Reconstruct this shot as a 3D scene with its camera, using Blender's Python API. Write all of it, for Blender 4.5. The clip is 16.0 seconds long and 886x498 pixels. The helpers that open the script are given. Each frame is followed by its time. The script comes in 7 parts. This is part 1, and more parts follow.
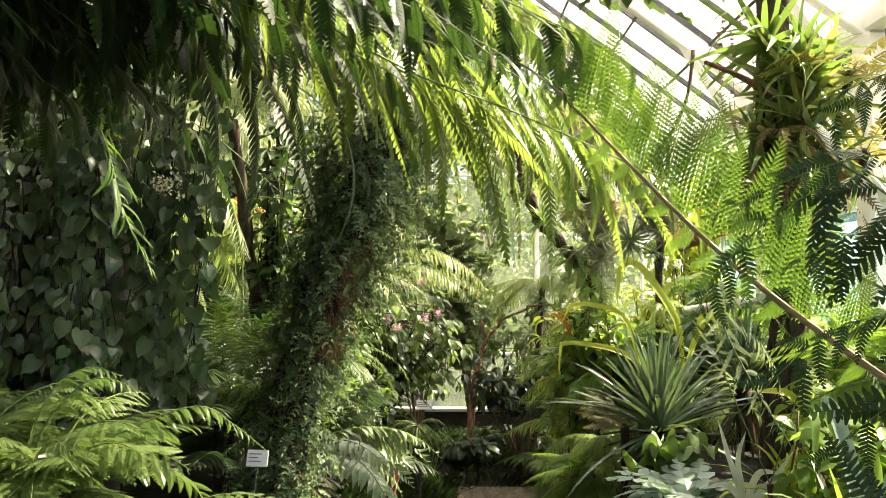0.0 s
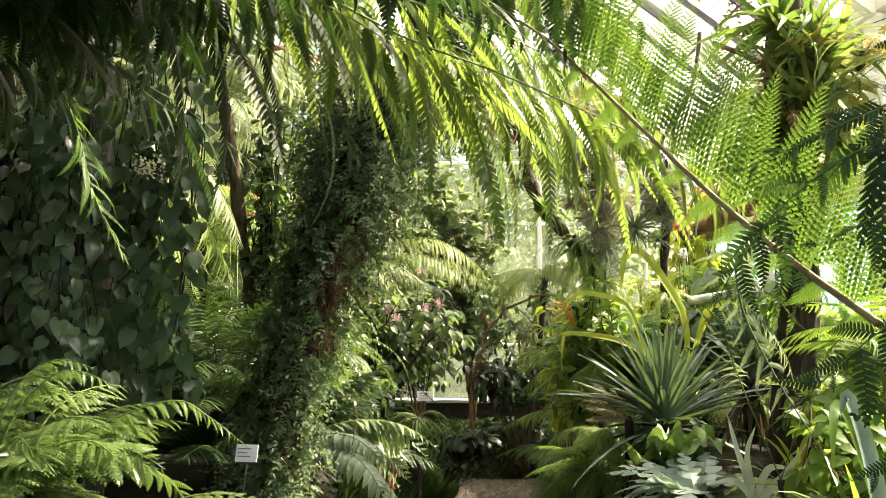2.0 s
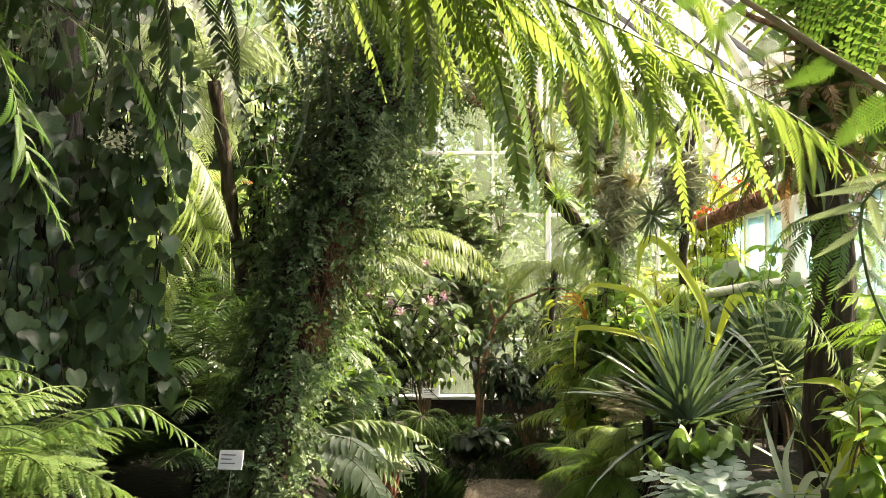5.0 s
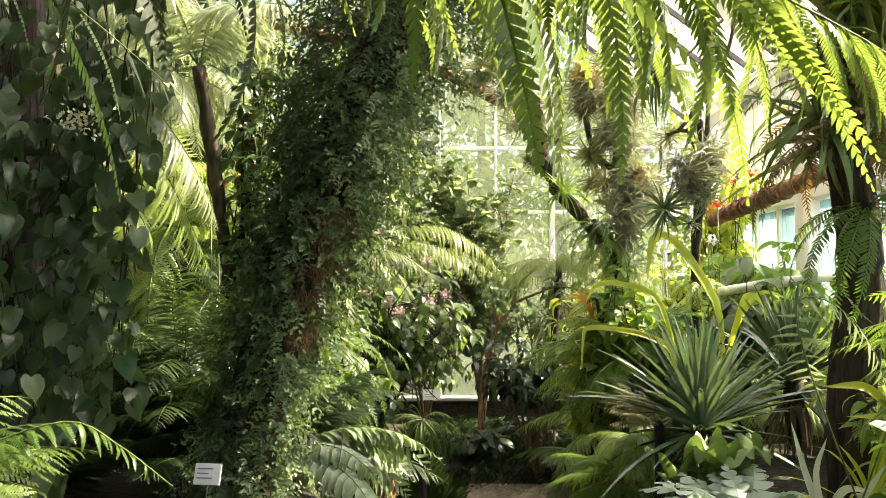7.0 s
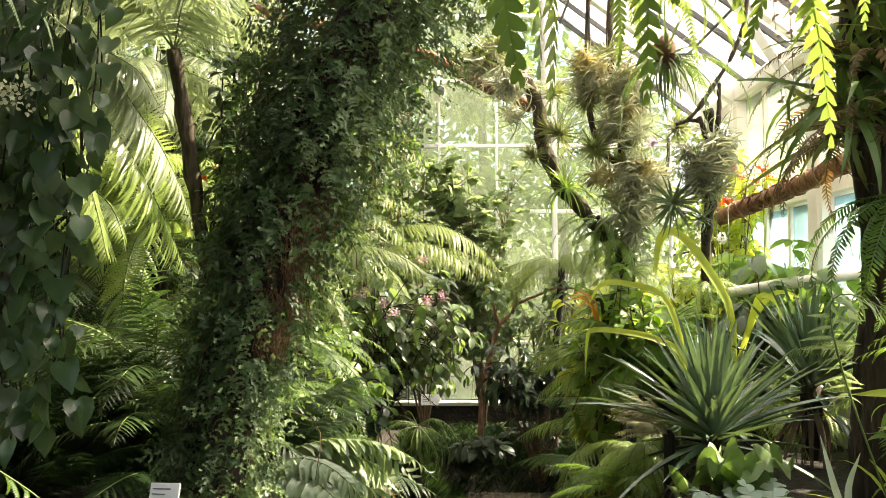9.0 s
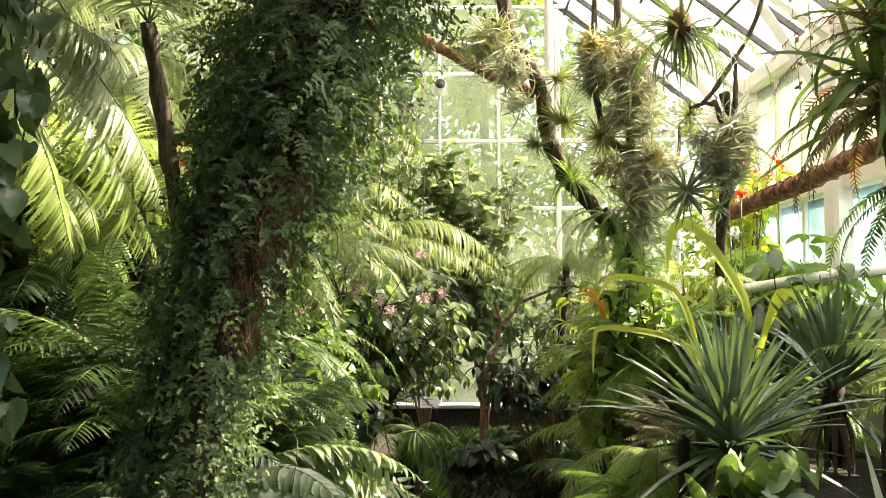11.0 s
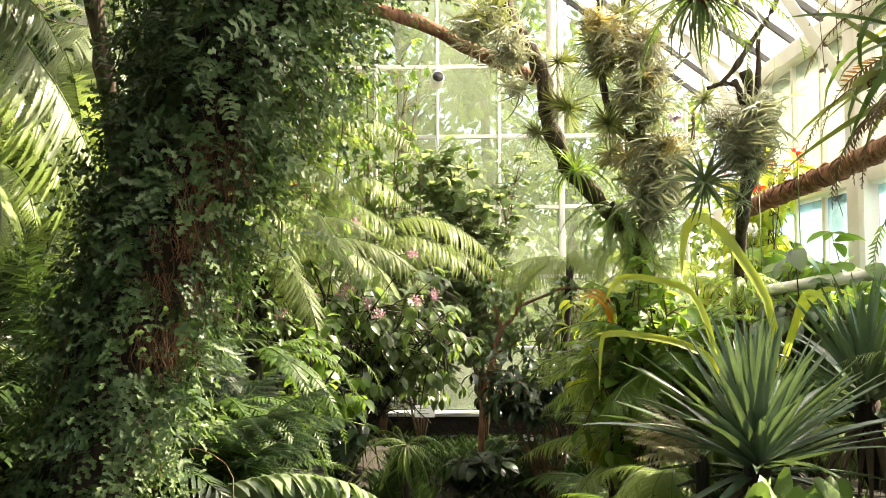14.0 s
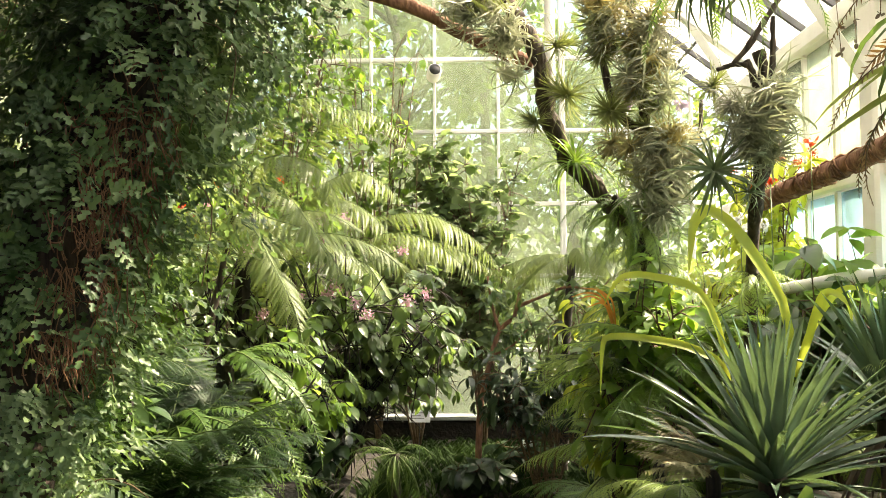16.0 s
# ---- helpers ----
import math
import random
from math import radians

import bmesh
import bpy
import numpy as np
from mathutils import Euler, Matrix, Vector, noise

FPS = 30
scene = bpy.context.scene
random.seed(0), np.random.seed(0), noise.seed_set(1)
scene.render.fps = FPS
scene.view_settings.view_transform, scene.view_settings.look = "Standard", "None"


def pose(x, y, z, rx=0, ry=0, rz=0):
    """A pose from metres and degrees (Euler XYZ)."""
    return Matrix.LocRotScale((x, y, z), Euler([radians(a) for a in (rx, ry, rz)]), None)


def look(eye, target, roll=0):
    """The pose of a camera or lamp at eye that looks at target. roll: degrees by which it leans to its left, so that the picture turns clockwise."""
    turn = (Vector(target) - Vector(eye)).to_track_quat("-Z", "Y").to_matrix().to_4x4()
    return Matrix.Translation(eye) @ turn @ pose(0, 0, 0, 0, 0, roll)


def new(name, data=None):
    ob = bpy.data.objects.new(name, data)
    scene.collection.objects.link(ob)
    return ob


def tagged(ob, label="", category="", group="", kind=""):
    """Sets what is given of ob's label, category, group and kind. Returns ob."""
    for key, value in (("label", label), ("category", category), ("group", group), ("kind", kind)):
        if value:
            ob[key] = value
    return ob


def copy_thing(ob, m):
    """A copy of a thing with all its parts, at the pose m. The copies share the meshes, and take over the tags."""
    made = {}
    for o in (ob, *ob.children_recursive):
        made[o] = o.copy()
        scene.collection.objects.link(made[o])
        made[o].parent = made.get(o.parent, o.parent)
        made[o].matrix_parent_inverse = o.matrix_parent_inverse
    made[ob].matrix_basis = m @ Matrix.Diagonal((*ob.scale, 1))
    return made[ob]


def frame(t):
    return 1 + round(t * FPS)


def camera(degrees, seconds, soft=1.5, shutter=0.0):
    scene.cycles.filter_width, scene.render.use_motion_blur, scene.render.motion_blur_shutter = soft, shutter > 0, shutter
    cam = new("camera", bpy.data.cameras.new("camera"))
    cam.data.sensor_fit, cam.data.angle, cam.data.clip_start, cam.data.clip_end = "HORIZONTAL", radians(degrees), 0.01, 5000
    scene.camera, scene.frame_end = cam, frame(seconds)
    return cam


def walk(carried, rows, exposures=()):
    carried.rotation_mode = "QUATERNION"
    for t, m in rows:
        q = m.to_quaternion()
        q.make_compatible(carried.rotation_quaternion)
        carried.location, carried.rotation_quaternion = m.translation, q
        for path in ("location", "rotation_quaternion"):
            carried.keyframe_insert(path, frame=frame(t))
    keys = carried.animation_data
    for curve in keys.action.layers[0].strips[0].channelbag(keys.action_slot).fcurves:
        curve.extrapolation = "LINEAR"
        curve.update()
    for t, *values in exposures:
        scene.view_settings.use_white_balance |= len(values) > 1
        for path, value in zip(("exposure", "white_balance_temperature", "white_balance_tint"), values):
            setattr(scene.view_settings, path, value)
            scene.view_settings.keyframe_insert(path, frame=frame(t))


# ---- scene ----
cam = camera(55.0, 16.0, soft=0.62)
EXPOSURE, KELVIN, TINT = 2.46, 7500, 12
METRES, EYE, TILT, LEAN, TURN = 2.0, 1.8, 3.5, 0.0, 0.0
ROWS = [
    (0.0, 0.0, 0.0, 0.0, 0.0, 0.0, -0.0),
    (0.5, 0.0021, 0.0127, -0.0033, 0.04, -0.08, 0.01),
    (1.0, 0.0049, 0.0292, -0.0062, 0.09, -0.25, 0.03),
    (1.5, 0.0079, 0.0479, -0.0079, 0.15, -0.45, 0.06),
    (2.0, 0.0116, 0.0669, -0.0084, 0.22, -0.61, 0.06),
    (2.5, 0.0145, 0.0866, -0.0107, 0.28, -0.68, 0.08),
    (3.0, 0.0154, 0.1082, -0.0155, 0.35, -0.74, 0.13),
    (3.5, 0.0139, 0.1326, -0.0201, 0.42, -0.78, 0.13),
    (4.0, 0.0113, 0.1605, -0.0245, 0.49, -0.83, 0.13),
    (6.5, 0.0131, 0.3124, -0.0334, 0.76, -1.01, 0.15),
    (7.0, 0.0172, 0.3436, -0.0391, 0.8, -0.98, 0.19),
    (7.5, 0.0218, 0.3773, -0.045, 0.85, -0.94, 0.25),
    (8.0, 0.0264, 0.4129, -0.0495, 0.9, -0.89, 0.23),
    (8.5, 0.0334, 0.4477, -0.0512, 0.97, -0.86, 0.26),
    (9.0, 0.0376, 0.4815, -0.0549, 1.03, -0.8, 0.27),
    (11.5, 0.05, 0.66, -0.0856, 1.28, -0.62, 0.28),
    (12.0, 0.0529, 0.6984, -0.0847, 1.33, -0.61, 0.28),
    (12.5, 0.059, 0.7328, -0.0863, 1.38, -0.62, 0.28),
    (13.0, 0.0627, 0.7662, -0.0885, 1.41, -0.6, 0.29),
    (13.5, 0.069, 0.7998, -0.0918, 1.46, -0.54, 0.3),
    (14.0, 0.0764, 0.8364, -0.0969, 1.51, -0.45, 0.32),
    (14.5, 0.0839, 0.875, -0.1007, 1.54, -0.43, 0.3),
    (15.0, 0.0923, 0.912, -0.1008, 1.6, -0.42, 0.34),
    (15.5, 0.0995, 0.9488, -0.1028, 1.66, -0.44, 0.37),
    (16.0, 0.1048, 0.9832, -0.1069, 1.74, -0.45, 0.39),
]
walk(cam, [(t, pose(0, 0, EYE, TILT, LEAN, TURN) @ pose(METRES * x, METRES * y, METRES * z, 90 + pitch, roll, yaw)) for t, x, y, z, yaw, pitch, roll in ROWS], [(0.0, EXPOSURE, KELVIN, TINT), (16.0, EXPOSURE, KELVIN, TINT)])

# ---- world and sun ----
SUN_ELEV, SUN_AZ = 44.0, 75.0          # degrees; azimuth from +y towards +x
world = bpy.data.worlds.new("sky")
scene.world = world
world.use_nodes = True
wn = world.node_tree.nodes
sky = wn.new("ShaderNodeTexSky")
sky.sky_type, sky.sun_disc = "NISHITA", False
sky.sun_elevation, sky.sun_rotation = radians(SUN_ELEV), radians(SUN_AZ)
sky.air_density, sky.dust_density = 1.0, 2.5
wn["Background"].inputs[1].default_value = 0.15
world.node_tree.links.new(sky.outputs[0], wn["Background"].inputs[0])
lamp = bpy.data.lights.new("sun", "SUN")
lamp.energy, lamp.angle, lamp.color = 4.0, radians(0.6), (1.0, 0.93, 0.78)
sun = new("sun", lamp)
az, el = radians(SUN_AZ), radians(SUN_ELEV)
SUN_WAY = Vector((math.sin(az) * math.cos(el), math.cos(az) * math.cos(el), math.sin(el)))
sun.matrix_world = look(SUN_WAY * 30, (0, 0, 0))


# ---- materials ----
def nodes_of(name):
    mat = bpy.data.materials.new(name)
    mat.use_nodes = True
    nt = mat.node_tree
    return mat, nt, nt.nodes["Principled BSDF"], nt.nodes["Material Output"]


def mixcol(nt, a, b, fac, mode="MIX"):
    n = nt.nodes.new("ShaderNodeMix")
    n.data_type, n.blend_type = "RGBA", mode
    for sock, val in ((n.inputs[6], a), (n.inputs[7], b), (n.inputs[0], fac)):
        if isinstance(val, (int, float)):
            sock.default_value = val
        elif isinstance(val, tuple):
            sock.default_value = (*val, 1)
        else:
            nt.links.new(val, sock)
    return n.outputs[2]


def noise_of(nt, scale, detail=3.0, lo=0.35, hi=0.65, coords="Object"):
    tc = nt.nodes.new("ShaderNodeTexCoord")
    n = nt.nodes.new("ShaderNodeTexNoise")
    n.inputs["Scale"].default_value, n.inputs["Detail"].default_value = scale, detail
    nt.links.new(tc.outputs[coords], n.inputs["Vector"])
    r = nt.nodes.new("ShaderNodeMapRange")
    r.inputs[1].default_value, r.inputs[2].default_value = lo, hi
    nt.links.new(n.outputs[0], r.inputs[0])
    return r.outputs[0]


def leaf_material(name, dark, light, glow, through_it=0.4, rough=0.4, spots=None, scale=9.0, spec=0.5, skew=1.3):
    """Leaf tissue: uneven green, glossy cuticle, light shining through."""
    mat, nt, bsdf, out = nodes_of(name)
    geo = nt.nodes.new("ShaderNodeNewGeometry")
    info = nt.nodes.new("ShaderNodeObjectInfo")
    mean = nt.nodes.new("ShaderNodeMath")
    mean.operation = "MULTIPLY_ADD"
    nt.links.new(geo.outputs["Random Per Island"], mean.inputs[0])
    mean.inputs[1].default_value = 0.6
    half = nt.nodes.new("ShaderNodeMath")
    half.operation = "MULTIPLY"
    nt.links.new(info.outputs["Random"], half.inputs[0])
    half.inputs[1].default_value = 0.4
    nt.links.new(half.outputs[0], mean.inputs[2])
    # Skew above 1 turns most leaves dark, as painted shade in L_HEART and L_CLIMB.
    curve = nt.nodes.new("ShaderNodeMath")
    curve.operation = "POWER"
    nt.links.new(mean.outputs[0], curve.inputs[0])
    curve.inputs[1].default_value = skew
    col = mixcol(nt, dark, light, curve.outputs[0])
    col = mixcol(nt, col, tuple(c * 0.45 for c in dark), noise_of(nt, scale, 4, 0.5, 0.85))
    if spots:
        col = mixcol(nt, col, spots, noise_of(nt, scale * 2.3, 3, 0.62, 0.75))
    nt.links.new(col, bsdf.inputs["Base Color"])
    bsdf.inputs["Roughness"].default_value = rough
    bsdf.inputs["Specular IOR Level"].default_value = spec
    bump = nt.nodes.new("ShaderNodeBump")
    bump.inputs["Strength"].default_value, bump.inputs["Distance"].default_value = 0.35, 0.004
    nt.links.new(noise_of(nt, 60, 2, 0, 1), bump.inputs["Height"])
    nt.links.new(bump.outputs[0], bsdf.inputs["Normal"])
    tr = nt.nodes.new("ShaderNodeBsdfTranslucent")
    nt.links.new(mixcol(nt, glow, tuple(c * 0.6 for c in glow), mean.outputs[0]), tr.inputs[0])
    mix = nt.nodes.new("ShaderNodeMixShader")
    mix.inputs[0].default_value = through_it
    nt.links.new(bsdf.outputs[0], mix.inputs[1])
    nt.links.new(tr.outputs[0], mix.inputs[2])
    nt.links.new(mix.outputs[0], out.inputs[0])
    return mat


def plain_material(name, a, b, rough=0.8, scale=6.0, bump_scale=40.0, strength=0.4, metal=0.0, depth=0.01, lo=0.35, hi=0.65):
    mat, nt, bsdf, out = nodes_of(name)
    col = mixcol(nt, a, b, noise_of(nt, scale, 5, lo, hi))
    col = mixcol(nt, col, tuple(c * 0.55 for c in a), noise_of(nt, scale * 0.23, 3, 0.55, 0.8))
    nt.links.new(col, bsdf.inputs["Base Color"])
    bsdf.inputs["Roughness"].default_value, bsdf.inputs["Metallic"].default_value = rough, metal
    bump = nt.nodes.new("ShaderNodeBump")
    bump.inputs["Strength"].default_value, bump.inputs["Distance"].default_value = strength, depth
    nt.links.new(noise_of(nt, bump_scale, 5, 0, 1), bump.inputs["Height"])
    nt.links.new(bump.outputs[0], bsdf.inputs["Normal"])
    return mat


def bark_material(name, a, b, squeeze=0.18):
    """Bark with furrows that run along the stem."""
    mat, nt, bsdf, out = nodes_of(name)
    tc = nt.nodes.new("ShaderNodeTexCoord")
    mp = nt.nodes.new("ShaderNodeMapping")
    mp.inputs["Scale"].default_value = (1, 1, squeeze)
    nt.links.new(tc.outputs["Object"], mp.inputs[0])
    n = nt.nodes.new("ShaderNodeTexNoise")
    n.inputs["Scale"].default_value, n.inputs["Detail"].default_value = 45, 6
    nt.links.new(mp.outputs[0], n.inputs["Vector"])
    r = nt.nodes.new("ShaderNodeMapRange")
    r.inputs[1].default_value, r.inputs[2].default_value = 0.35, 0.65
    nt.links.new(n.outputs[0], r.inputs[0])
    nt.links.new(mixcol(nt, a, b, r.outputs[0]), bsdf.inputs["Base Color"])
    bsdf.inputs["Roughness"].default_value = 0.9
    bump = nt.nodes.new("ShaderNodeBump")
    bump.inputs["Strength"].default_value, bump.inputs["Distance"].default_value = 0.9, 0.015
    nt.links.new(n.outputs[0], bump.inputs["Height"])
    nt.links.new(bump.outputs[0], bsdf.inputs["Normal"])
    return mat


def glass_material(name, tint, dirt, dirt_share=0.12):
    """Clear pane with a film of lime and dust that glows against the light."""
    mat, nt, bsdf, out = nodes_of(name)
    clear = nt.nodes.new("ShaderNodeBsdfTransparent")
    clear.inputs[0].default_value = (*tint, 1)
    gloss = nt.nodes.new("ShaderNodeBsdfGlossy")
    gloss.inputs["Roughness"].default_value = 0.05
    fres = nt.nodes.new("ShaderNodeFresnel")
    fres.inputs[0].default_value = 1.3
    film = nt.nodes.new("ShaderNodeBsdfTranslucent")
    film.inputs[0].default_value = (*dirt, 1)
    m1, m2 = nt.nodes.new("ShaderNodeMixShader"), nt.nodes.new("ShaderNodeMixShader")
    nt.links.new(fres.outputs[0], m1.inputs[0])
    nt.links.new(clear.outputs[0], m1.inputs[1])
    nt.links.new(gloss.outputs[0], m1.inputs[2])
    k = nt.nodes.new("ShaderNodeMath")
    k.operation = "MULTIPLY"
    nt.links.new(noise_of(nt, 1.3, 5, 0.2, 0.75), k.inputs[0])
    k.inputs[1].default_value = dirt_share * 2
    nt.links.new(k.outputs[0], m2.inputs[0])
    nt.links.new(m1.outputs[0], m2.inputs[1])
    nt.links.new(film.outputs[0], m2.inputs[2])
    nt.links.new(m2.outputs[0], out.inputs[0])
    nt.nodes.remove(bsdf)
    return mat


M_SOIL = plain_material("dark_soil", (0.014, 0.011, 0.008), (0.03, 0.024, 0.017), 0.95, 5, 30, 0.9, depth=0.03)
M_GRAVEL = plain_material("gravel", (0.15, 0.12, 0.085), (0.28, 0.23, 0.17), 0.9, 70, 110, 1.0, depth=0.02)
M_WHITE = plain_material("white_paint", (0.8, 0.79, 0.75), (0.72, 0.7, 0.65), 0.5, 3, 25, 0.15)
M_PLASTER = plain_material("white_plaster", (0.8, 0.78, 0.74), (0.7, 0.67, 0.61), 0.85, 2, 50, 0.3)
M_METAL = plain_material("galvanised_metal", (0.62, 0.64, 0.64), (0.5, 0.52, 0.52), 0.45, 6, 30, 0.1, 0.3)
M_DARKBAR = plain_material("grey_glazing_bar", (0.035, 0.036, 0.036), (0.06, 0.06, 0.06), 0.5, 6, 30, 0.1)
M_BOARD = plain_material("roof_board", (0.26, 0.26, 0.24), (0.34, 0.33, 0.3), 0.85, 4, 30, 0.4)
M_GLASS = glass_material("window_glass", (0.74, 0.8, 0.73), (0.42, 0.48, 0.34), 0.22)
M_BLUEGLASS = glass_material("bluish_window_glass", (0.5, 0.72, 0.75), (0.45, 0.64, 0.66), 0.25)
M_ROOFGLASS = glass_material("roof_glass", (0.97, 0.98, 0.98), (0.9, 0.9, 0.88), 0.18)
M_BARK = bark_material("brown_bark", (0.014, 0.009, 0.006), (0.06, 0.038, 0.025))
M_DARKLIMB = bark_material("dark_limb_bark", (0.022, 0.015, 0.01), (0.085, 0.06, 0.038))
M_DARKBARK = bark_material("dark_bark", (0.008, 0.006, 0.005), (0.035, 0.026, 0.018))
M_REDBARK = bark_material("reddish_bark", (0.12, 0.05, 0.03), (0.28, 0.14, 0.08))
M_TWIG = plain_material("brown_twig", (0.07, 0.04, 0.02), (0.14, 0.09, 0.045), 0.8, 30, 60, 0.4)
M_ROOT = plain_material("dry_root", (0.11, 0.045, 0.024), (0.27, 0.13, 0.07), 0.9, 30, 60, 0.5)
M_STALK = plain_material("tan_stalk", (0.2, 0.15, 0.05), (0.32, 0.22, 0.1), 0.5, 20, 80, 0.3)
M_GREENSTALK = plain_material("green_stalk", (0.06, 0.1, 0.02), (0.12, 0.17, 0.04), 0.5, 20, 80, 0.3)
M_TAG = plain_material("label_white", (0.75, 0.76, 0.78), (0.68, 0.69, 0.7), 0.4, 8, 30, 0.05)
M_INK = plain_material("label_ink", (0.12, 0.12, 0.13), (0.2, 0.2, 0.2), 0.6)
M_BLACK = plain_material("black_plastic", (0.015, 0.015, 0.017), (0.025, 0.025, 0.025), 0.3)

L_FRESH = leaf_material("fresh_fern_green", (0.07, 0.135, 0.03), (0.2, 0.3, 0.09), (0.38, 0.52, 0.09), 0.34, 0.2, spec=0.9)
L_FERN = leaf_material("fern_green", (0.04, 0.09, 0.015), (0.08, 0.15, 0.03), (0.24, 0.38, 0.07), 0.36, 0.4)
L_PALE = leaf_material("pale_fern_green", (0.085, 0.125, 0.035), (0.18, 0.23, 0.07), (0.34, 0.43, 0.1), 0.4, 0.42)
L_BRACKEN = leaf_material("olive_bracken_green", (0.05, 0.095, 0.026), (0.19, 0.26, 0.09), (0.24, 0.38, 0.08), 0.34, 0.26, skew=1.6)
L_LACE = leaf_material("lacy_frond_green", (0.05, 0.115, 0.016), (0.1, 0.19, 0.032), (0.2, 0.36, 0.045), 0.4, 0.45, spec=0.3)
L_ROUND = leaf_material("round_climber_green", (0.07, 0.11, 0.05), (0.14, 0.19, 0.09), (0.42, 0.56, 0.2), 0.52, 0.4)
# Silvery green lightened further: sunlight on the fronds put into the colour.
L_SILVER_LIT = leaf_material("sunlit_silver_fern", (0.2, 0.25, 0.14), (0.4, 0.45, 0.29), (0.42, 0.52, 0.22), 0.35, 0.34)
# Two fern greens darkened so that their colour stands for shade.
L_FERN_SHADE = leaf_material("shaded_fern_green", (0.013, 0.033, 0.01), (0.032, 0.064, 0.018), (0.07, 0.15, 0.025), 0.25, 0.45, spec=0.3)
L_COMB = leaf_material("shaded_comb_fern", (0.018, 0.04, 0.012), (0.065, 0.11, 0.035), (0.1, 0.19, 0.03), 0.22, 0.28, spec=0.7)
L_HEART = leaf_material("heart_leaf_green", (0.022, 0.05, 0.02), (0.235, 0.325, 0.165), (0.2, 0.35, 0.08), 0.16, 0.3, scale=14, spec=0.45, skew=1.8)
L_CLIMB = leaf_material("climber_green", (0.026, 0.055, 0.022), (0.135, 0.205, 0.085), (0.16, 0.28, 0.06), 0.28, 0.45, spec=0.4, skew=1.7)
# Climber green lightened for leaves that should look sunlit.
L_CLIMB_SUN = leaf_material("sunlit_climber_green", (0.1, 0.155, 0.065), (0.21, 0.28, 0.135), (0.27, 0.42, 0.1), 0.32, 0.45)
L_SWORD = leaf_material("blue_green_sword_leaf", (0.05, 0.092, 0.064), (0.17, 0.23, 0.16), (0.26, 0.4, 0.12), 0.12, 0.26, scale=5, spec=0.75)
L_STRAP = leaf_material("yellow_green_strap", (0.24, 0.3, 0.03), (0.38, 0.42, 0.06), (0.75, 0.82, 0.1), 0.5, 0.35)
L_SHRUB = leaf_material("shrub_green", (0.03, 0.065, 0.024), (0.065, 0.11, 0.04), (0.2, 0.34, 0.06), 0.3, 0.3)
L_GREYSHRUB = leaf_material("grey_green_shrub", (0.05, 0.09, 0.035), (0.13, 0.18, 0.075), (0.28, 0.42, 0.09), 0.36, 0.3)
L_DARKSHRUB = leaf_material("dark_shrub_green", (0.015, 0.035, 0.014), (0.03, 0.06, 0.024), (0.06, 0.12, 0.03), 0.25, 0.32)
L_BRIGHT = leaf_material("bright_leaf_green", (0.07, 0.14, 0.02), (0.13, 0.22, 0.04), (0.4, 0.62, 0.08), 0.45, 0.36)
L_CRINKLE = leaf_material("crinkled_leaf", (0.1, 0.17, 0.05), (0.2, 0.3, 0.1), (0.26, 0.42, 0.07), 0.25, 0.45, scale=22)
L_VARIEGATED = leaf_material("white_edged_leaf", (0.45, 0.5, 0.4), (0.68, 0.7, 0.6), (0.6, 0.66, 0.45), 0.3, 0.4)
L_BLUE = leaf_material("blue_wavy_frond", (0.21, 0.29, 0.24), (0.4, 0.48, 0.42), (0.25, 0.4, 0.2), 0.25, 0.36)
L_GREY = leaf_material("grey_air_plant", (0.16, 0.165, 0.1), (0.42, 0.42, 0.3), (0.5, 0.5, 0.28), 0.35, 0.55)
L_OLIVE = leaf_material("olive_air_plant", (0.09, 0.11, 0.03), (0.27, 0.3, 0.1), (0.4, 0.46, 0.11), 0.35, 0.45)
L_STARLEAF = leaf_material("grey_green_tuft", (0.07, 0.1, 0.045), (0.19, 0.24, 0.12), (0.2, 0.3, 0.08), 0.25, 0.45)
L_WARM = leaf_material("straw_air_plant", (0.2, 0.17, 0.06), (0.4, 0.34, 0.15), (0.5, 0.42, 0.14), 0.35, 0.6)
L_ORANGE = leaf_material("orange_leaf", (0.5, 0.13, 0.015), (0.6, 0.26, 0.03), (0.85, 0.35, 0.04), 0.4, 0.4)
L_SWORDFERN = leaf_material("grey_green_fern", (0.16, 0.22, 0.12), (0.32, 0.38, 0.25), (0.32, 0.45, 0.14), 0.3, 0.28, spec=0.6)
# Fern green with sunlight put into its colour.
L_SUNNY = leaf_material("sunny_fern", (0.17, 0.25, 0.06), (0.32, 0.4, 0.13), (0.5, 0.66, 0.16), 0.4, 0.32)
L_GOLD = leaf_material("golden_fern", (0.2, 0.18, 0.03), (0.34, 0.27, 0.05), (0.6, 0.5, 0.08), 0.42, 0.45)
L_BROWN = leaf_material("dry_fern_brown", (0.07, 0.045, 0.015), (0.16, 0.09, 0.03), (0.3, 0.16, 0.04), 0.3, 0.6)
L_RED = leaf_material("red_flower", (0.55, 0.035, 0.012), (0.68, 0.09, 0.02), (0.8, 0.12, 0.03), 0.35, 0.5)
L_RUST = leaf_material("rusty_red", (0.22, 0.04, 0.02), (0.32, 0.08, 0.03), (0.4, 0.1, 0.04), 0.3, 0.5)
L_DEAD = leaf_material("withered_leaf", (0.06, 0.04, 0.03), (0.16, 0.11, 0.08), (0.2, 0.14, 0.08), 0.15, 0.6)
L_CURL = leaf_material("pale_curly_air_plant", (0.22, 0.23, 0.15), (0.55, 0.55, 0.42), (0.55, 0.58, 0.34), 0.35, 0.5)
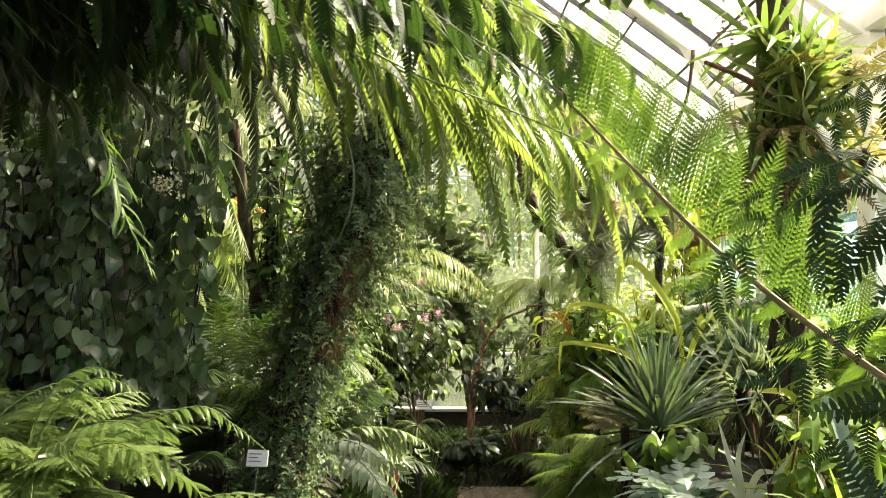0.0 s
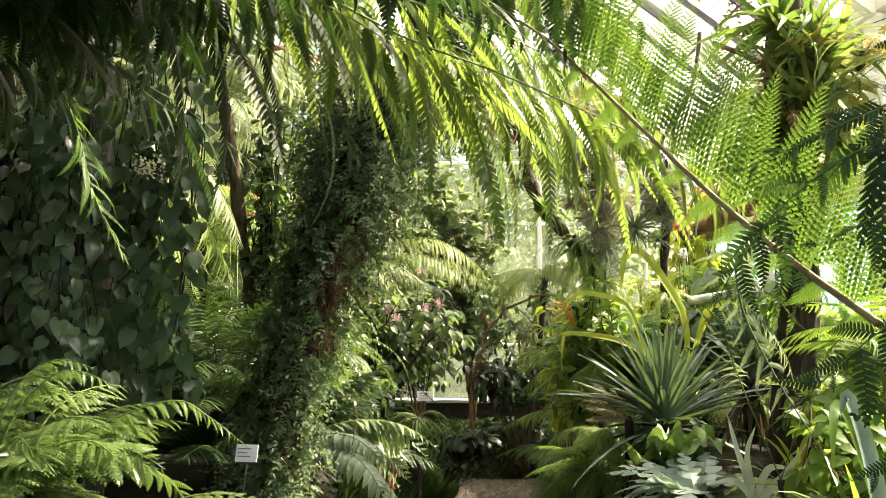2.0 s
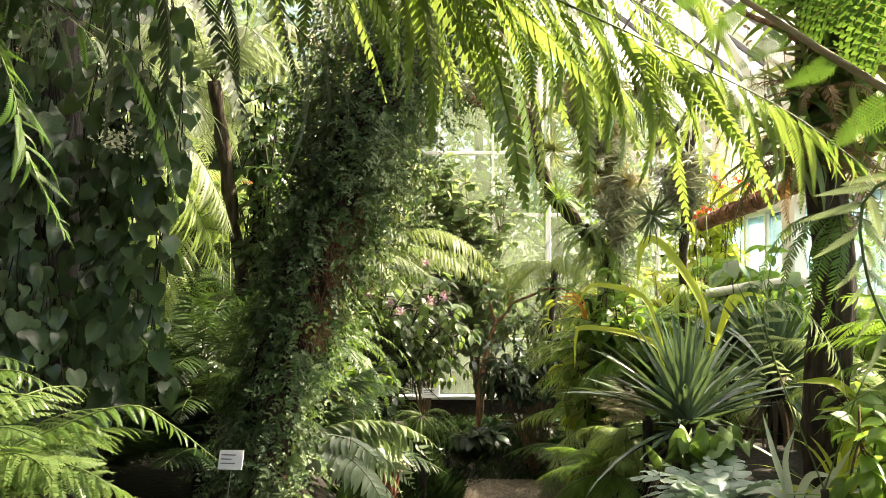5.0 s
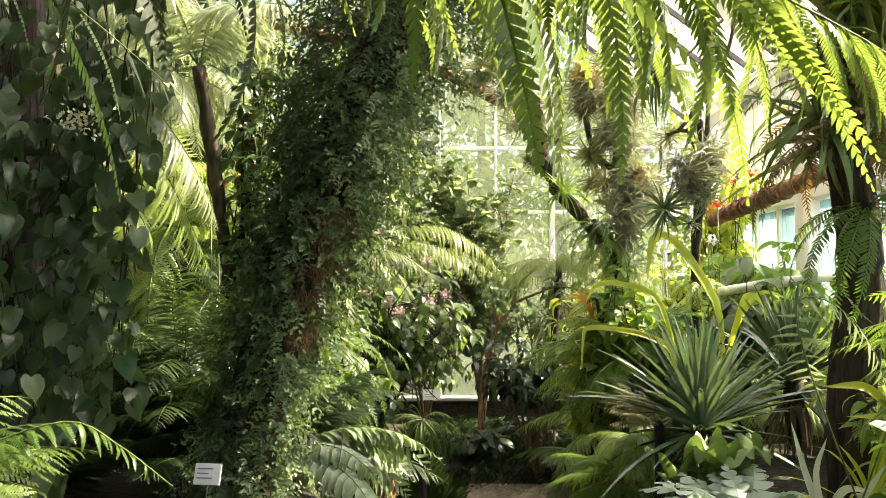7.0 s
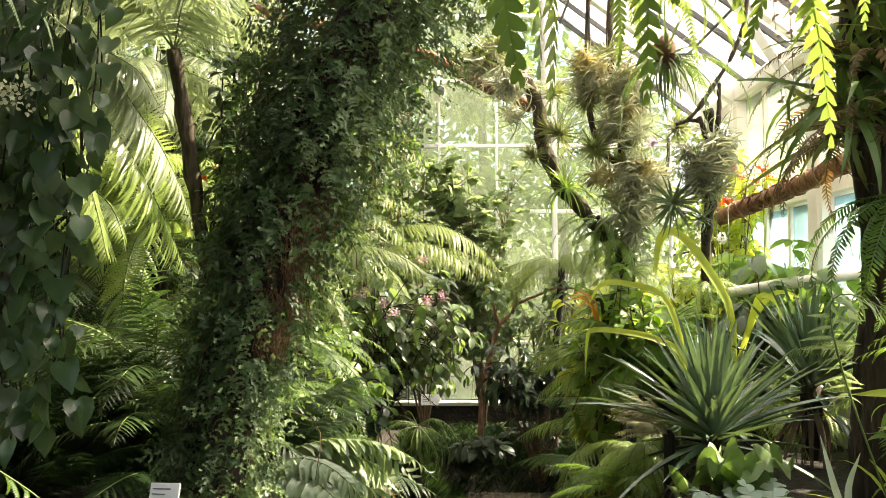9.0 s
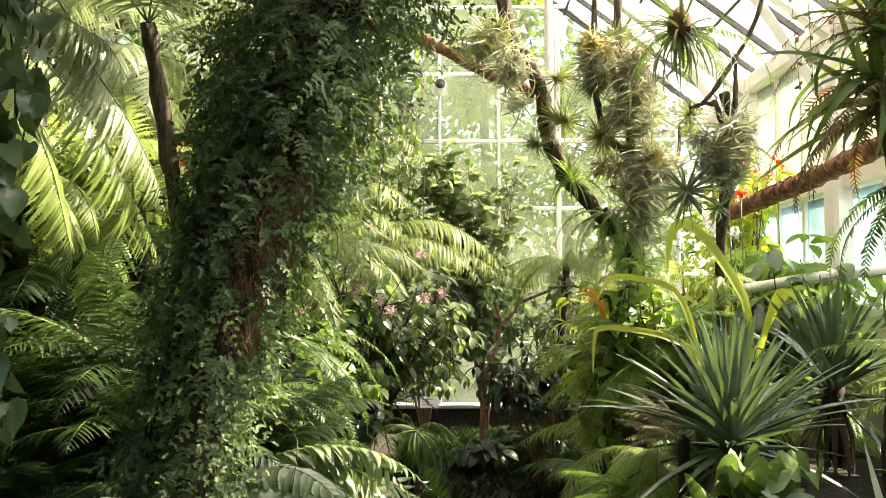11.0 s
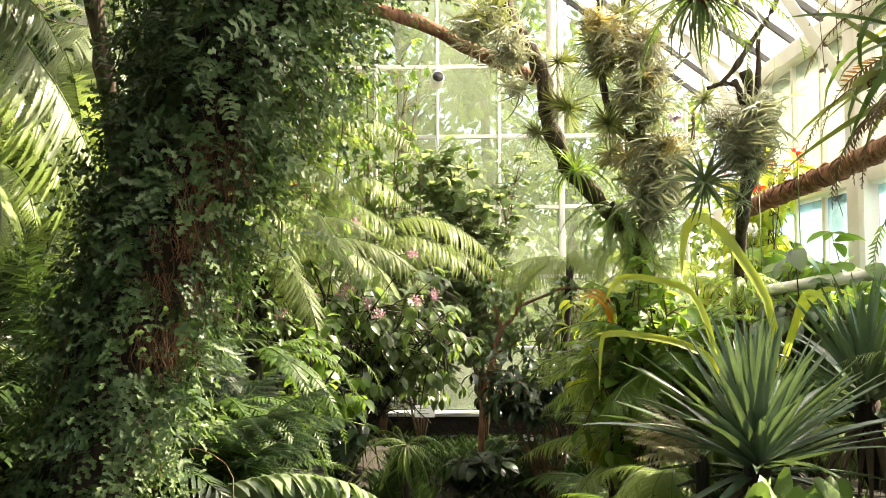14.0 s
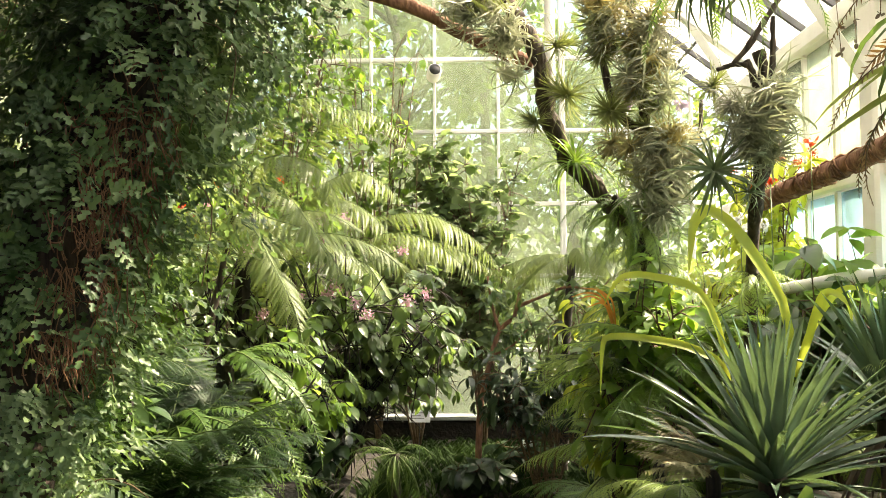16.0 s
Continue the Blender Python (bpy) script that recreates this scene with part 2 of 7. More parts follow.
L_TAN = leaf_material("tan_fern", (0.38, 0.34, 0.19), (0.56, 0.51, 0.33), (0.55, 0.5, 0.28), 0.35, 0.5)
L_MOSS = leaf_material("moss_green", (0.014, 0.03, 0.008), (0.035, 0.06, 0.016), (0.05, 0.1, 0.02), 0.2, 0.8, spec=0.1)
L_PINK = leaf_material("pink_flower", (0.5, 0.27, 0.35), (0.66, 0.46, 0.52), (0.68, 0.38, 0.45), 0.35, 0.5)
L_LILAC = leaf_material("lilac_flower", (0.55, 0.4, 0.6), (0.7, 0.6, 0.74), (0.75, 0.6, 0.8), 0.35, 0.5)
L_WHITE = leaf_material("white_flower", (0.75, 0.75, 0.72), (0.82, 0.82, 0.8), (0.8, 0.8, 0.75), 0.35, 0.5)
L_CREAM = leaf_material("cream_flower", (0.65, 0.62, 0.42), (0.75, 0.74, 0.56), (0.75, 0.75, 0.5), 0.35, 0.5)
L_OUT = leaf_material("outdoor_green", (0.07, 0.12, 0.03), (0.15, 0.2, 0.05), (0.4, 0.55, 0.1), 0.4, 0.5)


# ---- building kit ----
class Geo:
    """Gathers pieces of mesh."""

    def __init__(self):
        self.v, self.f, self.n, self.second = [], [], 0, None

    def add(self, verts, faces, m=None):
        verts = np.asarray(verts, float)
        if m is not None:
            a = np.array(m)
            verts = verts @ a[:3, :3].T + a[:3, 3]
        self.v.append(verts)
        n = self.n
        self.f.extend([tuple(i + n for i in f) for f in faces])
        self.n += len(verts)
        return self

    def mesh(self, name, mat, smooth=True):
        me = bpy.data.meshes.new(name)
        me.from_pydata(np.concatenate(self.v).tolist(), [], self.f)
        for one in mat if isinstance(mat, tuple) else (mat,):
            me.materials.append(one)
        if smooth:
            me.polygons.foreach_set("use_smooth", [True] * len(me.polygons))
        if self.second is not None:
            me.polygons.foreach_set("material_index", [int(i >= self.second) for i in range(len(me.polygons))])
        me.update()
        return me


def thing(name, label, category, m, group="", kind=""):
    ob = new(name)
    ob.empty_display_size = 0.05
    ob.matrix_basis = m
    return tagged(ob, label, category, group, kind)


def part(name, geo, mat, parent, label="", m=None, smooth=True):
    me = geo if isinstance(geo, bpy.types.Mesh) else geo.mesh(name, mat, smooth)
    ob = new(name, me)
    ob.parent = parent
    if m is not None:
        ob.matrix_basis = m
    return tagged(ob, label) if label else ob


def solid(name, geo, mat, label="", category="", kind="", group="", smooth=False):
    ob = new(name, geo.mesh(name, mat, smooth))
    return tagged(ob, label, category, group, kind)


def box(x0, y0, z0, x1, y1, z1):
    """A box with small bevels along its upright edges and rims."""
    bm = bmesh.new()
    bmesh.ops.create_cube(bm, size=1, matrix=Matrix.LocRotScale(((x0 + x1) / 2, (y0 + y1) / 2, (z0 + z1) / 2), None, (x1 - x0, y1 - y0, z1 - z0)))
    w = min(x1 - x0, y1 - y0, z1 - z0) * 0.12
    bmesh.ops.bevel(bm, geom=list(bm.edges), offset=w, segments=1, affect="EDGES")
    bm.verts.ensure_lookup_table()
    res = [tuple(v.co) for v in bm.verts], [tuple(v.index for v in f.verts) for f in bm.faces]
    bm.free()
    return res


def tube(points, radii, sides=6, rough=0.0, rnd=random):
    """A stem along points with a radius at each."""
    pts = [Vector(p) for p in points]
    verts, faces = [], []
    ref = Vector((0.3, 0.2, 1)).normalized()
    for i, p in enumerate(pts):
        d = (pts[min(i + 1, len(pts) - 1)] - pts[max(i - 1, 0)]).normalized()
        a = d.cross(ref if abs(d.dot(ref)) < 0.95 else Vector((1, 0, 0))).normalized()
        b = d.cross(a)
        for k in range(sides):
            w = 2 * math.pi * k / sides
            r = radii[i] * (1 + rough * (rnd.random() - 0.5))
            verts.append(p + (a * math.cos(w) + b * math.sin(w)) * r)
    for i in range(len(pts) - 1):
        for k in range(sides):
            k2 = (k + 1) % sides
            faces.append((i * sides + k, i * sides + k2, (i + 1) * sides + k2, (i + 1) * sides + k))
    faces.append(tuple(range(sides))[::-1])
    faces.append(tuple(range((len(pts) - 1) * sides, len(pts) * sides)))
    return [tuple(v) for v in verts], faces


def smooth_line(points, n):
    """Points on a smooth line through the given ones."""
    p = [Vector(q) for q in points]
    p = [p[0] * 2 - p[1]] + p + [p[-1] * 2 - p[-2]]
    res = []
    segs = len(p) - 3
    for i in range(n + 1):
        u = i / n * segs
        k = min(int(u), segs - 1)
        u -= k
        a, b, c, d = p[k:k + 4]
        res.append(0.5 * ((2 * b) + (c - a) * u + (2 * a - 5 * b + 4 * c - d) * u * u + (3 * b - a - 3 * c + d) * u ** 3))
    return res


LANCE = lambda s: math.sin(math.pi * min(1, s * 0.93 + 0.07) ** 0.75)
AGAVE = lambda s: min(1.0, 0.75 + s * 1.5) * (1 - s) ** 0.62
SWORD = lambda s: (0.75 + 0.25 * s) * (1 - s ** 2.6) if s < 1 else 0.0
OVAL = lambda s: math.sin(math.pi * min(1, 0.04 + s * 0.96) ** 0.85) ** 0.8


def blade(length, width, n=6, shape=LANCE, rise=0.0, droop=0.0, fold=0.2, twist=0.0, wave=0.0, rnd=random):
    """A leaf blade from the origin along +y: it starts at rise degrees and bends down by droop."""
    verts, faces = [], []
    y = z = 0.0
    ph = rnd.random() * 6
    for i in range(n + 1):
        s = i / n
        a = radians(rise - droop * s ** 1.3)
        if i:
            y += math.cos(a) * length / n
            z += math.sin(a) * length / n
        w = max(width * 0.5 * shape(s), 0.0004)
        ny, nz = -math.sin(a), math.cos(a)
        tw = radians(twist) * s
        for side in (-1, 0, 1):
            up = w * fold * abs(side) + wave * width * abs(side) * math.sin(s * 17 + ph + side)
            x = side * w * math.cos(tw)
            lift = up + side * w * math.sin(tw)
            verts.append((x, y + ny * lift, z + nz * lift))
    for i in range(n):
        for k in (0, 1):
            a = i * 3 + k
            faces.append((a, a + 1, a + 4, a + 3))
    return verts, faces


def heart_leaf(bend=0.25, slim=1.0):
    """A heart-shaped leaf of length 1 from its stalk's joint, along +y."""
    prof = [(-0.1, 0.16), (-0.08, 0.34), (0.1, 0.5), (0.36, 0.5), (0.64, 0.33), (0.86, 0.1), (1.0, 0.0)]
    verts, faces = [], []
    for y, w in prof:
        w *= slim
        z = -bend * max(y, 0) ** 2
        m = max(y, 0.0)
        verts += [(-w, y, z + 0.24 * w), (-w * 0.5, y if y > 0 else y * 0.4, z + 0.16 * w), (0, m, -bend * m * m), (w * 0.5, y if y > 0 else y * 0.4, z + 0.16 * w), (w, y, z + 0.24 * w)]
    for i in range(len(prof) - 1):
        for k in range(4):
            a = i * 5 + k
            faces.append((a, a + 1, a + 6, a + 5))
    return verts, faces


def pinna(lobes, depth=0.85, wide=0.26, droop=25, base=0.05, gap=0.12, plain=False, sweep=0.34, taper=0.75):
    """A lobed leaflet of length 1 along +y: a midrib with teeth to each side."""
    verts, faces = [], []

    def at(s, out, side):
        a = radians(droop) * s
        return (side * out, s * math.cos(a * 0.5), -s * math.sin(a * 0.5) - out * 0.25)

    for side in (-1, 1):
        for i in range(lobes):
            s0, s1 = base + (1 - base) * i / lobes, base + (1 - base) * (i + 1) / lobes
            c = (s0 + s1) / 2
            w = wide * (1 - c) ** taper * (0.75 + 0.5 * min(c * 4, 1) ** 0.5)
            d = (s1 - s0)
            n = len(verts)
            if plain:
                verts += [at(s0 + 0.18 * d, 0, side), at(s1 - 0.14 * d, 0, side), at(min(1.0, c + 0.5 * w + 0.12 * d), w, side), at(c + 0.35 * w - 0.2 * d, w * 0.8, side)]
                faces.append((n, n + 1, n + 2, n + 3) if side > 0 else (n + 3, n + 2, n + 1, n))
                continue
            verts += [at(s0 + gap * d * 0.3, 0, side), at(s1 - gap * d * 0.3, 0, side), at(s1 - gap * d + sweep * 0.6 * w, w * depth * 0.75, side),
                      at(min(1.0, c + sweep * w), w, side), at(s0 + gap * d + sweep * 0.5 * w, w * depth * 0.7, side)]
            faces.append((n, n + 1, n + 2, n + 3, n + 4) if side > 0 else (n + 4, n + 3, n + 2, n + 1, n))
    for k in range(4):                 # the midrib
        n = len(verts)
        a, b = 1.0 - k / 4, 1.0 - (k + 1) / 4
        verts += [at(k / 4, 0.009 * a, -1), at(k / 4, 0.009 * a, 1), at((k + 1) / 4, 0.009 * b, 1), at((k + 1) / 4, 0.009 * b, -1)]
        faces.append((n, n + 1, n + 2, n + 3))
    return verts, faces


def cut_pinna(lobes, wide, lobe=0.74, sweep=0.5, droop=25, bulge=0.0, plain=False):
    """A deeply cut leaflet of length 1 along +y: oblong rounded lobes, swept forward, on a slender midrib."""
    verts, faces = [], []

    def at(s, out, side):
        a = radians(droop) * s
        return (side * out + bulge * s * (1 - s), s * math.cos(a * 0.5), -s * math.sin(a * 0.5) - out * 0.25)

    for side in (-1, 1):
        for i in range(lobes):
            d = 0.97 / lobes
            c = 0.02 + d * (i + 0.5 + 0.2 * side)
            w = wide * min(1.0, 1.35 * (1 - c) ** 0.6) * min(1.0, 0.75 + 2 * c) * (1 + 0.08 * math.sin(i * 2.7 + side))
            h = lobe * d * 0.5
            f = sweep * w
            n = len(verts)
            if plain:
                verts += [at(c - h * 1.1, 0, side), at(c + h * 1.1, 0, side), at(min(c + h * 0.7 + f, 1.0), w * 0.95, side), at(min(c - h * 0.5 + f * 0.9, 1.0), w, side)]
                faces.append((n, n + 1, n + 2, n + 3) if side > 0 else (n + 3, n + 2, n + 1, n))
                continue
            verts += [at(c - h * 1.15, 0, side), at(c + h * 1.15, 0, side), at(min(c + h + f * 0.55, 1.0), w * 0.6, side), at(min(c + h * 0.5 + f, 1.0), w * 0.96, side),
                      at(min(c - h * 0.2 + f, 1.0), w, side), at(min(c - h * 0.95 + f * 0.55, 1.0), w * 0.6, side)]
            faces.append(tuple(range(n, n + 6)) if side > 0 else tuple(range(n + 5, n - 1, -1)))
    ribs = 2 if plain else 4
    for k in range(ribs):
        n = len(verts)
        a, b = 1.0 - k / ribs, 1.0 - (k + 1) / ribs
        verts += [at(k / ribs, 0.008 * a + 0.002, -1), at(k / ribs, 0.008 * a + 0.002, 1), at((k + 1) / ribs, 0.008 * b + 0.001, 1), at((k + 1) / ribs, 0.008 * b + 0.001, -1)]
        faces.append((n, n + 1, n + 2, n + 3))
    return verts, faces


def bipinna(n=14, wide=0.42, lobes=6, slim=0.1):
    """A twice-cut leaflet of length 1 along +y: a midrib with small lobed leaflets to each side."""
    g = Geo()
    small = cut_pinna(lobes, slim, 0.8, 0.5, 20, plain=True)
    for side in (-1, 1):
        for i in range(n):
            s = 0.03 + 0.95 * (i + 0.5 + 0.25 * side) / n
            ln = wide * (1 - s) ** 0.8 * min(1, 0.6 + 2 * s) + 0.02
            m = Matrix.Translation((0, s, -0.12 * s * s)) @ pose(0, 0, 0, 0, side * 4, -side * (68 - 20 * s)) @ Matrix.Scale(ln, 4)
            g.add(*small, m)
    g.add([(-0.008, 0, 0), (0.008, 0, 0), (0.004, 0.5, -0.03), (-0.004, 0.5, -0.03), (0, 1, -0.12)], [(0, 1, 2, 3), (3, 2, 4)])
    return np.concatenate(g.v).tolist(), g.f


def frame_of(p, d, normal):
    """A matrix at p whose y axis is d and whose z axis leans to normal."""
    y = d.normalized()
    x = y.cross(normal)
    x = x.normalized() if x.length > 1e-6 else y.orthogonal().normalized()
    z = x.cross(y)
    m = Matrix.Identity(4)
    for i, a in enumerate((x, y, z)):
        m[0][i], m[1][i], m[2][i] = a
    m.translation = p
    return m


def lobed_leaf():
    """A small lobed leaf of length 1 along +y, folded a little on its midrib."""
    v = [(0, 0, 0), (-0.34, 0.32, 0.07), (-0.12, 0.47, 0.02), (-0.27, 0.78, 0.03), (0, 1, -0.12), (0.27, 0.78, 0.03), (0.12, 0.47, 0.02), (0.34, 0.32, 0.07)]
    return v, [(4, 3, 2, 1, 0), (0, 7, 6, 5, 4)]


def frond_along(line, pairs, reach, template, thick=0.004, forward=25, hang=0.2, prof=None, start=0.15, jitter=0.12, normal=Vector((0, 0, 1)), seed=1, narrow=1.0, lop=1.0, drift=Vector((0, 0, 0))):
    """A fern frond along a given line: its rachis, and its leaflets to both sides. Returns one Geo, its leaflets first."""
    rnd = random.Random(seed)
    stem, leaf = Geo(), Geo()
    n = len(line)
    stem.add(*tube(line, [thick * (1 - 0.8 * i / n) for i in range(n)], 5))
    prof = prof or (lambda s: math.sin(math.pi * (0.12 + 0.86 * s) ** 0.8))
    lens = [0.0]
    for a, b in zip(line, line[1:]):
        lens.append(lens[-1] + (b - a).length)
    total = lens[-1]
    tmpl = [(np.array(t[0], float), t[1]) for t in (template if isinstance(template, list) else [template])]

    def point(s):
        d = s * total
        k = 0
        while k < n - 2 and lens[k + 1] < d:
            k += 1
        u = (d - lens[k]) / max(lens[k + 1] - lens[k], 1e-6)
        return line[k].lerp(line[k + 1], u), (line[k + 1] - line[k]).normalized()

    for i in range(pairs):
        s = start + (1 - start) * (i + 0.5) / pairs
        for side in (-1, 1):
            p, d = point(min(s + side * 0.2 * (1 - start) / pairs, 1.0))
            x = d.cross(normal).normalized() * side
            up = x.cross(d) * side
            r = reach * max(prof((s - start) / (1 - start)), 0.03) * (1 + jitter * (rnd.random() - 0.5) * 2) * (lop if side < 0 else 1)
            f = radians(forward + rnd.uniform(-9, 9) + 25 * s)
            way = x * math.cos(f) + d * math.sin(f) + Vector((0, 0, -1)) * (hang + rnd.uniform(-jitter, jitter)) + drift
            m = frame_of(p, way, up + Vector((rnd.uniform(-1, 1), rnd.uniform(-1, 1), 0)) * jitter)
            v, fc = tmpl[rnd.randrange(len(tmpl))]
            leaf.add(v, fc, m @ Matrix.Diagonal((r * narrow, r, r, 1)))
    leaf.second = len(leaf.f)
    for v, f in ((np.concatenate(stem.v), stem.f),):
        leaf.add(v, f)
    return leaf


def arch(length, rise, droop, n=12, sway=0.0):
    """A line from the origin along +y that starts at rise degrees and bends down by droop."""
    pts, y, z = [Vector((0, 0, 0))], 0.0, 0.0
    for i in range(1, n + 1):
        s = i / n
        a = radians(rise - droop * s ** 1.2)
        y += math.cos(a) * length / n
        z += math.sin(a) * length / n
        pts.append(Vector((sway * s * s * length, y, z)))
    return pts


PIN_SIMPLE = [blade(1, 0.24, 3, LANCE, 5, 30, 0.15), blade(1, 0.21, 3, LANCE, -5, 25, 0.1)]
PIN_SLIM = [blade(1, 0.105, 3, LANCE, 5, 30, 0.15), blade(1, 0.09, 3, LANCE, -5, 25, 0.1)]
PIN_BROAD = [blade(1, 0.36, 4, LANCE, 10, 60, 0.2, 10), blade(1, 0.33, 4, LANCE, 0, 45, 0.25, -10)]
PIN_LOBED = [cut_pinna(11, 0.125, 0.72, plain=True), cut_pinna(12, 0.115, 0.7, 0.5, 35, 0.2, plain=True)]
PIN_FINE = [cut_pinna(13, 0.06, 0.74, 0.45, 50, plain=True), cut_pinna(13, 0.054, 0.74, 0.5, 30, plain=True), cut_pinna(12, 0.068, 0.74, 0.4, 40, plain=True)]
PIN_SILK = [cut_pinna(20, 0.052, 0.95, 0.5, 45, plain=True), cut_pinna(22, 0.046, 0.95, 0.6, 30, plain=True), cut_pinna(20, 0.05, 0.95, 0.5, 60, plain=True)]
PIN_DRIP = [cut_pinna(7, 0.09, 0.7, 0.6, 50, plain=True), cut_pinna(7, 0.08, 0.7, 0.6, 30, plain=True)]
PIN_TRI = [cut_pinna(11, 0.15, 0.8, 0.35, 30, plain=True), cut_pinna(12, 0.14, 0.8, 0.4, 45, 0.2, plain=True)]
HEART = [heart_leaf(0.25, 0.9), heart_leaf(0.55, 0.84), heart_leaf(-0.2, 0.78)]


def frond_meshes(name, mat_leaf, mat_stem, count, length, rise, droop, pairs, reach, template, seed, **more):
    """Alike fronds with different bends, each one mesh."""
    rnd = random.Random(seed)
    out = []
    for i in range(count):
        line = arch(length, 0, droop * rnd.uniform(0.75, 1.25), 12, rnd.uniform(-0.15, 0.15))
        out.append(frond_along(line, pairs, reach, template, seed=seed + i, **more).mesh(name, (mat_leaf, mat_stem)))
    return out


def fern(label, at, meshes, count, rise=(35, 75), scale=(0.8, 1.1), seed=1, name="fern", group="", turn=(0, 360), tilt=None, trunk=None, category="fern"):
    """A crown of fronds at a place, on a short or tall stock."""
    rnd = random.Random(seed)
    top = Vector((0, 0, 0.0 if trunk is None else trunk[1]))
    if len(at) == 2:
        at = (*at, ground_z(*at) + 0.02)
    ob = thing(name, label, category, Matrix.Translation(at), group)
    if trunk:
        r, h, lean = trunk
        line = smooth_line([(0, 0, -0.05), (lean[0] * 0.3, lean[1] * 0.3, h * 0.5), (lean[0], lean[1], h)], 14)
        top = line[-1]
        part("trunk", Geo().add(*tube(line, [r * (1.25 - 0.35 * i / 14) for i in range(15)], 14, 0.25, rnd)), M_DARKBARK, ob, "fibrous dark fern trunk")
    else:
        foot = -0.06 if isinstance(at, Vector) else min(-0.06, ground_z(at[0], at[1]) - at[2] - 0.03)
        part("stock", Geo().add(*tube([(0, 0.03, foot), (0, 0.01, foot * 0.5), (0, 0, 0.0), (0, 0, 0.03)], [0.022, 0.02, 0.026, 0.012], 8, 0.3, rnd)), M_DARKBARK, ob)
    for i in range(count):
        leaf = meshes[rnd.randrange(len(meshes))]
        w = turn[0] + (turn[1] - turn[0]) * (i + rnd.random() * 0.7) / count
        k = rnd.uniform(*scale)
        m = Matrix.Translation(top) @ pose(0, 0, 0, 0, 0, w) @ pose(0, 0, 0, rnd.uniform(*rise), rnd.uniform(-20, 20), 0) @ Matrix.Scale(k, 4)
        part("frond", leaf, None, ob, m=m)
    return ob


def scatter_leaves(spots, templates, size, seed, down=0.0):
    """Leaves at spots (place, way, normal): one Geo."""
    rnd = random.Random(seed)
    g = Geo()
    tm = [(np.array(t[0], float), t[1]) for t in templates]
    for p, d, nrm in spots:
        way = (Vector(d) + Vector((0, 0, -down))).normalized()
        v, f = tm[rnd.randrange(len(tm))]
        g.add(v, f, frame_of(Vector(p), way, Vector(nrm)) @ Matrix.Scale(size * rnd.uniform(0.7, 1.25), 4))
    return g


def rand_dir(rnd, flat=1.0):
    while True:
        v = Vector((rnd.uniform(-1, 1), rnd.uniform(-1, 1), rnd.uniform(-1, 1)))
        if 0.05 < v.length < 1:
            v.normalize()
            return Vector((v.x, v.y, v.z * flat)).normalized()


# ---- large structure ----
def path_mid(y):
    return 0.12 + 0.06 * y


def ground_z(x, y):
    """Beds rise to both sides of the sunk gravel path, which ends before the far bed."""
    e = abs(x - path_mid(y)) - 0.5
    if y > 8.3:
        e = max(e, (y - 8.3) * 1.3)
    k = max(0.0, min(1.0, e / 0.55))
    k = k * k * (3 - 2 * k)
    top = (0.8 if x > path_mid(y) else 0.85) if y < 6 else 0.6 if y < 8 else 0.2
    return k * top + 0.03 * noise.noise((x * 2, y * 2, 0)) * k


g = Geo()
NX, NY = 60, 92
verts = [(-5 + 8.1 * i / NX, -3.2 + 14.3 * j / NY, 0) for j in range(NY + 1) for i in range(NX + 1)]
verts = [(x, y, ground_z(x, y)) for x, y, _ in verts]
faces = [(j * (NX + 1) + i, j * (NX + 1) + i + 1, (j + 1) * (NX + 1) + i + 1, (j + 1) * (NX + 1) + i) for j in range(NY) for i in range(NX)]
g.add(verts, faces)
n0 = g.n                                # the outdoor sheet, to the horizon
ring = [(-5, -3.2), (3.1, -3.2), (3.1, 11.1), (-5, 11.1)]
g.add([(x, y, -0.05) for x, y in ring] + [(x * 400 - 200, y * 200 - 900, -0.05) for x, y in ring],
      [(i, (i + 1) % 4, 4 + (i + 1) % 4, 4 + i) for i in range(4)])
solid("ground", g, M_SOIL, "dark damp bed soil on both sides of the path", "ground", "structure", smooth=True)

g = Geo()
rows = [(-3.0 + 11.4 * j / 60) for j in range(61)]
g.add([(path_mid(y) + s * (0.5 - max(0, y - 7.9) * 0.5), y, 0.012 + 0.012 * noise.noise((s * 3, y * 3, 1))) for y in rows for s in (-1, -0.5, 0, 0.5, 1)],
      [(j * 5 + i, j * 5 + i + 1, (j + 1) * 5 + i + 1, (j + 1) * 5 + i) for j in range(60) for i in range(4)])
rnd = random.Random(3)
for _ in range(5200):                  # loose pebbles
    y = rnd.uniform(5.5, 8.3)
    x = path_mid(y) + rnd.uniform(-0.5, 0.5)
    r = rnd.uniform(0.006, 0.014)
    g.add([(0, 0, r), (r, 0, 0), (-0.4 * r, 0.9 * r, 0), (-0.5 * r, -0.8 * r, 0.1 * r)], [(0, 1, 2), (0, 2, 3), (0, 3, 1)], pose(x, y, 0.02, 0, 0, rnd.uniform(0, 360)))
solid("path", g, M_GRAVEL, "pale brown gravel path", "path", "structure")

WALL_X, WALL_Y, EAVE = 2.86, 11.0, 3.72
RIDGE_X, RIDGE_Z = -1.4, 7.0

# far glass wall: bars, rails, panes and a low sill wall
def far_bar(x, w=0.045):
    top = EAVE + (RIDGE_Z - EAVE) * (WALL_X - x) / (WALL_X - RIDGE_X) if x > RIDGE_X else RIDGE_Z - (RIDGE_X - x) * 0.9
    return Geo().add(*box(x - w / 2, WALL_Y - 0.05, 0.42, x + w / 2, WALL_Y + 0.03, top - 0.04))


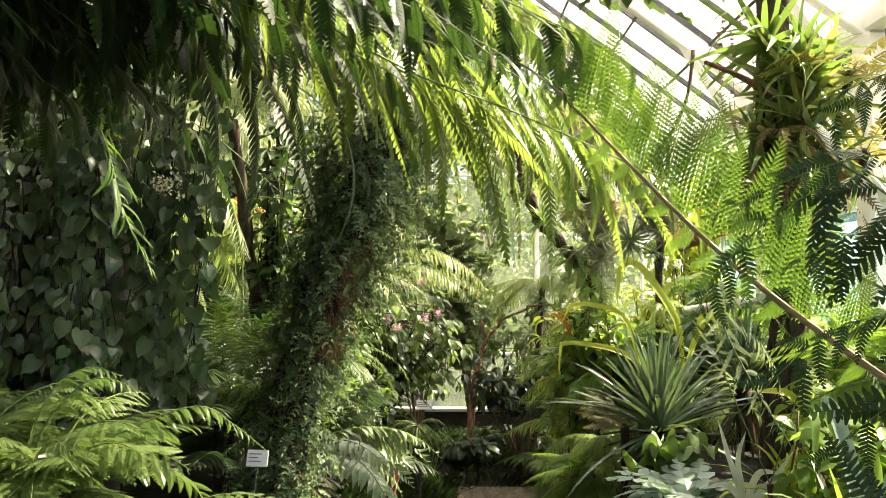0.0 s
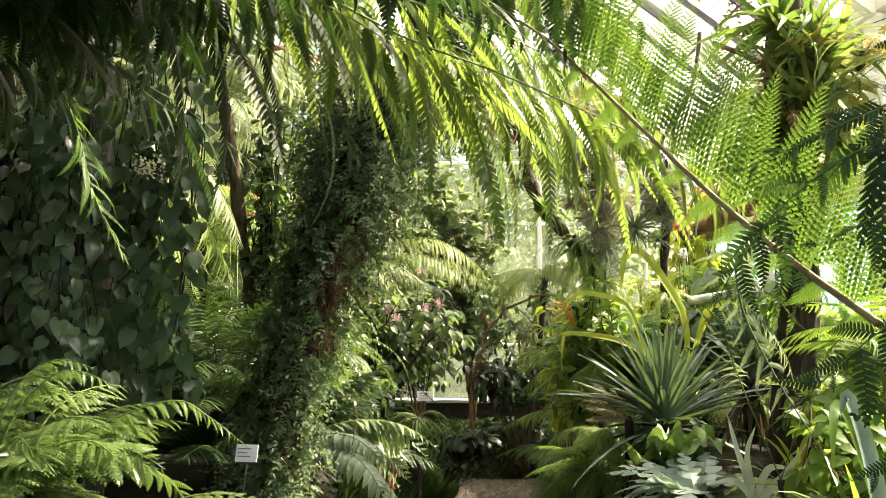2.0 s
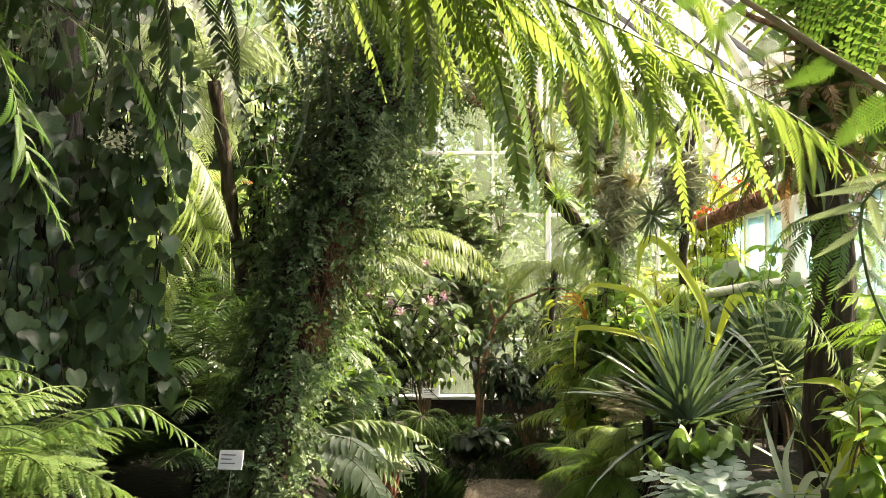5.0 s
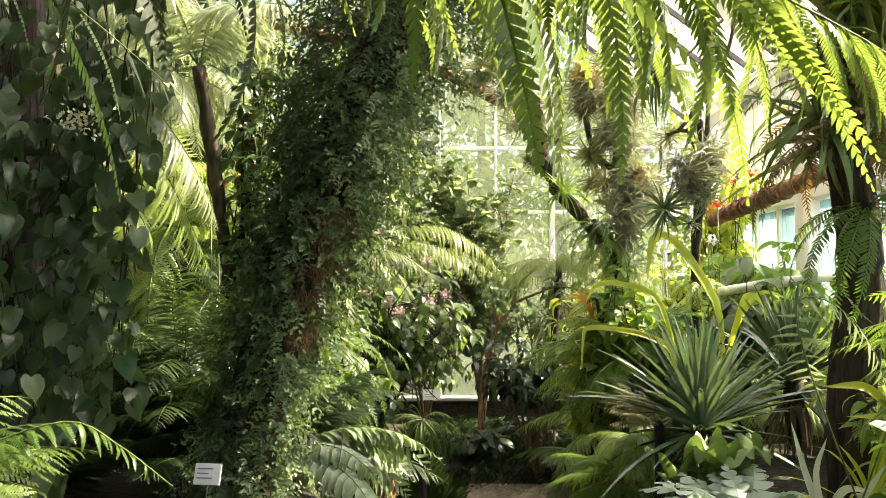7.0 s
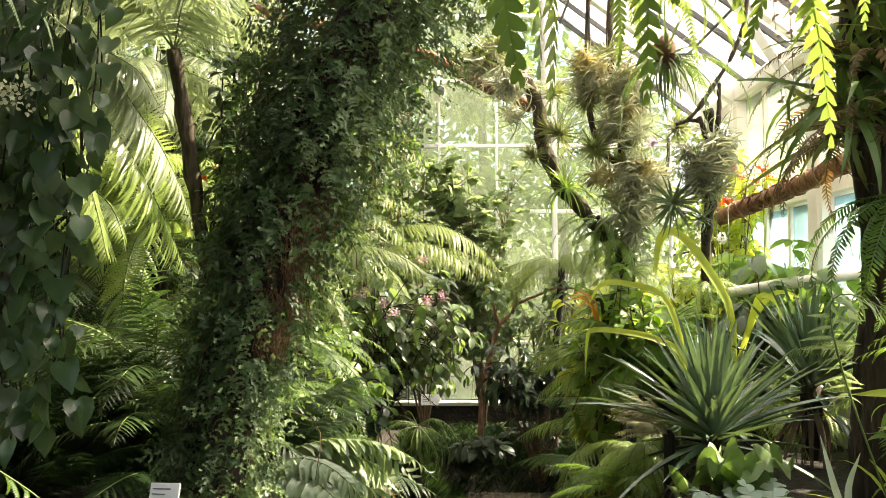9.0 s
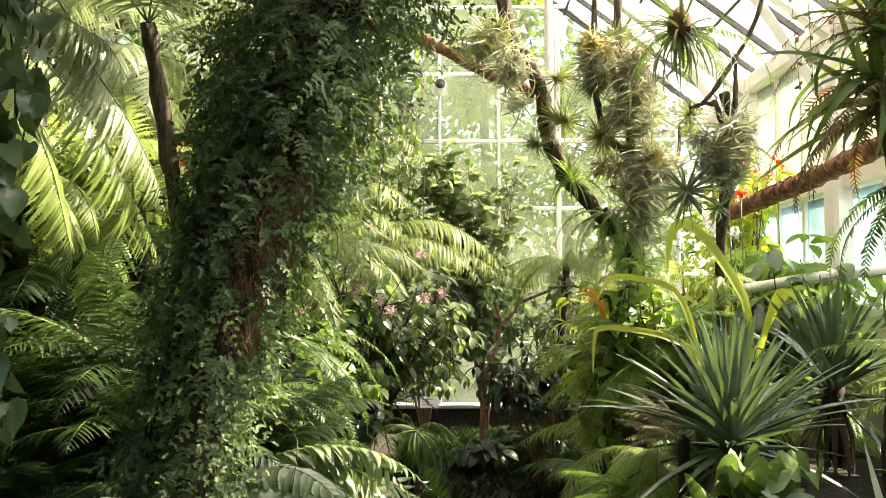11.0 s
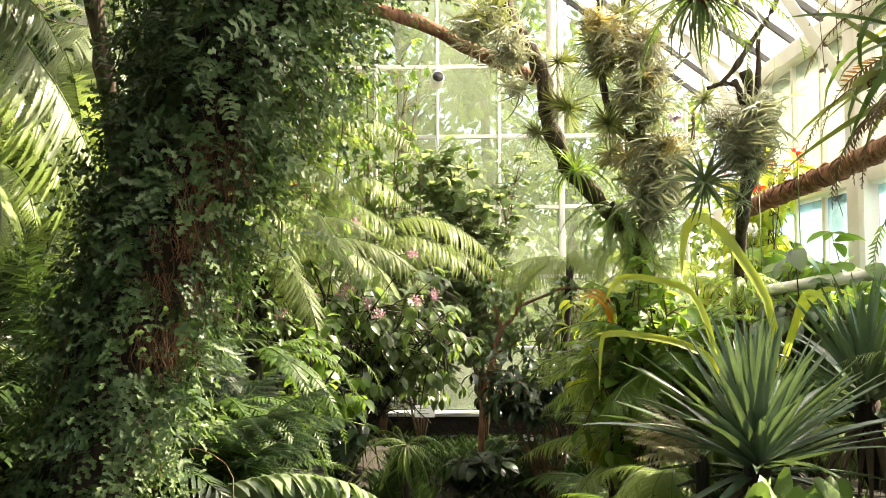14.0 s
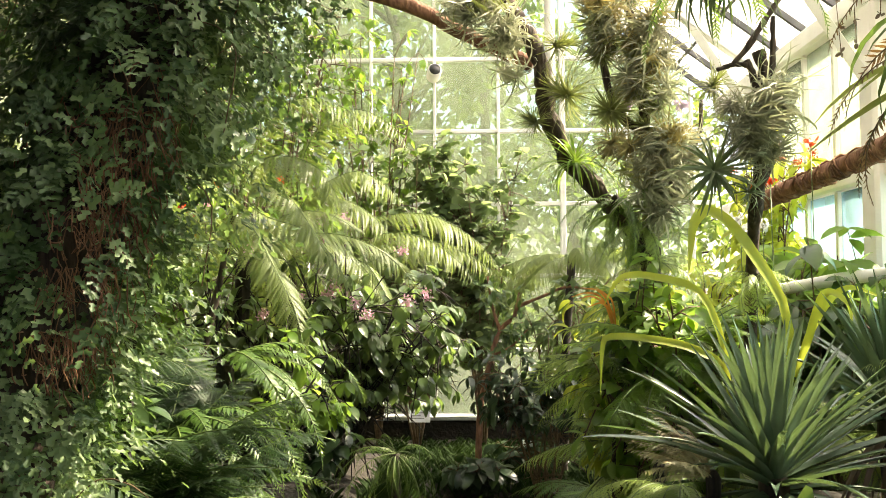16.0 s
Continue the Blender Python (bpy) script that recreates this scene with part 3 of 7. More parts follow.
wall_far = thing("wall_far", "glazed white-barred end wall of the greenhouse", "wall", Matrix.Identity(4), kind="structure")
sill = Geo().add(*box(-4.9, WALL_Y - 0.12, -0.1, 2.8, WALL_Y + 0.1, 0.4))
part("sill_wall", sill, M_SOIL, wall_far, "low dark plinth", smooth=False)
part("sill", Geo().add(*box(-4.9, WALL_Y - 0.14, 0.402, 2.8, WALL_Y + 0.1, 0.44)), M_METAL, wall_far, smooth=False)
bars_x = [0.53 + 0.68 * i for i in range(-8, 4)]
for x in bars_x:
    part("glazing_bar", far_bar(x, 0.06 if abs(x - 1.21) < 0.01 else 0.03), M_WHITE, wall_far, smooth=False)
rails_z = [1.12, 1.9, 2.66, 3.44, 4.22, 5.0]
for z in rails_z:
    part("rail", Geo().add(*box(-4.9, WALL_Y - 0.04, z - 0.021, 2.8, WALL_Y + 0.02, z + 0.021)), M_WHITE, wall_far, smooth=False)
for i, x in enumerate(bars_x[:-1]):
    for z0, z1 in zip([0.44] + rails_z, rails_z + [5.78]):
        if z0 > EAVE + (RIDGE_Z - EAVE) * (WALL_X - x - 0.68) / (WALL_X - RIDGE_X):
            continue
        p = part("pane", Geo().add(*box(x + 0.02, WALL_Y + 0.024, z0 + 0.02, x + 0.66, WALL_Y + 0.03, z1 - 0.02)), M_GLASS, wall_far, smooth=False)
        p.visible_shadow = False

# right wall: white piers, a band of bluish windows, bright upper panes, eaves beam
wall_r = thing("wall_right", "white plastered side wall with window bands", "wall", Matrix.Identity(4), kind="structure")
part("plinth", Geo().add(*box(WALL_X, -3.0, -0.1, WALL_X + 0.25, WALL_Y, 1.62)), M_PLASTER, wall_r, smooth=False)
part("eaves_beam", Geo().add(*box(WALL_X - 0.04, -3.0, EAVE - 0.12, WALL_X + 0.2, WALL_Y, EAVE + 0.04)), M_WHITE, wall_r, smooth=False)
part("mid_rail", Geo().add(*box(WALL_X - 0.01, -3.0, 2.44, WALL_X + 0.15, WALL_Y, 2.62)), M_WHITE, wall_r, smooth=False)
for k in range(8):
    y = 9.45 - 1.9 * k
    part("pier", Geo().add(*box(WALL_X - 0.06, y - 0.11, 0.0, WALL_X + 0.22, y + 0.11, EAVE - 0.122)), M_PLASTER, wall_r, smooth=False)
    for j in range(3):
        a, b = y - 1.9 + 0.12 + j * 0.555, y - 1.9 + 0.12 + (j + 1) * 0.555
        if j:
            part("window_bar", Geo().add(*box(WALL_X + 0.02, a - 0.025, 1.62, WALL_X + 0.09, a + 0.025, 2.44)), M_WHITE, wall_r, smooth=False)
            part("window_bar", Geo().add(*box(WALL_X + 0.02, a - 0.02, 2.62, WALL_X + 0.08, a + 0.02, EAVE - 0.122)), M_WHITE, wall_r, smooth=False)
        # Beside the walk unseen boards replace panes, added to darken the foreground.
        for z0, z1, mt in ((1.63, 2.43, M_BLUEGLASS if k < 5 else M_BOARD), (2.63, EAVE - 0.13, M_GLASS if k < 4 else M_BOARD)):
            p = part("pane", Geo().add(*box(WALL_X + 0.05, a + 0.026, z0, WALL_X + 0.056, b - 0.026, z1)), mt, wall_r, smooth=False)
            p.visible_shadow = mt is M_BOARD

# roof: glazed right slope; left slope and behind boarded, made up to cut light
def roof_z(x):
    return EAVE + (RIDGE_Z - EAVE) * (WALL_X + 0.1 - x) / (WALL_X + 0.1 - RIDGE_X)


g = Geo()
slope = math.degrees(math.atan2(RIDGE_Z - EAVE, RIDGE_X - WALL_X - 0.1))
length = math.hypot(RIDGE_Z - EAVE, WALL_X + 0.1 - RIDGE_X)
for i in range(25):                    # thin bars up the slope
    y = -2.9 + 13.9 * i / 24
    g.add(*box(0, y - 0.016, -0.02, length, y + 0.016, 0.035), pose(WALL_X + 0.1, 0, EAVE, 0, -slope, 0))
for k in range(9):                     # purlins
    s = length * k / 8
    g.add(*box(s - 0.014, -3, 0.036, s + 0.014, 11, 0.054), pose(WALL_X + 0.1, 0, EAVE, 0, -slope, 0))
solid("roof_bars", g, M_DARKBAR, "thin grey glazing bars of the pitched glass roof", "roof", "structure")
g = Geo()
for k in range(8):                     # white rafters on the piers, with knee braces
    y = 9.45 - 1.9 * k
    g.add(*box(0, y - 0.05, 0.056, length, y + 0.05, 0.2), pose(WALL_X + 0.1, 0, EAVE, 0, -slope, 0))
    g.add(*tube([(WALL_X + 0.03, y, EAVE - 0.75), (WALL_X - 0.72, y, roof_z(WALL_X - 0.72) - 0.2)], [0.05, 0.05], 4))
solid("rafters", g, M_WHITE, "white painted rafters with knee braces", "rafter", "structure")
g = Geo().add(*box(0, 1.362, -0.032, length, 11, -0.024), pose(WALL_X + 0.1, 0, EAVE, 0, -slope, 0))
ceil = solid("ceiling", g, M_ROOFGLASS, "bright glass roof slope", "roof", "structure")
ceil.visible_shadow = False
# Boards out of view, made up to keep sun off the near ferns.
g = Geo().add(*box(0, -3.2, -0.06, length, 1.36, -0.024), pose(WALL_X + 0.1, 0, EAVE, 0, -slope, 0))
solid("shade_boards_entrance", g, M_BOARD, "unseen grey boards added over the entrance end to cut light", "roof", "structure")
def left_slope(y0, y1):
    a, b = 3.72, 3.82
    return Geo().add([(RIDGE_X, y0, RIDGE_Z), (RIDGE_X, y1, RIDGE_Z), (-5, y1, a), (-5, y0, a), (RIDGE_X, y0, RIDGE_Z + 0.1), (RIDGE_X, y1, RIDGE_Z + 0.1), (-5, y1, b), (-5, y0, b)],
                     [(0, 1, 2, 3), (7, 6, 5, 4), (0, 4, 5, 1), (3, 2, 6, 7), (0, 3, 7, 4), (1, 5, 6, 2)])


# Left boards are made up to darken that side.
solid("shade_boards_left", left_slope(-0.2, 11.1), M_BOARD, "grey boards added on the roof slope to cut light", "roof", "structure")
# Unseen glass strip, made up to lift the light on the vine.
solid("fill_glass_left", left_slope(-3.2, -0.202), M_ROOFGLASS, "unseen glass slope added to let sky light onto the walk", "roof", "structure").visible_shadow = False
solid("wall_left", Geo().add(*box(-5.2, -3.2, -0.1, -5.0, 11.1, 3.8)), M_BOARD, "grey side wall behind dense planting", "wall", "structure")
# Never in view: glazed end added so sky light fills the plants' fronts.
wall_back = thing("wall_back", "unseen glazed end wall added for sky light from behind", "wall", Matrix.Identity(4), kind="structure")
part("sill_wall", Geo().add(*box(-5.2, -3.4, -0.1, 3.1, -3.2, 0.8)), M_PLASTER, wall_back, smooth=False)
gable = Geo().add([(-5.2, -3.3, 3.7), (3.1, -3.3, 3.7), (RIDGE_X, -3.3, 7.1), (-5.2, -3.2, 3.7), (3.1, -3.2, 3.7), (RIDGE_X, -3.2, 7.1)], [(0, 1, 2), (5, 4, 3), (0, 3, 4, 1), (1, 4, 5, 2), (2, 5, 3, 0)])
part("gable", gable, M_BOARD, wall_back, "grey boarded gable", smooth=False)
for i in range(11):
    x = -5.2 + 0.83 * i
    part("glazing_bar", Geo().add(*box(x - 0.03, -3.33, 0.8, x + 0.03, -3.25, 3.7)), M_WHITE, wall_back, smooth=False)
    if i < 10:
        pane = part("pane", Geo().add(*box(x + 0.032, -3.3, 0.8, x + 0.798, -3.294, 3.7)), M_ROOFGLASS, wall_back, smooth=False)
        pane.visible_shadow = False


# ---- plants: shared fronds ----
F_BIG = frond_meshes("frond", L_PALE, M_GREENSTALK, 5, 1.35, 0, 90, 44, 0.25, PIN_FINE, 11, thick=0.006, hang=0.32, start=0.12)
F_SIL = frond_meshes("frond", L_SILVER_LIT, M_GREENSTALK, 4, 1.2, 0, 85, 34, 0.28, PIN_FINE, 21, thick=0.006, hang=0.2, start=0.12)
F_SUN = frond_meshes("frond", L_SUNNY, M_GREENSTALK, 3, 1.2, 0, 85, 42, 0.24, PIN_FINE, 26, thick=0.008, hang=0.35, start=0.1)
F_MED = frond_meshes("frond", L_FERN, M_GREENSTALK, 4, 0.75, 0, 85, 22, 0.17, PIN_LOBED, 31, thick=0.005, hang=0.15)
F_TRI = frond_meshes("frond", L_BRACKEN, M_GREENSTALK, 5, 0.6, 0, 80, 12, 0.15, PIN_TRI, 46, thick=0.004, hang=0.15)
F_LIT = frond_meshes("frond", L_BRIGHT, M_GREENSTALK, 4, 0.75, 0, 80, 24, 0.16, PIN_LOBED, 41, thick=0.005, hang=0.15)
F_DEEP = frond_meshes("frond", L_FERN_SHADE, M_GREENSTALK, 4, 0.9, 0, 60, 24, 0.2, PIN_LOBED, 51, thick=0.0038, hang=0.1)
F_COMB = frond_meshes("frond", L_COMB, M_GREENSTALK, 4, 0.8, 0, 60, 26, 0.16, PIN_SLIM, 56, thick=0.0038, hang=0.1)
F_SWORD = frond_meshes("frond", L_FERN, M_GREENSTALK, 4, 0.65, 0, 110, 38, 0.065, PIN_SIMPLE, 61, thick=0.004, hang=0.05, start=0.06, prof=lambda s: (1 - s) ** 0.5 * min(1, 0.5 + s * 3))
F_BROWN = frond_meshes("frond", L_BROWN, M_TWIG, 3, 0.6, 0, 120, 34, 0.055, PIN_SIMPLE, 71, thick=0.004, hang=0.1, start=0.06, prof=lambda s: (1 - s) ** 0.5 * min(1, 0.5 + s * 3))
F_GOLD = frond_meshes("frond", L_GOLD, M_STALK, 3, 0.8, 0, 70, 24, 0.12, PIN_SIMPLE, 76, thick=0.006, hang=0.1, start=0.1)
F_BROAD = frond_meshes("frond", L_SWORDFERN, M_GREENSTALK, 4, 0.75, 0, 95, 22, 0.14, PIN_BROAD, 81, thick=0.004, hang=0.25, start=0.08, forward=14, narrow=0.8)
F_DRIP = frond_meshes("frond", L_FERN, M_GREENSTALK, 4, 0.55, 0, 120, 34, 0.042, PIN_DRIP, 96, thick=0.003, hang=0.5, start=0.08)
F_TAN = frond_meshes("frond", L_TAN, M_STALK, 3, 0.5, 0, 35, 18, 0.1, PIN_TRI, 92, thick=0.003, hang=0.1)
F_LACE = frond_meshes("frond", L_SUNNY, M_GREENSTALK, 4, 0.55, 0, 110, 24, 0.1, PIN_DRIP, 86, thick=0.004, hang=0.3, start=0.08)

# ---- overhead fern beside the walk: trunk out of sight, long drooping fronds ----
PIN_TWICE = [bipinna(26, 0.3, 6, 0.1), bipinna(25, 0.28, 6, 0.105), bipinna(27, 0.27, 6, 0.095)]
PIN_SHADE = [cut_pinna(13, 0.15, 0.72, 0.4, 35, 0.15), cut_pinna(12, 0.16, 0.7, 0.35, 20, -0.2), cut_pinna(14, 0.14, 0.74, 0.5, 60, 0.1)]
PIN_NEAR = [pinna(24, 0.95, 0.085, 26, gap=0.2, sweep=0.8, taper=0.6), pinna(22, 1.0, 0.095, 14, gap=0.2, sweep=0.7, taper=0.65), pinna(26, 0.9, 0.078, 45, gap=0.22, sweep=0.9, taper=0.55), cut_pinna(25, 0.085, 0.86, 0.6, 60, -0.15)]


def hung_fern(label, base, stock, lines, seed, name="tree_fern", thick=0.0045, template=PIN_NEAR, stem_mat=None, forward=14, loose=0.4, normal=(0, 0, 1), lop=1.0, drift=(0, 0, 0), girth=1.0):
    ob = thing(name, label, "tree fern", Matrix.Translation(base))
    inv = Vector(base)
    rnd = random.Random(seed)
    line = smooth_line([Vector((0, 0, -0.05)), (stock - inv) * 0.5 + Vector((0.02, 0.02, 0)) * girth, stock - inv], 30)
    part("trunk", Geo().add(*tube(line, [(0.1 - 0.035 * i / 30) * girth * rnd.uniform(0.8, 1.25) for i in range(31)], 12, 0.4, rnd)), M_DARKLIMB if girth < 1 else M_DARKBARK, ob, "fibrous fern trunk")
    for i, (mat, pairs, rc, hg, ln, *more) in enumerate(lines):
        pts = [p - inv for p in smooth_line([stock] + [Vector(q) for q in ln], 22)]
        b = frond_along(pts, pairs, rc, template, thick, forward, hg, lambda s: min(1, 0.55 + s) * (1 - s ** 3) ** 0.8, more[0] if more else 0.2, loose, Vector(normal), seed=seed + i, lop=lop, drift=Vector(drift))
        part("frond", b, (mat, stem_mat or M_GREENSTALK), ob)
    return ob


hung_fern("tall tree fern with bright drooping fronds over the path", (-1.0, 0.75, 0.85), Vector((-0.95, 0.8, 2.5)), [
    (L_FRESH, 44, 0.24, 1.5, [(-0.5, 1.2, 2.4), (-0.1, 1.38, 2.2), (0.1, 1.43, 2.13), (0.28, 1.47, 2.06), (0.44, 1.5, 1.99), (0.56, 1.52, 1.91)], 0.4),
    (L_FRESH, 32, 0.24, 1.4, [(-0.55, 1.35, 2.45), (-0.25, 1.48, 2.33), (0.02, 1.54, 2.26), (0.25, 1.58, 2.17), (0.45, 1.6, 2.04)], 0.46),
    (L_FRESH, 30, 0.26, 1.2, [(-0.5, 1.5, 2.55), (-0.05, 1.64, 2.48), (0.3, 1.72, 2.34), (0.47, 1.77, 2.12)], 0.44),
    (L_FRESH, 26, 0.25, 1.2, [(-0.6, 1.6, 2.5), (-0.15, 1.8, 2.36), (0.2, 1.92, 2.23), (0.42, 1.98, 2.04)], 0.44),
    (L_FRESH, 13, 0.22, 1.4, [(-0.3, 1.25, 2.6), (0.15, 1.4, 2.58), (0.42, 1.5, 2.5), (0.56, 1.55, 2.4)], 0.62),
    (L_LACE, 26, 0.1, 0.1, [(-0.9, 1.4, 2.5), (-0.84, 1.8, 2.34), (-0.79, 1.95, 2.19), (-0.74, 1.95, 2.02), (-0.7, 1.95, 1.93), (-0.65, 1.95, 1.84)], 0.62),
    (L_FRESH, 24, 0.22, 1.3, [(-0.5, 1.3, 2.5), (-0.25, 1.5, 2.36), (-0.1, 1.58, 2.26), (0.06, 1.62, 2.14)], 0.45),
    # Same fern's fronds coloured dark where they hang in shade.
    (L_FERN_SHADE, 8, 0.28, 1.3, [(-0.6, 1.3, 2.42), (-0.4, 1.42, 2.26), (-0.22, 1.48, 2.15), (-0.1, 1.52, 2.0)], 0.4),
    (L_FERN_SHADE, 5, 0.3, 1.6, [(-0.85, 1.5, 2.5), (-0.65, 1.78, 2.26), (-0.5, 1.85, 2.16), (-0.36, 1.9, 2.04)], 0.55),
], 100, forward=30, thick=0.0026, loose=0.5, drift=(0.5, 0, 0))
PIN_DENSE = [cut_pinna(22, 0.11, 0.95, 0.5, 20, plain=True), cut_pinna(20, 0.12, 0.95, 0.45, 45, 0.1, plain=True)]
# Out of view: fern crown added only to cast shade on walk and vine.
hung_fern("unseen tree fern crown added to shade the walk", (-1.25, 0.95, 0.85), Vector((-1.05, 0.95, 2.7)), [
    (L_FERN_SHADE, 30, 0.44, 0.2, [(-0.7, 1.1, 2.9), (-0.3, 1.4, 3.02), (-0.1, 1.6, 2.95), (0.0, 1.75, 2.85)]),
    (L_FERN_SHADE, 30, 0.44, 0.2, [(-0.8, 0.9, 2.9), (-0.4, 1.0, 3.1), (-0.15, 1.1, 3.05), (0.05, 1.2, 2.9)]),
    (L_FERN_SHADE, 30, 0.44, 0.2, [(-0.9, 1.2, 2.8), (-0.7, 1.7, 3.0), (-0.5, 2.1, 2.95), (-0.35, 2.5, 2.8)]),
    (L_FERN_SHADE, 30, 0.44, 0.2, [(-0.7, 1.3, 2.9), (-0.4, 1.9, 3.15), (-0.15, 2.5, 3.1), (0.05, 3.0, 2.9)]),
    (L_FERN_SHADE, 30, 0.44, 0.2, [(-0.6, 0.9, 2.95), (-0.2, 1.1, 3.1), (-0.05, 1.2, 3.05), (0.1, 1.3, 2.95)]),
    (L_FERN_SHADE, 30, 0.44, 0.2, [(-0.7, 1.0, 2.85), (-0.3, 1.4, 2.95), (0.0, 1.6, 2.9), (0.2, 1.7, 2.8)]),
    (L_FERN_SHADE, 30, 0.44, 0.2, [(-0.7, 0.6, 2.9), (-0.3, 0.6, 3.0), (0.1, 0.7, 2.95), (0.3, 0.8, 2.85)]),
    (L_FERN_SHADE, 30, 0.44, 0.2, [(-0.9, 1.3, 2.8), (-0.7, 1.8, 2.9), (-0.45, 2.2, 2.85), (-0.3, 2.6, 2.75)]),
    (L_FERN_SHADE, 30, 0.44, 0.2, [(-1.0, 1.4, 2.9), (-0.95, 2.0, 3.1), (-0.8, 2.6, 3.05), (-0.6, 3.1, 2.85)]),
    (L_FERN_SHADE, 30, 0.44, 0.2, [(-0.8, 1.2, 2.95), (-0.5, 1.7, 3.15), (-0.2, 2.1, 3.1), (0.05, 2.4, 2.95)]),
    (L_FERN_SHADE, 30, 0.44, 0.2, [(-0.7, 1.1, 3.05), (-0.2, 1.6, 3.25), (0.1, 2.0, 3.2), (0.2, 2.2, 3.05)]),
    (L_FERN_SHADE, 30, 0.44, 0.2, [(-0.7, 1.2, 3.0), (-0.3, 1.9, 3.3), (-0.05, 2.3, 3.3), (0.1, 2.6, 3.1)]),
    (L_FERN_SHADE, 30, 0.44, 0.2, [(-0.8, 1.3, 2.95), (-0.65, 1.9, 3.2), (-0.55, 2.5, 3.25), (-0.5, 3.1, 3.05)]),
    (L_FERN_SHADE, 30, 0.44, 0.2, [(-0.7, 1.3, 3.0), (-0.4, 1.9, 3.3), (-0.3, 2.5, 3.35), (-0.25, 3.0, 3.15)]),
    (L_FERN_SHADE, 28, 0.44, 0.2, [(-1.1, 1.5, 2.95), (-1.1, 2.1, 3.1), (-1.05, 2.7, 3.05)]),
    (L_FERN_SHADE, 28, 0.44, 0.2, [(-1.3, 1.5, 2.95), (-1.5, 2.1, 3.1), (-1.55, 2.7, 3.0)]),
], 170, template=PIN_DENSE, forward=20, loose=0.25)
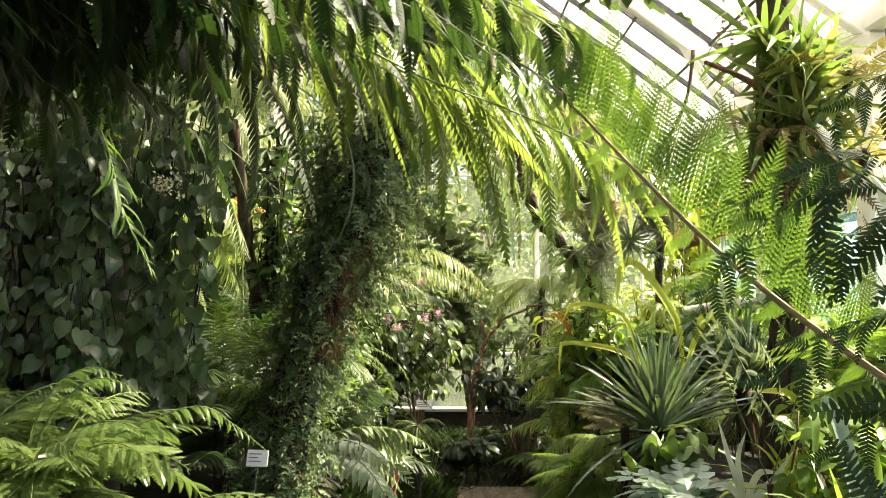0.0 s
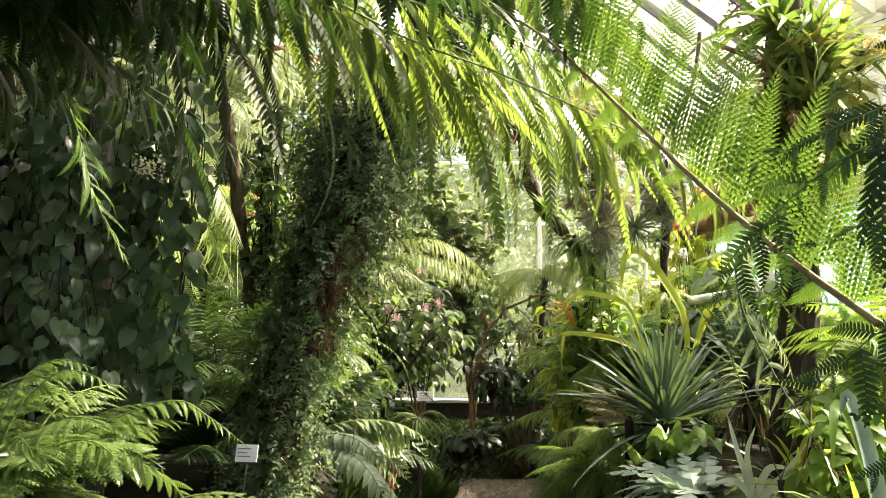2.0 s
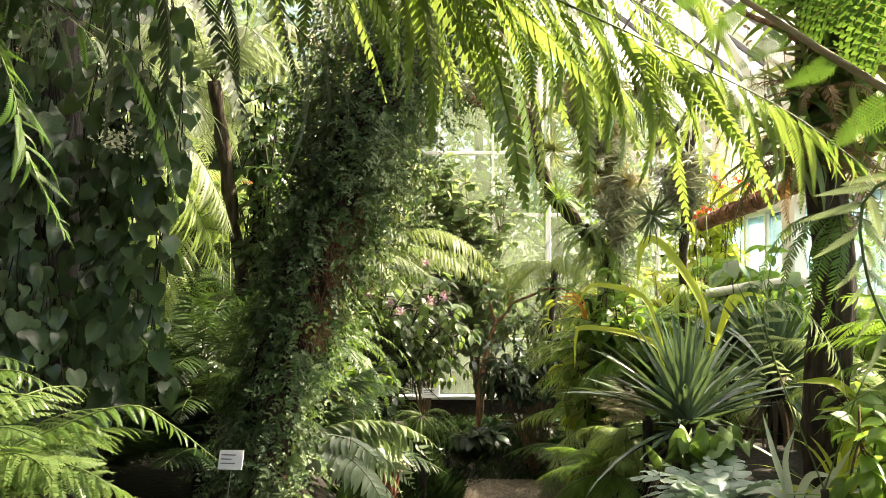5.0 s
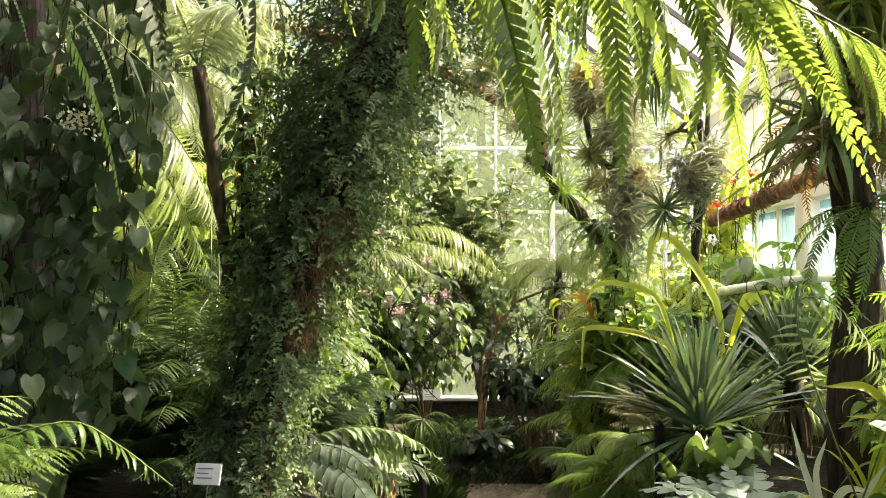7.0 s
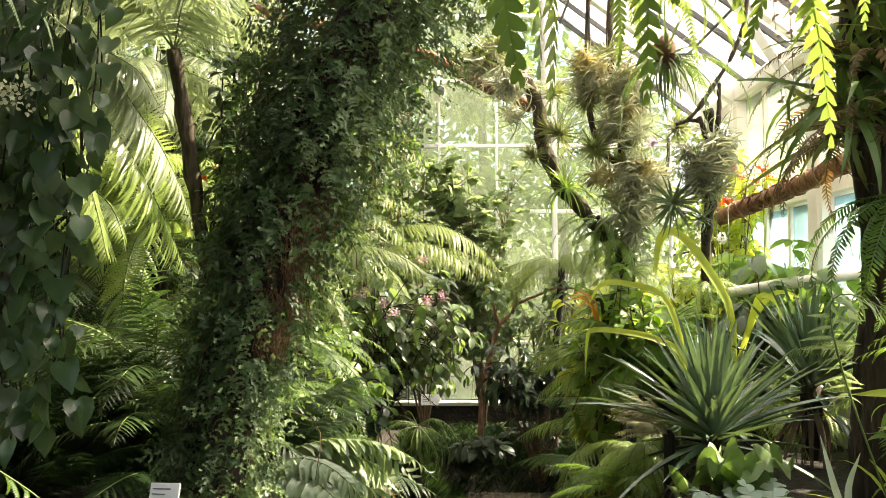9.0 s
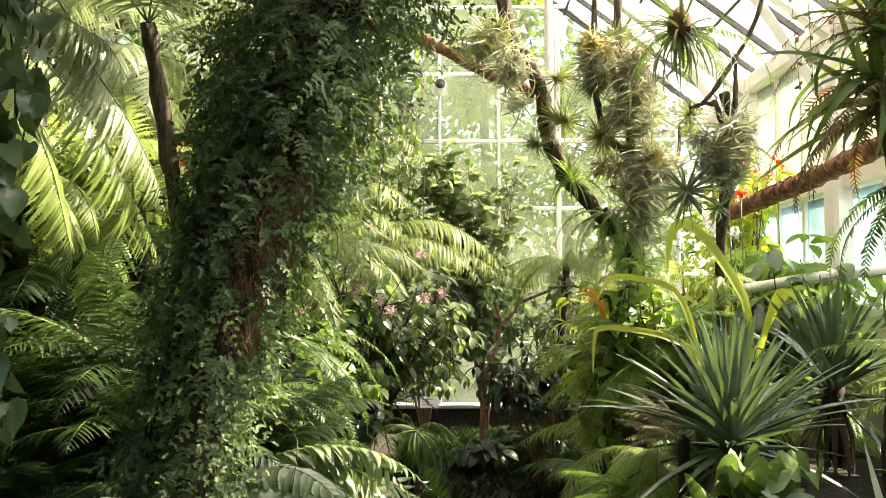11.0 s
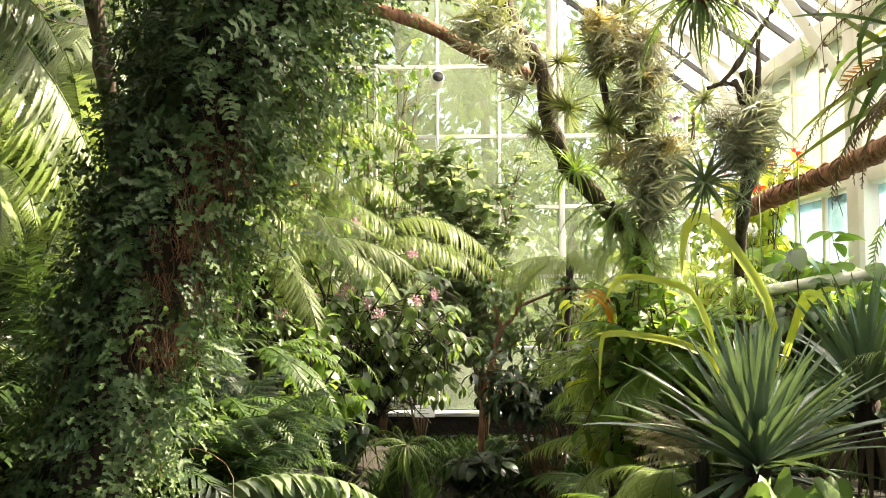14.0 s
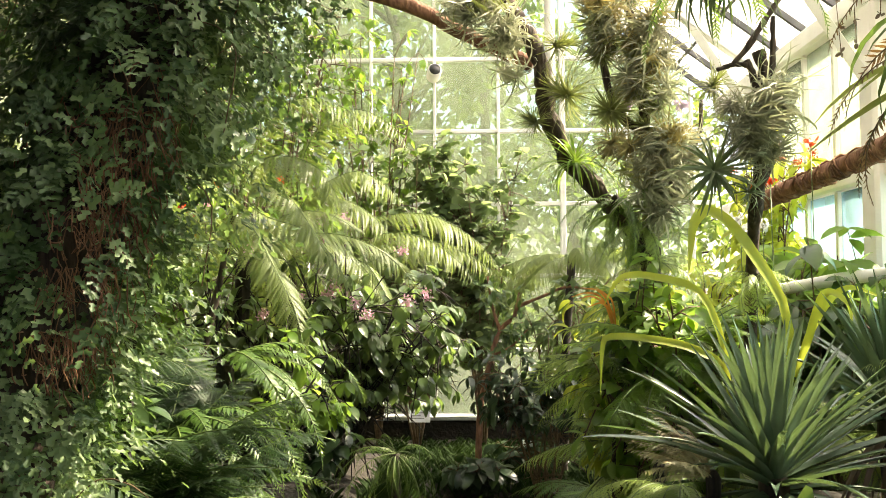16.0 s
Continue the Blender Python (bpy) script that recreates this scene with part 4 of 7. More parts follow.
hung_fern("tree fern over the walk, fronds coloured dark as in shade", (-1.3, 0.3, 0.85), Vector((-1.1, 0.55, 2.55)), [
    (L_FERN_SHADE, 16, 0.3, 0.8, [(-0.75, 1.05, 2.5), (-0.5, 1.3, 2.34), (-0.25, 1.5, 2.22)]),
    (L_FERN_SHADE, 16, 0.3, 0.9, [(-0.8, 1.15, 2.42), (-0.62, 1.45, 2.24), (-0.45, 1.6, 2.1)]),
    (L_FERN_SHADE, 16, 0.3, 0.7, [(-0.95, 1.25, 2.4), (-0.85, 1.6, 2.26), (-0.7, 1.85, 2.16)]),
    (L_FERN_SHADE, 18, 0.22, 0.4, [(-0.7, 1.0, 2.32), (-0.55, 1.25, 2.2), (-0.42, 1.4, 2.08)]),
    (L_FERN_SHADE, 18, 0.24, 0.4, [(-0.9, 1.2, 2.34), (-0.75, 1.4, 2.22), (-0.6, 1.55, 2.12)]),
    (L_FERN_SHADE, 22, 0.2, 0.5, [(-0.55, 0.95, 2.42), (-0.25, 1.1, 2.34), (0.08, 1.2, 2.22), (0.26, 1.25, 2.08)]),
    (L_FERN_SHADE, 22, 0.17, 0.5, [(-0.55, 0.85, 2.34), (-0.3, 0.95, 2.27), (-0.05, 1.0, 2.17), (0.12, 1.05, 2.06)]),
    (L_FERN_SHADE, 20, 0.24, 0.4, [(-0.8, 0.9, 2.44), (-0.5, 1.1, 2.34), (-0.3, 1.25, 2.2)]),
    (L_FERN_SHADE, 20, 0.24, 0.4, [(-0.9, 0.9, 2.4), (-0.72, 1.1, 2.28), (-0.6, 1.25, 2.12)]),
    (L_FERN_SHADE, 20, 0.26, 0.4, [(-1.0, 1.0, 2.42), (-0.95, 1.3, 2.3), (-0.85, 1.5, 2.14)]),
    (L_FERN_SHADE, 20, 0.32, 0.5, [(-1.0, 1.2, 2.5), (-0.9, 1.6, 2.45), (-0.7, 2.0, 2.35)]),
    (L_FERN_SHADE, 20, 0.3, 0.4, [(-0.8, 0.9, 2.7), (-0.45, 1.2, 2.75), (-0.1, 1.4, 2.65)]),
    (L_FERN_SHADE, 20, 0.3, 0.4, [(-0.95, 1.0, 2.7), (-0.8, 1.4, 2.75), (-0.6, 1.8, 2.65)]),
    (L_FERN_SHADE, 20, 0.3, 0.4, [(-1.2, 1.1, 2.7), (-1.2, 1.6, 2.75), (-1.1, 2.1, 2.6)]),
    (L_FERN_SHADE, 20, 0.15, 0.6, [(-0.55, 0.95, 2.36), (-0.1, 1.1, 2.27), (0.25, 1.2, 2.15), (0.42, 1.25, 2.02)]),
    (L_FERN_SHADE, 20, 0.14, 0.6, [(-0.6, 0.9, 2.33), (-0.25, 1.0, 2.24), (0.0, 1.08, 2.16), (0.2, 1.14, 2.06)]),
    (L_FERN_SHADE, 20, 0.14, 0.5, [(-0.6, 1.0, 2.3), (-0.3, 1.15, 2.22), (-0.1, 1.2, 2.14), (0.05, 1.25, 2.05)]),
    (L_FERN_SHADE, 20, 0.16, 0.5, [(-0.8, 0.9, 2.3), (-0.6, 1.0, 2.24), (-0.45, 1.1, 2.14)]),
    (L_FERN_SHADE, 22, 0.22, 0.6, [(-0.8, 1.1, 2.5), (-0.55, 1.4, 2.38), (-0.36, 1.6, 2.24)]),
    (L_FERN_SHADE, 22, 0.22, 0.6, [(-0.75, 1.3, 2.48), (-0.5, 1.6, 2.36), (-0.28, 1.75, 2.25)]),
    (L_FERN_SHADE, 22, 0.22, 0.5, [(-0.95, 0.9, 2.38), (-0.85, 1.2, 2.24), (-0.7, 1.45, 2.12)]),
    (L_FERN_SHADE, 22, 0.22, 0.5, [(-1.05, 1.0, 2.34), (-0.95, 1.3, 2.2), (-0.85, 1.5, 2.08)]),
    (L_FERN_SHADE, 22, 0.2, 0.5, [(-0.85, 0.85, 2.34), (-0.7, 1.05, 2.22), (-0.55, 1.2, 2.1)]),
    (L_FERN_SHADE, 22, 0.22, 0.5, [(-0.8, 1.0, 2.4), (-0.6, 1.2, 2.3), (-0.45, 1.35, 2.19)]),
    (L_FERN_SHADE, 22, 0.24, 0.5, [(-1.1, 1.1, 2.42), (-1.1, 1.4, 2.3), (-1.0, 1.65, 2.18)]),
    (L_FERN_SHADE, 20, 0.18, 0.5, [(-0.75, 0.8, 2.32), (-0.6, 0.95, 2.22), (-0.48, 1.05, 2.11)]),
    (L_FERN_SHADE, 22, 0.2, 0.6, [(-0.6, 1.0, 2.4), (-0.4, 1.2, 2.28), (-0.22, 1.3, 2.14)]),
    (L_FERN_SHADE, 22, 0.2, 0.6, [(-0.55, 1.1, 2.44), (-0.3, 1.25, 2.34), (-0.08, 1.35, 2.2)]),
    (L_FERN_SHADE, 22, 0.2, 0.6, [(-0.7, 1.1, 2.38), (-0.52, 1.25, 2.24), (-0.4, 1.3, 2.1)]),
    (L_FERN_SHADE, 22, 0.24, 0.5, [(-0.9, 1.2, 2.46), (-0.75, 1.5, 2.36), (-0.6, 1.7, 2.24)]),
    (L_FERN_SHADE, 22, 0.24, 0.5, [(-1.05, 1.3, 2.46), (-0.98, 1.6, 2.38), (-0.85, 1.8, 2.26)]),
    (L_FERN_SHADE, 22, 0.22, 0.6, [(-0.9, 1.3, 2.5), (-0.65, 1.6, 2.4), (-0.5, 1.8, 2.28)]),
    (L_FERN_SHADE, 30, 0.24, 0.6, [(-1.18, 1.3, 2.85), (-1.40, 1.9, 2.75), (-1.35, 2.30, 2.40)], 0.35),
    (L_FERN_SHADE, 30, 0.24, 0.6, [(-1.10, 1.3, 2.85), (-1.25, 1.9, 2.75), (-1.20, 2.25, 2.34)], 0.35),
    (L_FERN_SHADE, 30, 0.24, 0.6, [(-1.02, 1.3, 2.85), (-1.10, 1.9, 2.75), (-1.05, 2.30, 2.42)], 0.35),
    (L_FERN_SHADE, 30, 0.24, 0.6, [(-0.96, 1.3, 2.85), (-0.97, 1.9, 2.75), (-0.92, 2.25, 2.32)], 0.35),
    (L_FERN_SHADE, 30, 0.24, 0.6, [(-0.90, 1.3, 2.85), (-0.85, 1.9, 2.75), (-0.80, 2.30, 2.40)], 0.35),
    (L_FERN_SHADE, 30, 0.24, 0.6, [(-1.23, 1.3, 2.85), (-1.50, 1.9, 2.75), (-1.45, 2.20, 2.50)], 0.35),
    (L_FERN_SHADE, 34, 0.22, 0.7, [(-1.15, 1.20, 2.62), (-1.08, 1.60, 2.54), (-1.00, 1.90, 2.30)], 0.3),
    (L_FERN_SHADE, 34, 0.22, 0.7, [(-1.05, 1.25, 2.62), (-0.98, 1.65, 2.48), (-0.90, 1.95, 2.24)], 0.3),
    (L_FERN_SHADE, 34, 0.22, 0.7, [(-0.95, 1.20, 2.62), (-0.88, 1.60, 2.52), (-0.80, 1.90, 2.28)], 0.3),
    (L_FERN_SHADE, 34, 0.22, 0.7, [(-0.85, 1.25, 2.62), (-0.78, 1.65, 2.46), (-0.70, 1.95, 2.22)], 0.3),
    (L_FERN_SHADE, 34, 0.22, 0.7, [(-0.75, 1.20, 2.62), (-0.68, 1.60, 2.51), (-0.60, 1.90, 2.27)], 0.3),
    (L_FERN_SHADE, 34, 0.22, 0.7, [(-0.65, 1.25, 2.62), (-0.58, 1.65, 2.49), (-0.50, 1.95, 2.25)], 0.3),
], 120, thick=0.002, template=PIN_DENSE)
hung_fern("fern with a stout stalk and lacy fronds leaning over the walk", (1.0, 0.35, 0.8), Vector((0.8, 0.5, 1.35)), [
    (L_LACE, 19, 0.19, 0.05, [(0.5, 0.62, 1.62), (0.36, 0.78, 1.76), (0.27, 0.92, 1.88), (0.14, 1.2, 2.12), (0.06, 1.4, 2.22)], 0.42),
], 140, name="fern", stem_mat=M_STALK, thick=0.0048, template=PIN_TWICE, loose=0.16, normal=(-0.3, -0.9, -0.3), lop=0.3)
hung_fern("sunlit fern spray beside the walk", (1.2, 0.95, 0.8), Vector((0.95, 1.0, 1.4)), [
    (L_SILVER_LIT, 24, 0.055, 0.5, [(0.75, 1.12, 1.7), (0.52, 1.18, 1.86), (0.4, 1.2, 1.86), (0.39, 1.2, 1.78), (0.43, 1.2, 1.69), (0.49, 1.2, 1.59)], 0.5),
], 145, name="fern", stem_mat=M_GREENSTALK, thick=0.003, loose=0.3, normal=(0.1, -1, 0.3))
hung_fern("shaded fern close beside the walk", (0.95, 0.3, 0.8), Vector((0.7, 0.4, 1.45)), [
    (L_FERN_SHADE, 18, 0.058, 0.25, [(0.42, 0.5, 1.86), (0.3, 0.58, 1.9), (0.19, 0.63, 1.86)], 0.5),
    (L_FERN_SHADE, 16, 0.05, 0.2, [(0.44, 0.48, 1.92), (0.34, 0.55, 1.96), (0.26, 0.6, 1.94)], 0.55),
    (L_FERN_SHADE, 18, 0.058, 0.3, [(0.44, 0.5, 1.72), (0.3, 0.58, 1.79), (0.21, 0.64, 1.71)], 0.5),
    (L_FERN_SHADE, 18, 0.058, 0.2, [(0.42, 0.5, 1.6), (0.3, 0.56, 1.66), (0.17, 0.62, 1.58)], 0.5),
    (L_FERN_SHADE, 18, 0.056, 0.2, [(0.4, 0.45, 1.52), (0.3, 0.52, 1.57), (0.2, 0.58, 1.52)], 0.5),
    (L_FERN_SHADE, 16, 0.08, 0.5, [(0.5, 0.55, 1.95), (0.4, 0.66, 2.0), (0.3, 0.74, 1.93)], 0.45),
    (L_FERN_SHADE, 16, 0.08, 0.5, [(0.5, 0.55, 1.82), (0.4, 0.66, 1.88), (0.27, 0.72, 1.82)], 0.45),
    (L_FERN_SHADE, 16, 0.085, 0.6, [(0.52, 0.55, 1.75), (0.42, 0.66, 1.76), (0.3, 0.72, 1.66)], 0.45),
    (L_FERN_SHADE, 24, 0.075, 0.7, [(0.378, 0.72, 1.891), (0.335, 0.74, 1.899), (0.291, 0.77, 1.870), (0.254, 0.79, 1.823), (0.230, 0.80, 1.775), (0.219, 0.80, 1.745)], 0.45),
], 150, name="fern", thick=0.0012, loose=0.65, normal=(0.1, -0.8, 0.6), template=PIN_SHADE)

# ---- heart-leaved climber ----
def climber():
    rnd = random.Random(7)
    ob = thing("heart_leaf_vine", "dark green heart-leaved vine hanging in a dense curtain over a post", "vine", Matrix.Translation((-1.3, 3.1, 0.8)))
    o = Vector((-1.3, 3.1, 0.8))
    part("post", Geo().add(*tube([Vector(p) for p in ((0, 0.1, -0.1), (0.02, 0.1, 1.2), (0, 0.1, 3.0))], [0.1, 0.09, 0.08], 12, 0.2, rnd)), M_DARKBARK, ob, "dark trunk under the leaves")
    stems, spots = Geo(), []
    for i in range(84):
        u = min(1.0, max(0.0, ((i % 10) + 0.5) / 10 + rnd.gauss(0, 0.026)))
        depth = (i * 7 % 10) * 0.09 + 0.35 * rnd.random() ** 1.3
        x = -1.84 + 1.02 * u
        top = rnd.uniform(2.2, 3.0)
        low = (1.0 if u < 0.55 else 1.14) + 0.3 * abs(u - 0.45) ** 1.5 + rnd.random() ** 1.5 * 0.5 + (0.15 if u > 0.75 else 0)
        y = 2.72 + 0.22 * u ** 2 + depth * (0.5 - 0.34 * u)
        pts = []
        z = top
        while z > low:
            pts.append(Vector((x + 0.03 * math.sin(z * 5 + i), y + 0.03 * math.cos(z * 4 + i), z)))
            z -= 0.041
        if len(pts) < 4:
            continue
        stems.add(*tube([p - o for p in pts[::2]], [0.0022] * len(pts[::2]), 4))
        for k, p in enumerate(pts):
            gap = math.sin(p.x * 19 + 2.2 * math.sin(p.z * 4)) + math.sin(p.z * 11 + 3 * p.x)
            if rnd.random() < (0.95 if gap > -0.5 else 0.35):
                side = 1 if k % 2 else -1
                q = p + Vector((side * rnd.uniform(0.01, 0.05), -rnd.uniform(0.01, 0.06), rnd.uniform(-0.02, 0.02)))
                d = Vector((side * rnd.uniform(-0.2, 0.8), -rnd.uniform(0.0, 1.1), -1))
                nrm = Vector((rnd.uniform(-1.2, 1.4), -1, rnd.uniform(-0.3, 1.8)))
                spots.append((depth, q - o, d, nrm))
    tagged(part("stem_tangle", stems, M_DARKBARK, ob), kind="stuff")
    spots.sort(key=lambda s: s[0])
    me = [Geo().add(*h).mesh("leaf", L_HEART) for h in HEART]
    for _, p, d, nrm in spots[:300]:
        part("leaf", me[rnd.randrange(3)], None, ob, m=frame_of(p, d, nrm) @ Matrix.Scale(0.036 + 0.05 * rnd.random(), 4))
    back = scatter_leaves([s[1:] for s in spots[300:]], HEART, 0.062, 5)
    tagged(part("foliage", back, L_HEART, ob), kind="stuff")
    fl = Geo()
    for _ in range(110):
        c = Vector((-0.93, 2.84, 2.19)) - o + Vector((rnd.gauss(0, 0.032), rnd.gauss(0, 0.02), rnd.gauss(0, 0.02)))
        fl.add(*blade(0.012, 0.009, 3, OVAL), frame_of(c, rand_dir(rnd), rand_dir(rnd)))
    tagged(part("flower_head", fl, L_CREAM, ob, "small cream flower head"), kind="stuff")


climber()

# ---- trunk clad in a lobed-leaf climber ----
BARE = ((2.02, -0.85), (1.9, -0.8), (1.79, -0.75), (1.68, -0.72))    # height and bearing of the bare root patches
LOBED_LEAF = lobed_leaf()


def clad_trunk():
    rnd = random.Random(17)
    o = Vector((-0.7, 3.42, 0.8))
    ob = thing("clad_tree", "leaning tree clad in a lobed-leaf climber with dry brown roots", "tree", Matrix.Translation(o))
    line = smooth_line([(-0.74, 3.42, 0.4), (-0.66, 3.42, 1.1), (-0.51, 3.42, 1.75), (-0.33, 3.44, 2.25), (-0.1, 3.5, 2.8), (0.2, 3.6, 3.5), (0.47, 3.7, 4.3)], 36)
    part("trunk", Geo().add(*tube([p - o for p in line], [0.1 - 0.03 * i / 36 for i in range(37)], 12, 0.25, rnd)), M_BARK, ob)
    roots = Geo()
    for i in range(560):
        k = rnd.randrange(4, 28)
        w = rnd.uniform(0, 6.28)
        r = rnd.uniform(0.09, 0.15)
        if i > 260:                    # bare patches
            zc, wc = BARE[i % 4]
            k = min(range(36), key=lambda j: abs(line[j].z - zc - rnd.gauss(0, 0.03)))
            w = wc + rnd.gauss(0, 0.3)
            r = rnd.uniform(0.12, 0.17)
        pts, c = [], line[k] - o + Vector((math.cos(w), math.sin(w), 0)) * r
        for j in range(6):
            pts.append(c.copy())
            c += Vector((rnd.uniform(-0.013, 0.013), rnd.uniform(-0.012, 0.012), rnd.uniform(-0.034, 0.004)))
        roots.add(*tube(smooth_line(pts, 8), [rnd.uniform(0.0006, 0.0013)] * 9, 4))
    tagged(part("root_tangle", roots, M_ROOT, ob, "tangle of dry reddish roots"), kind="stuff")
    g, sunward = Geo(), Geo()
    leaf = (np.array(LOBED_LEAF[0], float), LOBED_LEAF[1])
    for i in range(6400):
        t = rnd.random() ** 0.9 * 35
        k = int(t)
        p0 = line[k].lerp(line[k + 1], t - k)
        w = rnd.uniform(0, 6.28)
        out = Vector((math.cos(w), math.sin(w), 0))
        fat = 0.06 + 0.09 * rnd.random() + 0.14 * max(0, p0.z - 1.7) * rnd.random()
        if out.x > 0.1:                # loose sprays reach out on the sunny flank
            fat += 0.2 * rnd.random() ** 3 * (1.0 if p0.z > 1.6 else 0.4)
        elif p0.z > 2.1:               # the shaded flank bulges towards the top
            fat += 0.17 * rnd.random() * min(1.0, (p0.z - 2.1) * 1.5)
        brown = any(abs(p0.z - zc) < 0.07 and abs((w - wc + math.pi) % (2 * math.pi) - math.pi) < 0.42 for zc, wc in BARE)
        if brown and rnd.random() < 0.5:
            continue
        p = p0 + out * fat
        # a spray: an arching stalk with leaflets to both sides
        d = (out * rnd.uniform(0.2, 1.0) + Vector((rnd.uniform(-0.9, 0.9), rnd.uniform(-0.9, 0.5), rnd.uniform(-1.3, 0.5)))).normalized()
        nrm = (out + Vector((rnd.uniform(-0.7, 0.7), rnd.uniform(-0.7, 0.7), rnd.uniform(0.1, 1.3)))).normalized()
        x = d.cross(nrm).normalized()
        span = rnd.uniform(0.045, 0.115)
        m = rnd.randrange(3, 6)
        # Sunny flank draws mostly the lighter green, putting sunlight into leaf colour.
        into = sunward if rnd.random() < ((0.65 if p0.z < 1.75 else 0.6) if out.x > 0.3 else 0.05) else g
        for j in range(m):
            q = p + d * span * j / m - Vector((0, 0, 3.0)) * (span * j / m) ** 2
            for s in (-1, 1):
                way = x * s + d * 0.7 + Vector((rnd.uniform(-0.25, 0.25), rnd.uniform(-0.2, 0.2), rnd.uniform(-0.4, 0.1)))
                into.add(leaf[0], leaf[1], frame_of(q - o, way, nrm + Vector((rnd.uniform(-0.2, 0.2), rnd.uniform(-0.2, 0.2), 0))) @ Matrix.Scale(rnd.uniform(0.017, 0.026) * (1.15 - 0.6 * j / m), 4))
        into.add(leaf[0], leaf[1], frame_of(p + d * span - Vector((0, 0, 3.0)) * span ** 2 - o, d, nrm) @ Matrix.Scale(0.02, 4))
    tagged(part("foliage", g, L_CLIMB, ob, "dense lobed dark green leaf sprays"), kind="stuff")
    tagged(part("young_foliage", sunward, L_CLIMB_SUN, ob, "leaf sprays lightened to look sunlit on one flank"), kind="stuff")
    # Unseen crown and its branch, added to throw shade on the trunk.
    crown = [(Vector((0.86, 3.6, 3.72)) - o + Vector((rnd.gauss(0, 0.3), rnd.gauss(0, 0.3), rnd.gauss(0, 0.2))), rand_dir(rnd), Vector((0.5, 0, 1))) for _ in range(1500)]
    tagged(part("crown", scatter_leaves(crown, [LOBED_LEAF], 0.13, 18, 0.4), L_CLIMB, ob, "unseen leafy crown added to shade the trunk"), kind="stuff")
    part("branch", Geo().add(*tube(smooth_line([line[29] - o, Vector((0.5, 3.6, 3.5)) - o, Vector((0.9, 3.62, 3.75)) - o], 10), [0.03 - 0.002 * i for i in range(11)], 8, 0.2, rnd)), M_BARK, ob)
    for i in range(16):
        k = rnd.randrange(8, 34)
        w = rnd.uniform(-2.6, 0.3)
        a = line[k] - o
        d = Vector((math.cos(w), math.sin(w) * 0.7, 0))
        part("tendril", Geo().add(*tube(smooth_line([a + d * 0.12, a + d * 0.2 + Vector((0, 0, 0.07)), a + d * 0.26 + Vector((0.03, 0, 0.02)), a + d * 0.28 - Vector((0, 0, 0.12))], 10), [0.0012] * 11, 4)), M_TWIG, ob)


clad_trunk()


# ---- sword-leaf rosettes ----
def rosette(label, at, count, length, width, seed, mat=L_SWORD, name="rosette_plant", group="sword-leaf rosettes", low=4, droop=16):
    rnd = random.Random(seed)
    ob = thing(name, label, "rosette plant", Matrix.Translation(at), group)
    part("stem", Geo().add(*tube([(0, 0, -0.35), (0, 0, -0.05), (0, 0, 0.06)], [0.035, 0.06, 0.05], 10, 0.2, rnd)), M_BARK, ob)
    for i in range(count):
        s = (i + 0.5) / count
        rise = low + (86 - low) * s ** 0.8 + rnd.uniform(-6, 6) if i > 8 else rnd.uniform(-16, 0)
        ln = length * rnd.uniform(0.8, 1.1) * (1 - 0.25 * s)
        b = blade(ln, width * rnd.uniform(0.85, 1.15), 9, AGAVE, rnd.uniform(-3, 6), droop * (1.1 - s) * rnd.uniform(0.2, 1.5), 0.75, rnd.uniform(-25, 25), rnd=rnd)
        m = pose(0, 0, 0.07 * s, 0, 0, i * 137.5 + rnd.uniform(-15, 15)) @ pose(0, 0, 0, rise, 0, 0) @ Matrix.Translation((0, 0.02, 0))
        part("leaf", Geo().add(*b), mat, ob, m=m)
    for i in range(22):
        b = blade(length * rnd.uniform(0.5, 0.8), width * 0.8, 8, AGAVE, 0, rnd.uniform(10, 60), 0.5, rnd.uniform(-60, 60), rnd=rnd)
        part("dead_leaf", Geo().add(*b), L_DEAD, ob, "withered brownish leaf", m=pose(0, 0, -0.03, 0, 0, i * 137.5) @ pose(0, 0, 0, rnd.uniform(-70, -25), 0, 0))
    return ob


rosette("large blue-green rosette of stiff sword-shaped leaves", (1.25, 4.96, 1.02), 94, 0.67, 0.053, 1, droop=26)
rosette("second blue-green sword-leaf rosette beside the dark trunk", (1.96, 5.6, 1.18), 64, 0.67, 0.053, 2, droop=24)
rosette("small sword-leaf rosette half hidden under ferns", (1.55, 5.95, 1.0), 36, 0.5, 0.05, 4)


# ---- arching yellow-green strap leaves ----
def strap_plant(label, at, straps, mat, seed, name="strap_leaf_plant", width=0.05):
    rnd = random.Random(seed)
    o = Vector(at)
    ob = thing(name, label, "strap-leaf plant", Matrix.Translation(o))
    part("stem", Geo().add(*tube([(0, 0, -0.3), (0, 0, 0), (0, 0, 0.08)], [0.03, 0.04, 0.02], 8)), M_GREENSTALK, ob)
    for pts, w in straps:
        line = smooth_line([o] + [Vector(p) for p in pts], 18)
        verts, faces = [], []
        n = len(line)
        for i, p in enumerate(line):
            d = (line[min(i + 1, n - 1)] - line[max(i - 1, 0)]).normalized()
            x = d.cross(Vector((0.25, -0.9, 0.35))).normalized()
            nn = x.cross(d)
            s = i / (n - 1)
            h = 0.5 * w * min(1, 0.5 + s * 2) * (1 - s ** 3.5) + 0.0005
            for k in (-1, 0, 1):
                verts.append(p - o + x * k * h + nn * abs(k) * h * 0.4)
        for i in range(n - 1):
            for k in (0, 1):
                a = i * 3 + k
                faces.append((a, a + 1, a + 4, a + 3))
        part("leaf", Geo().add([tuple(v) for v in verts], faces), mat, ob)
    return ob


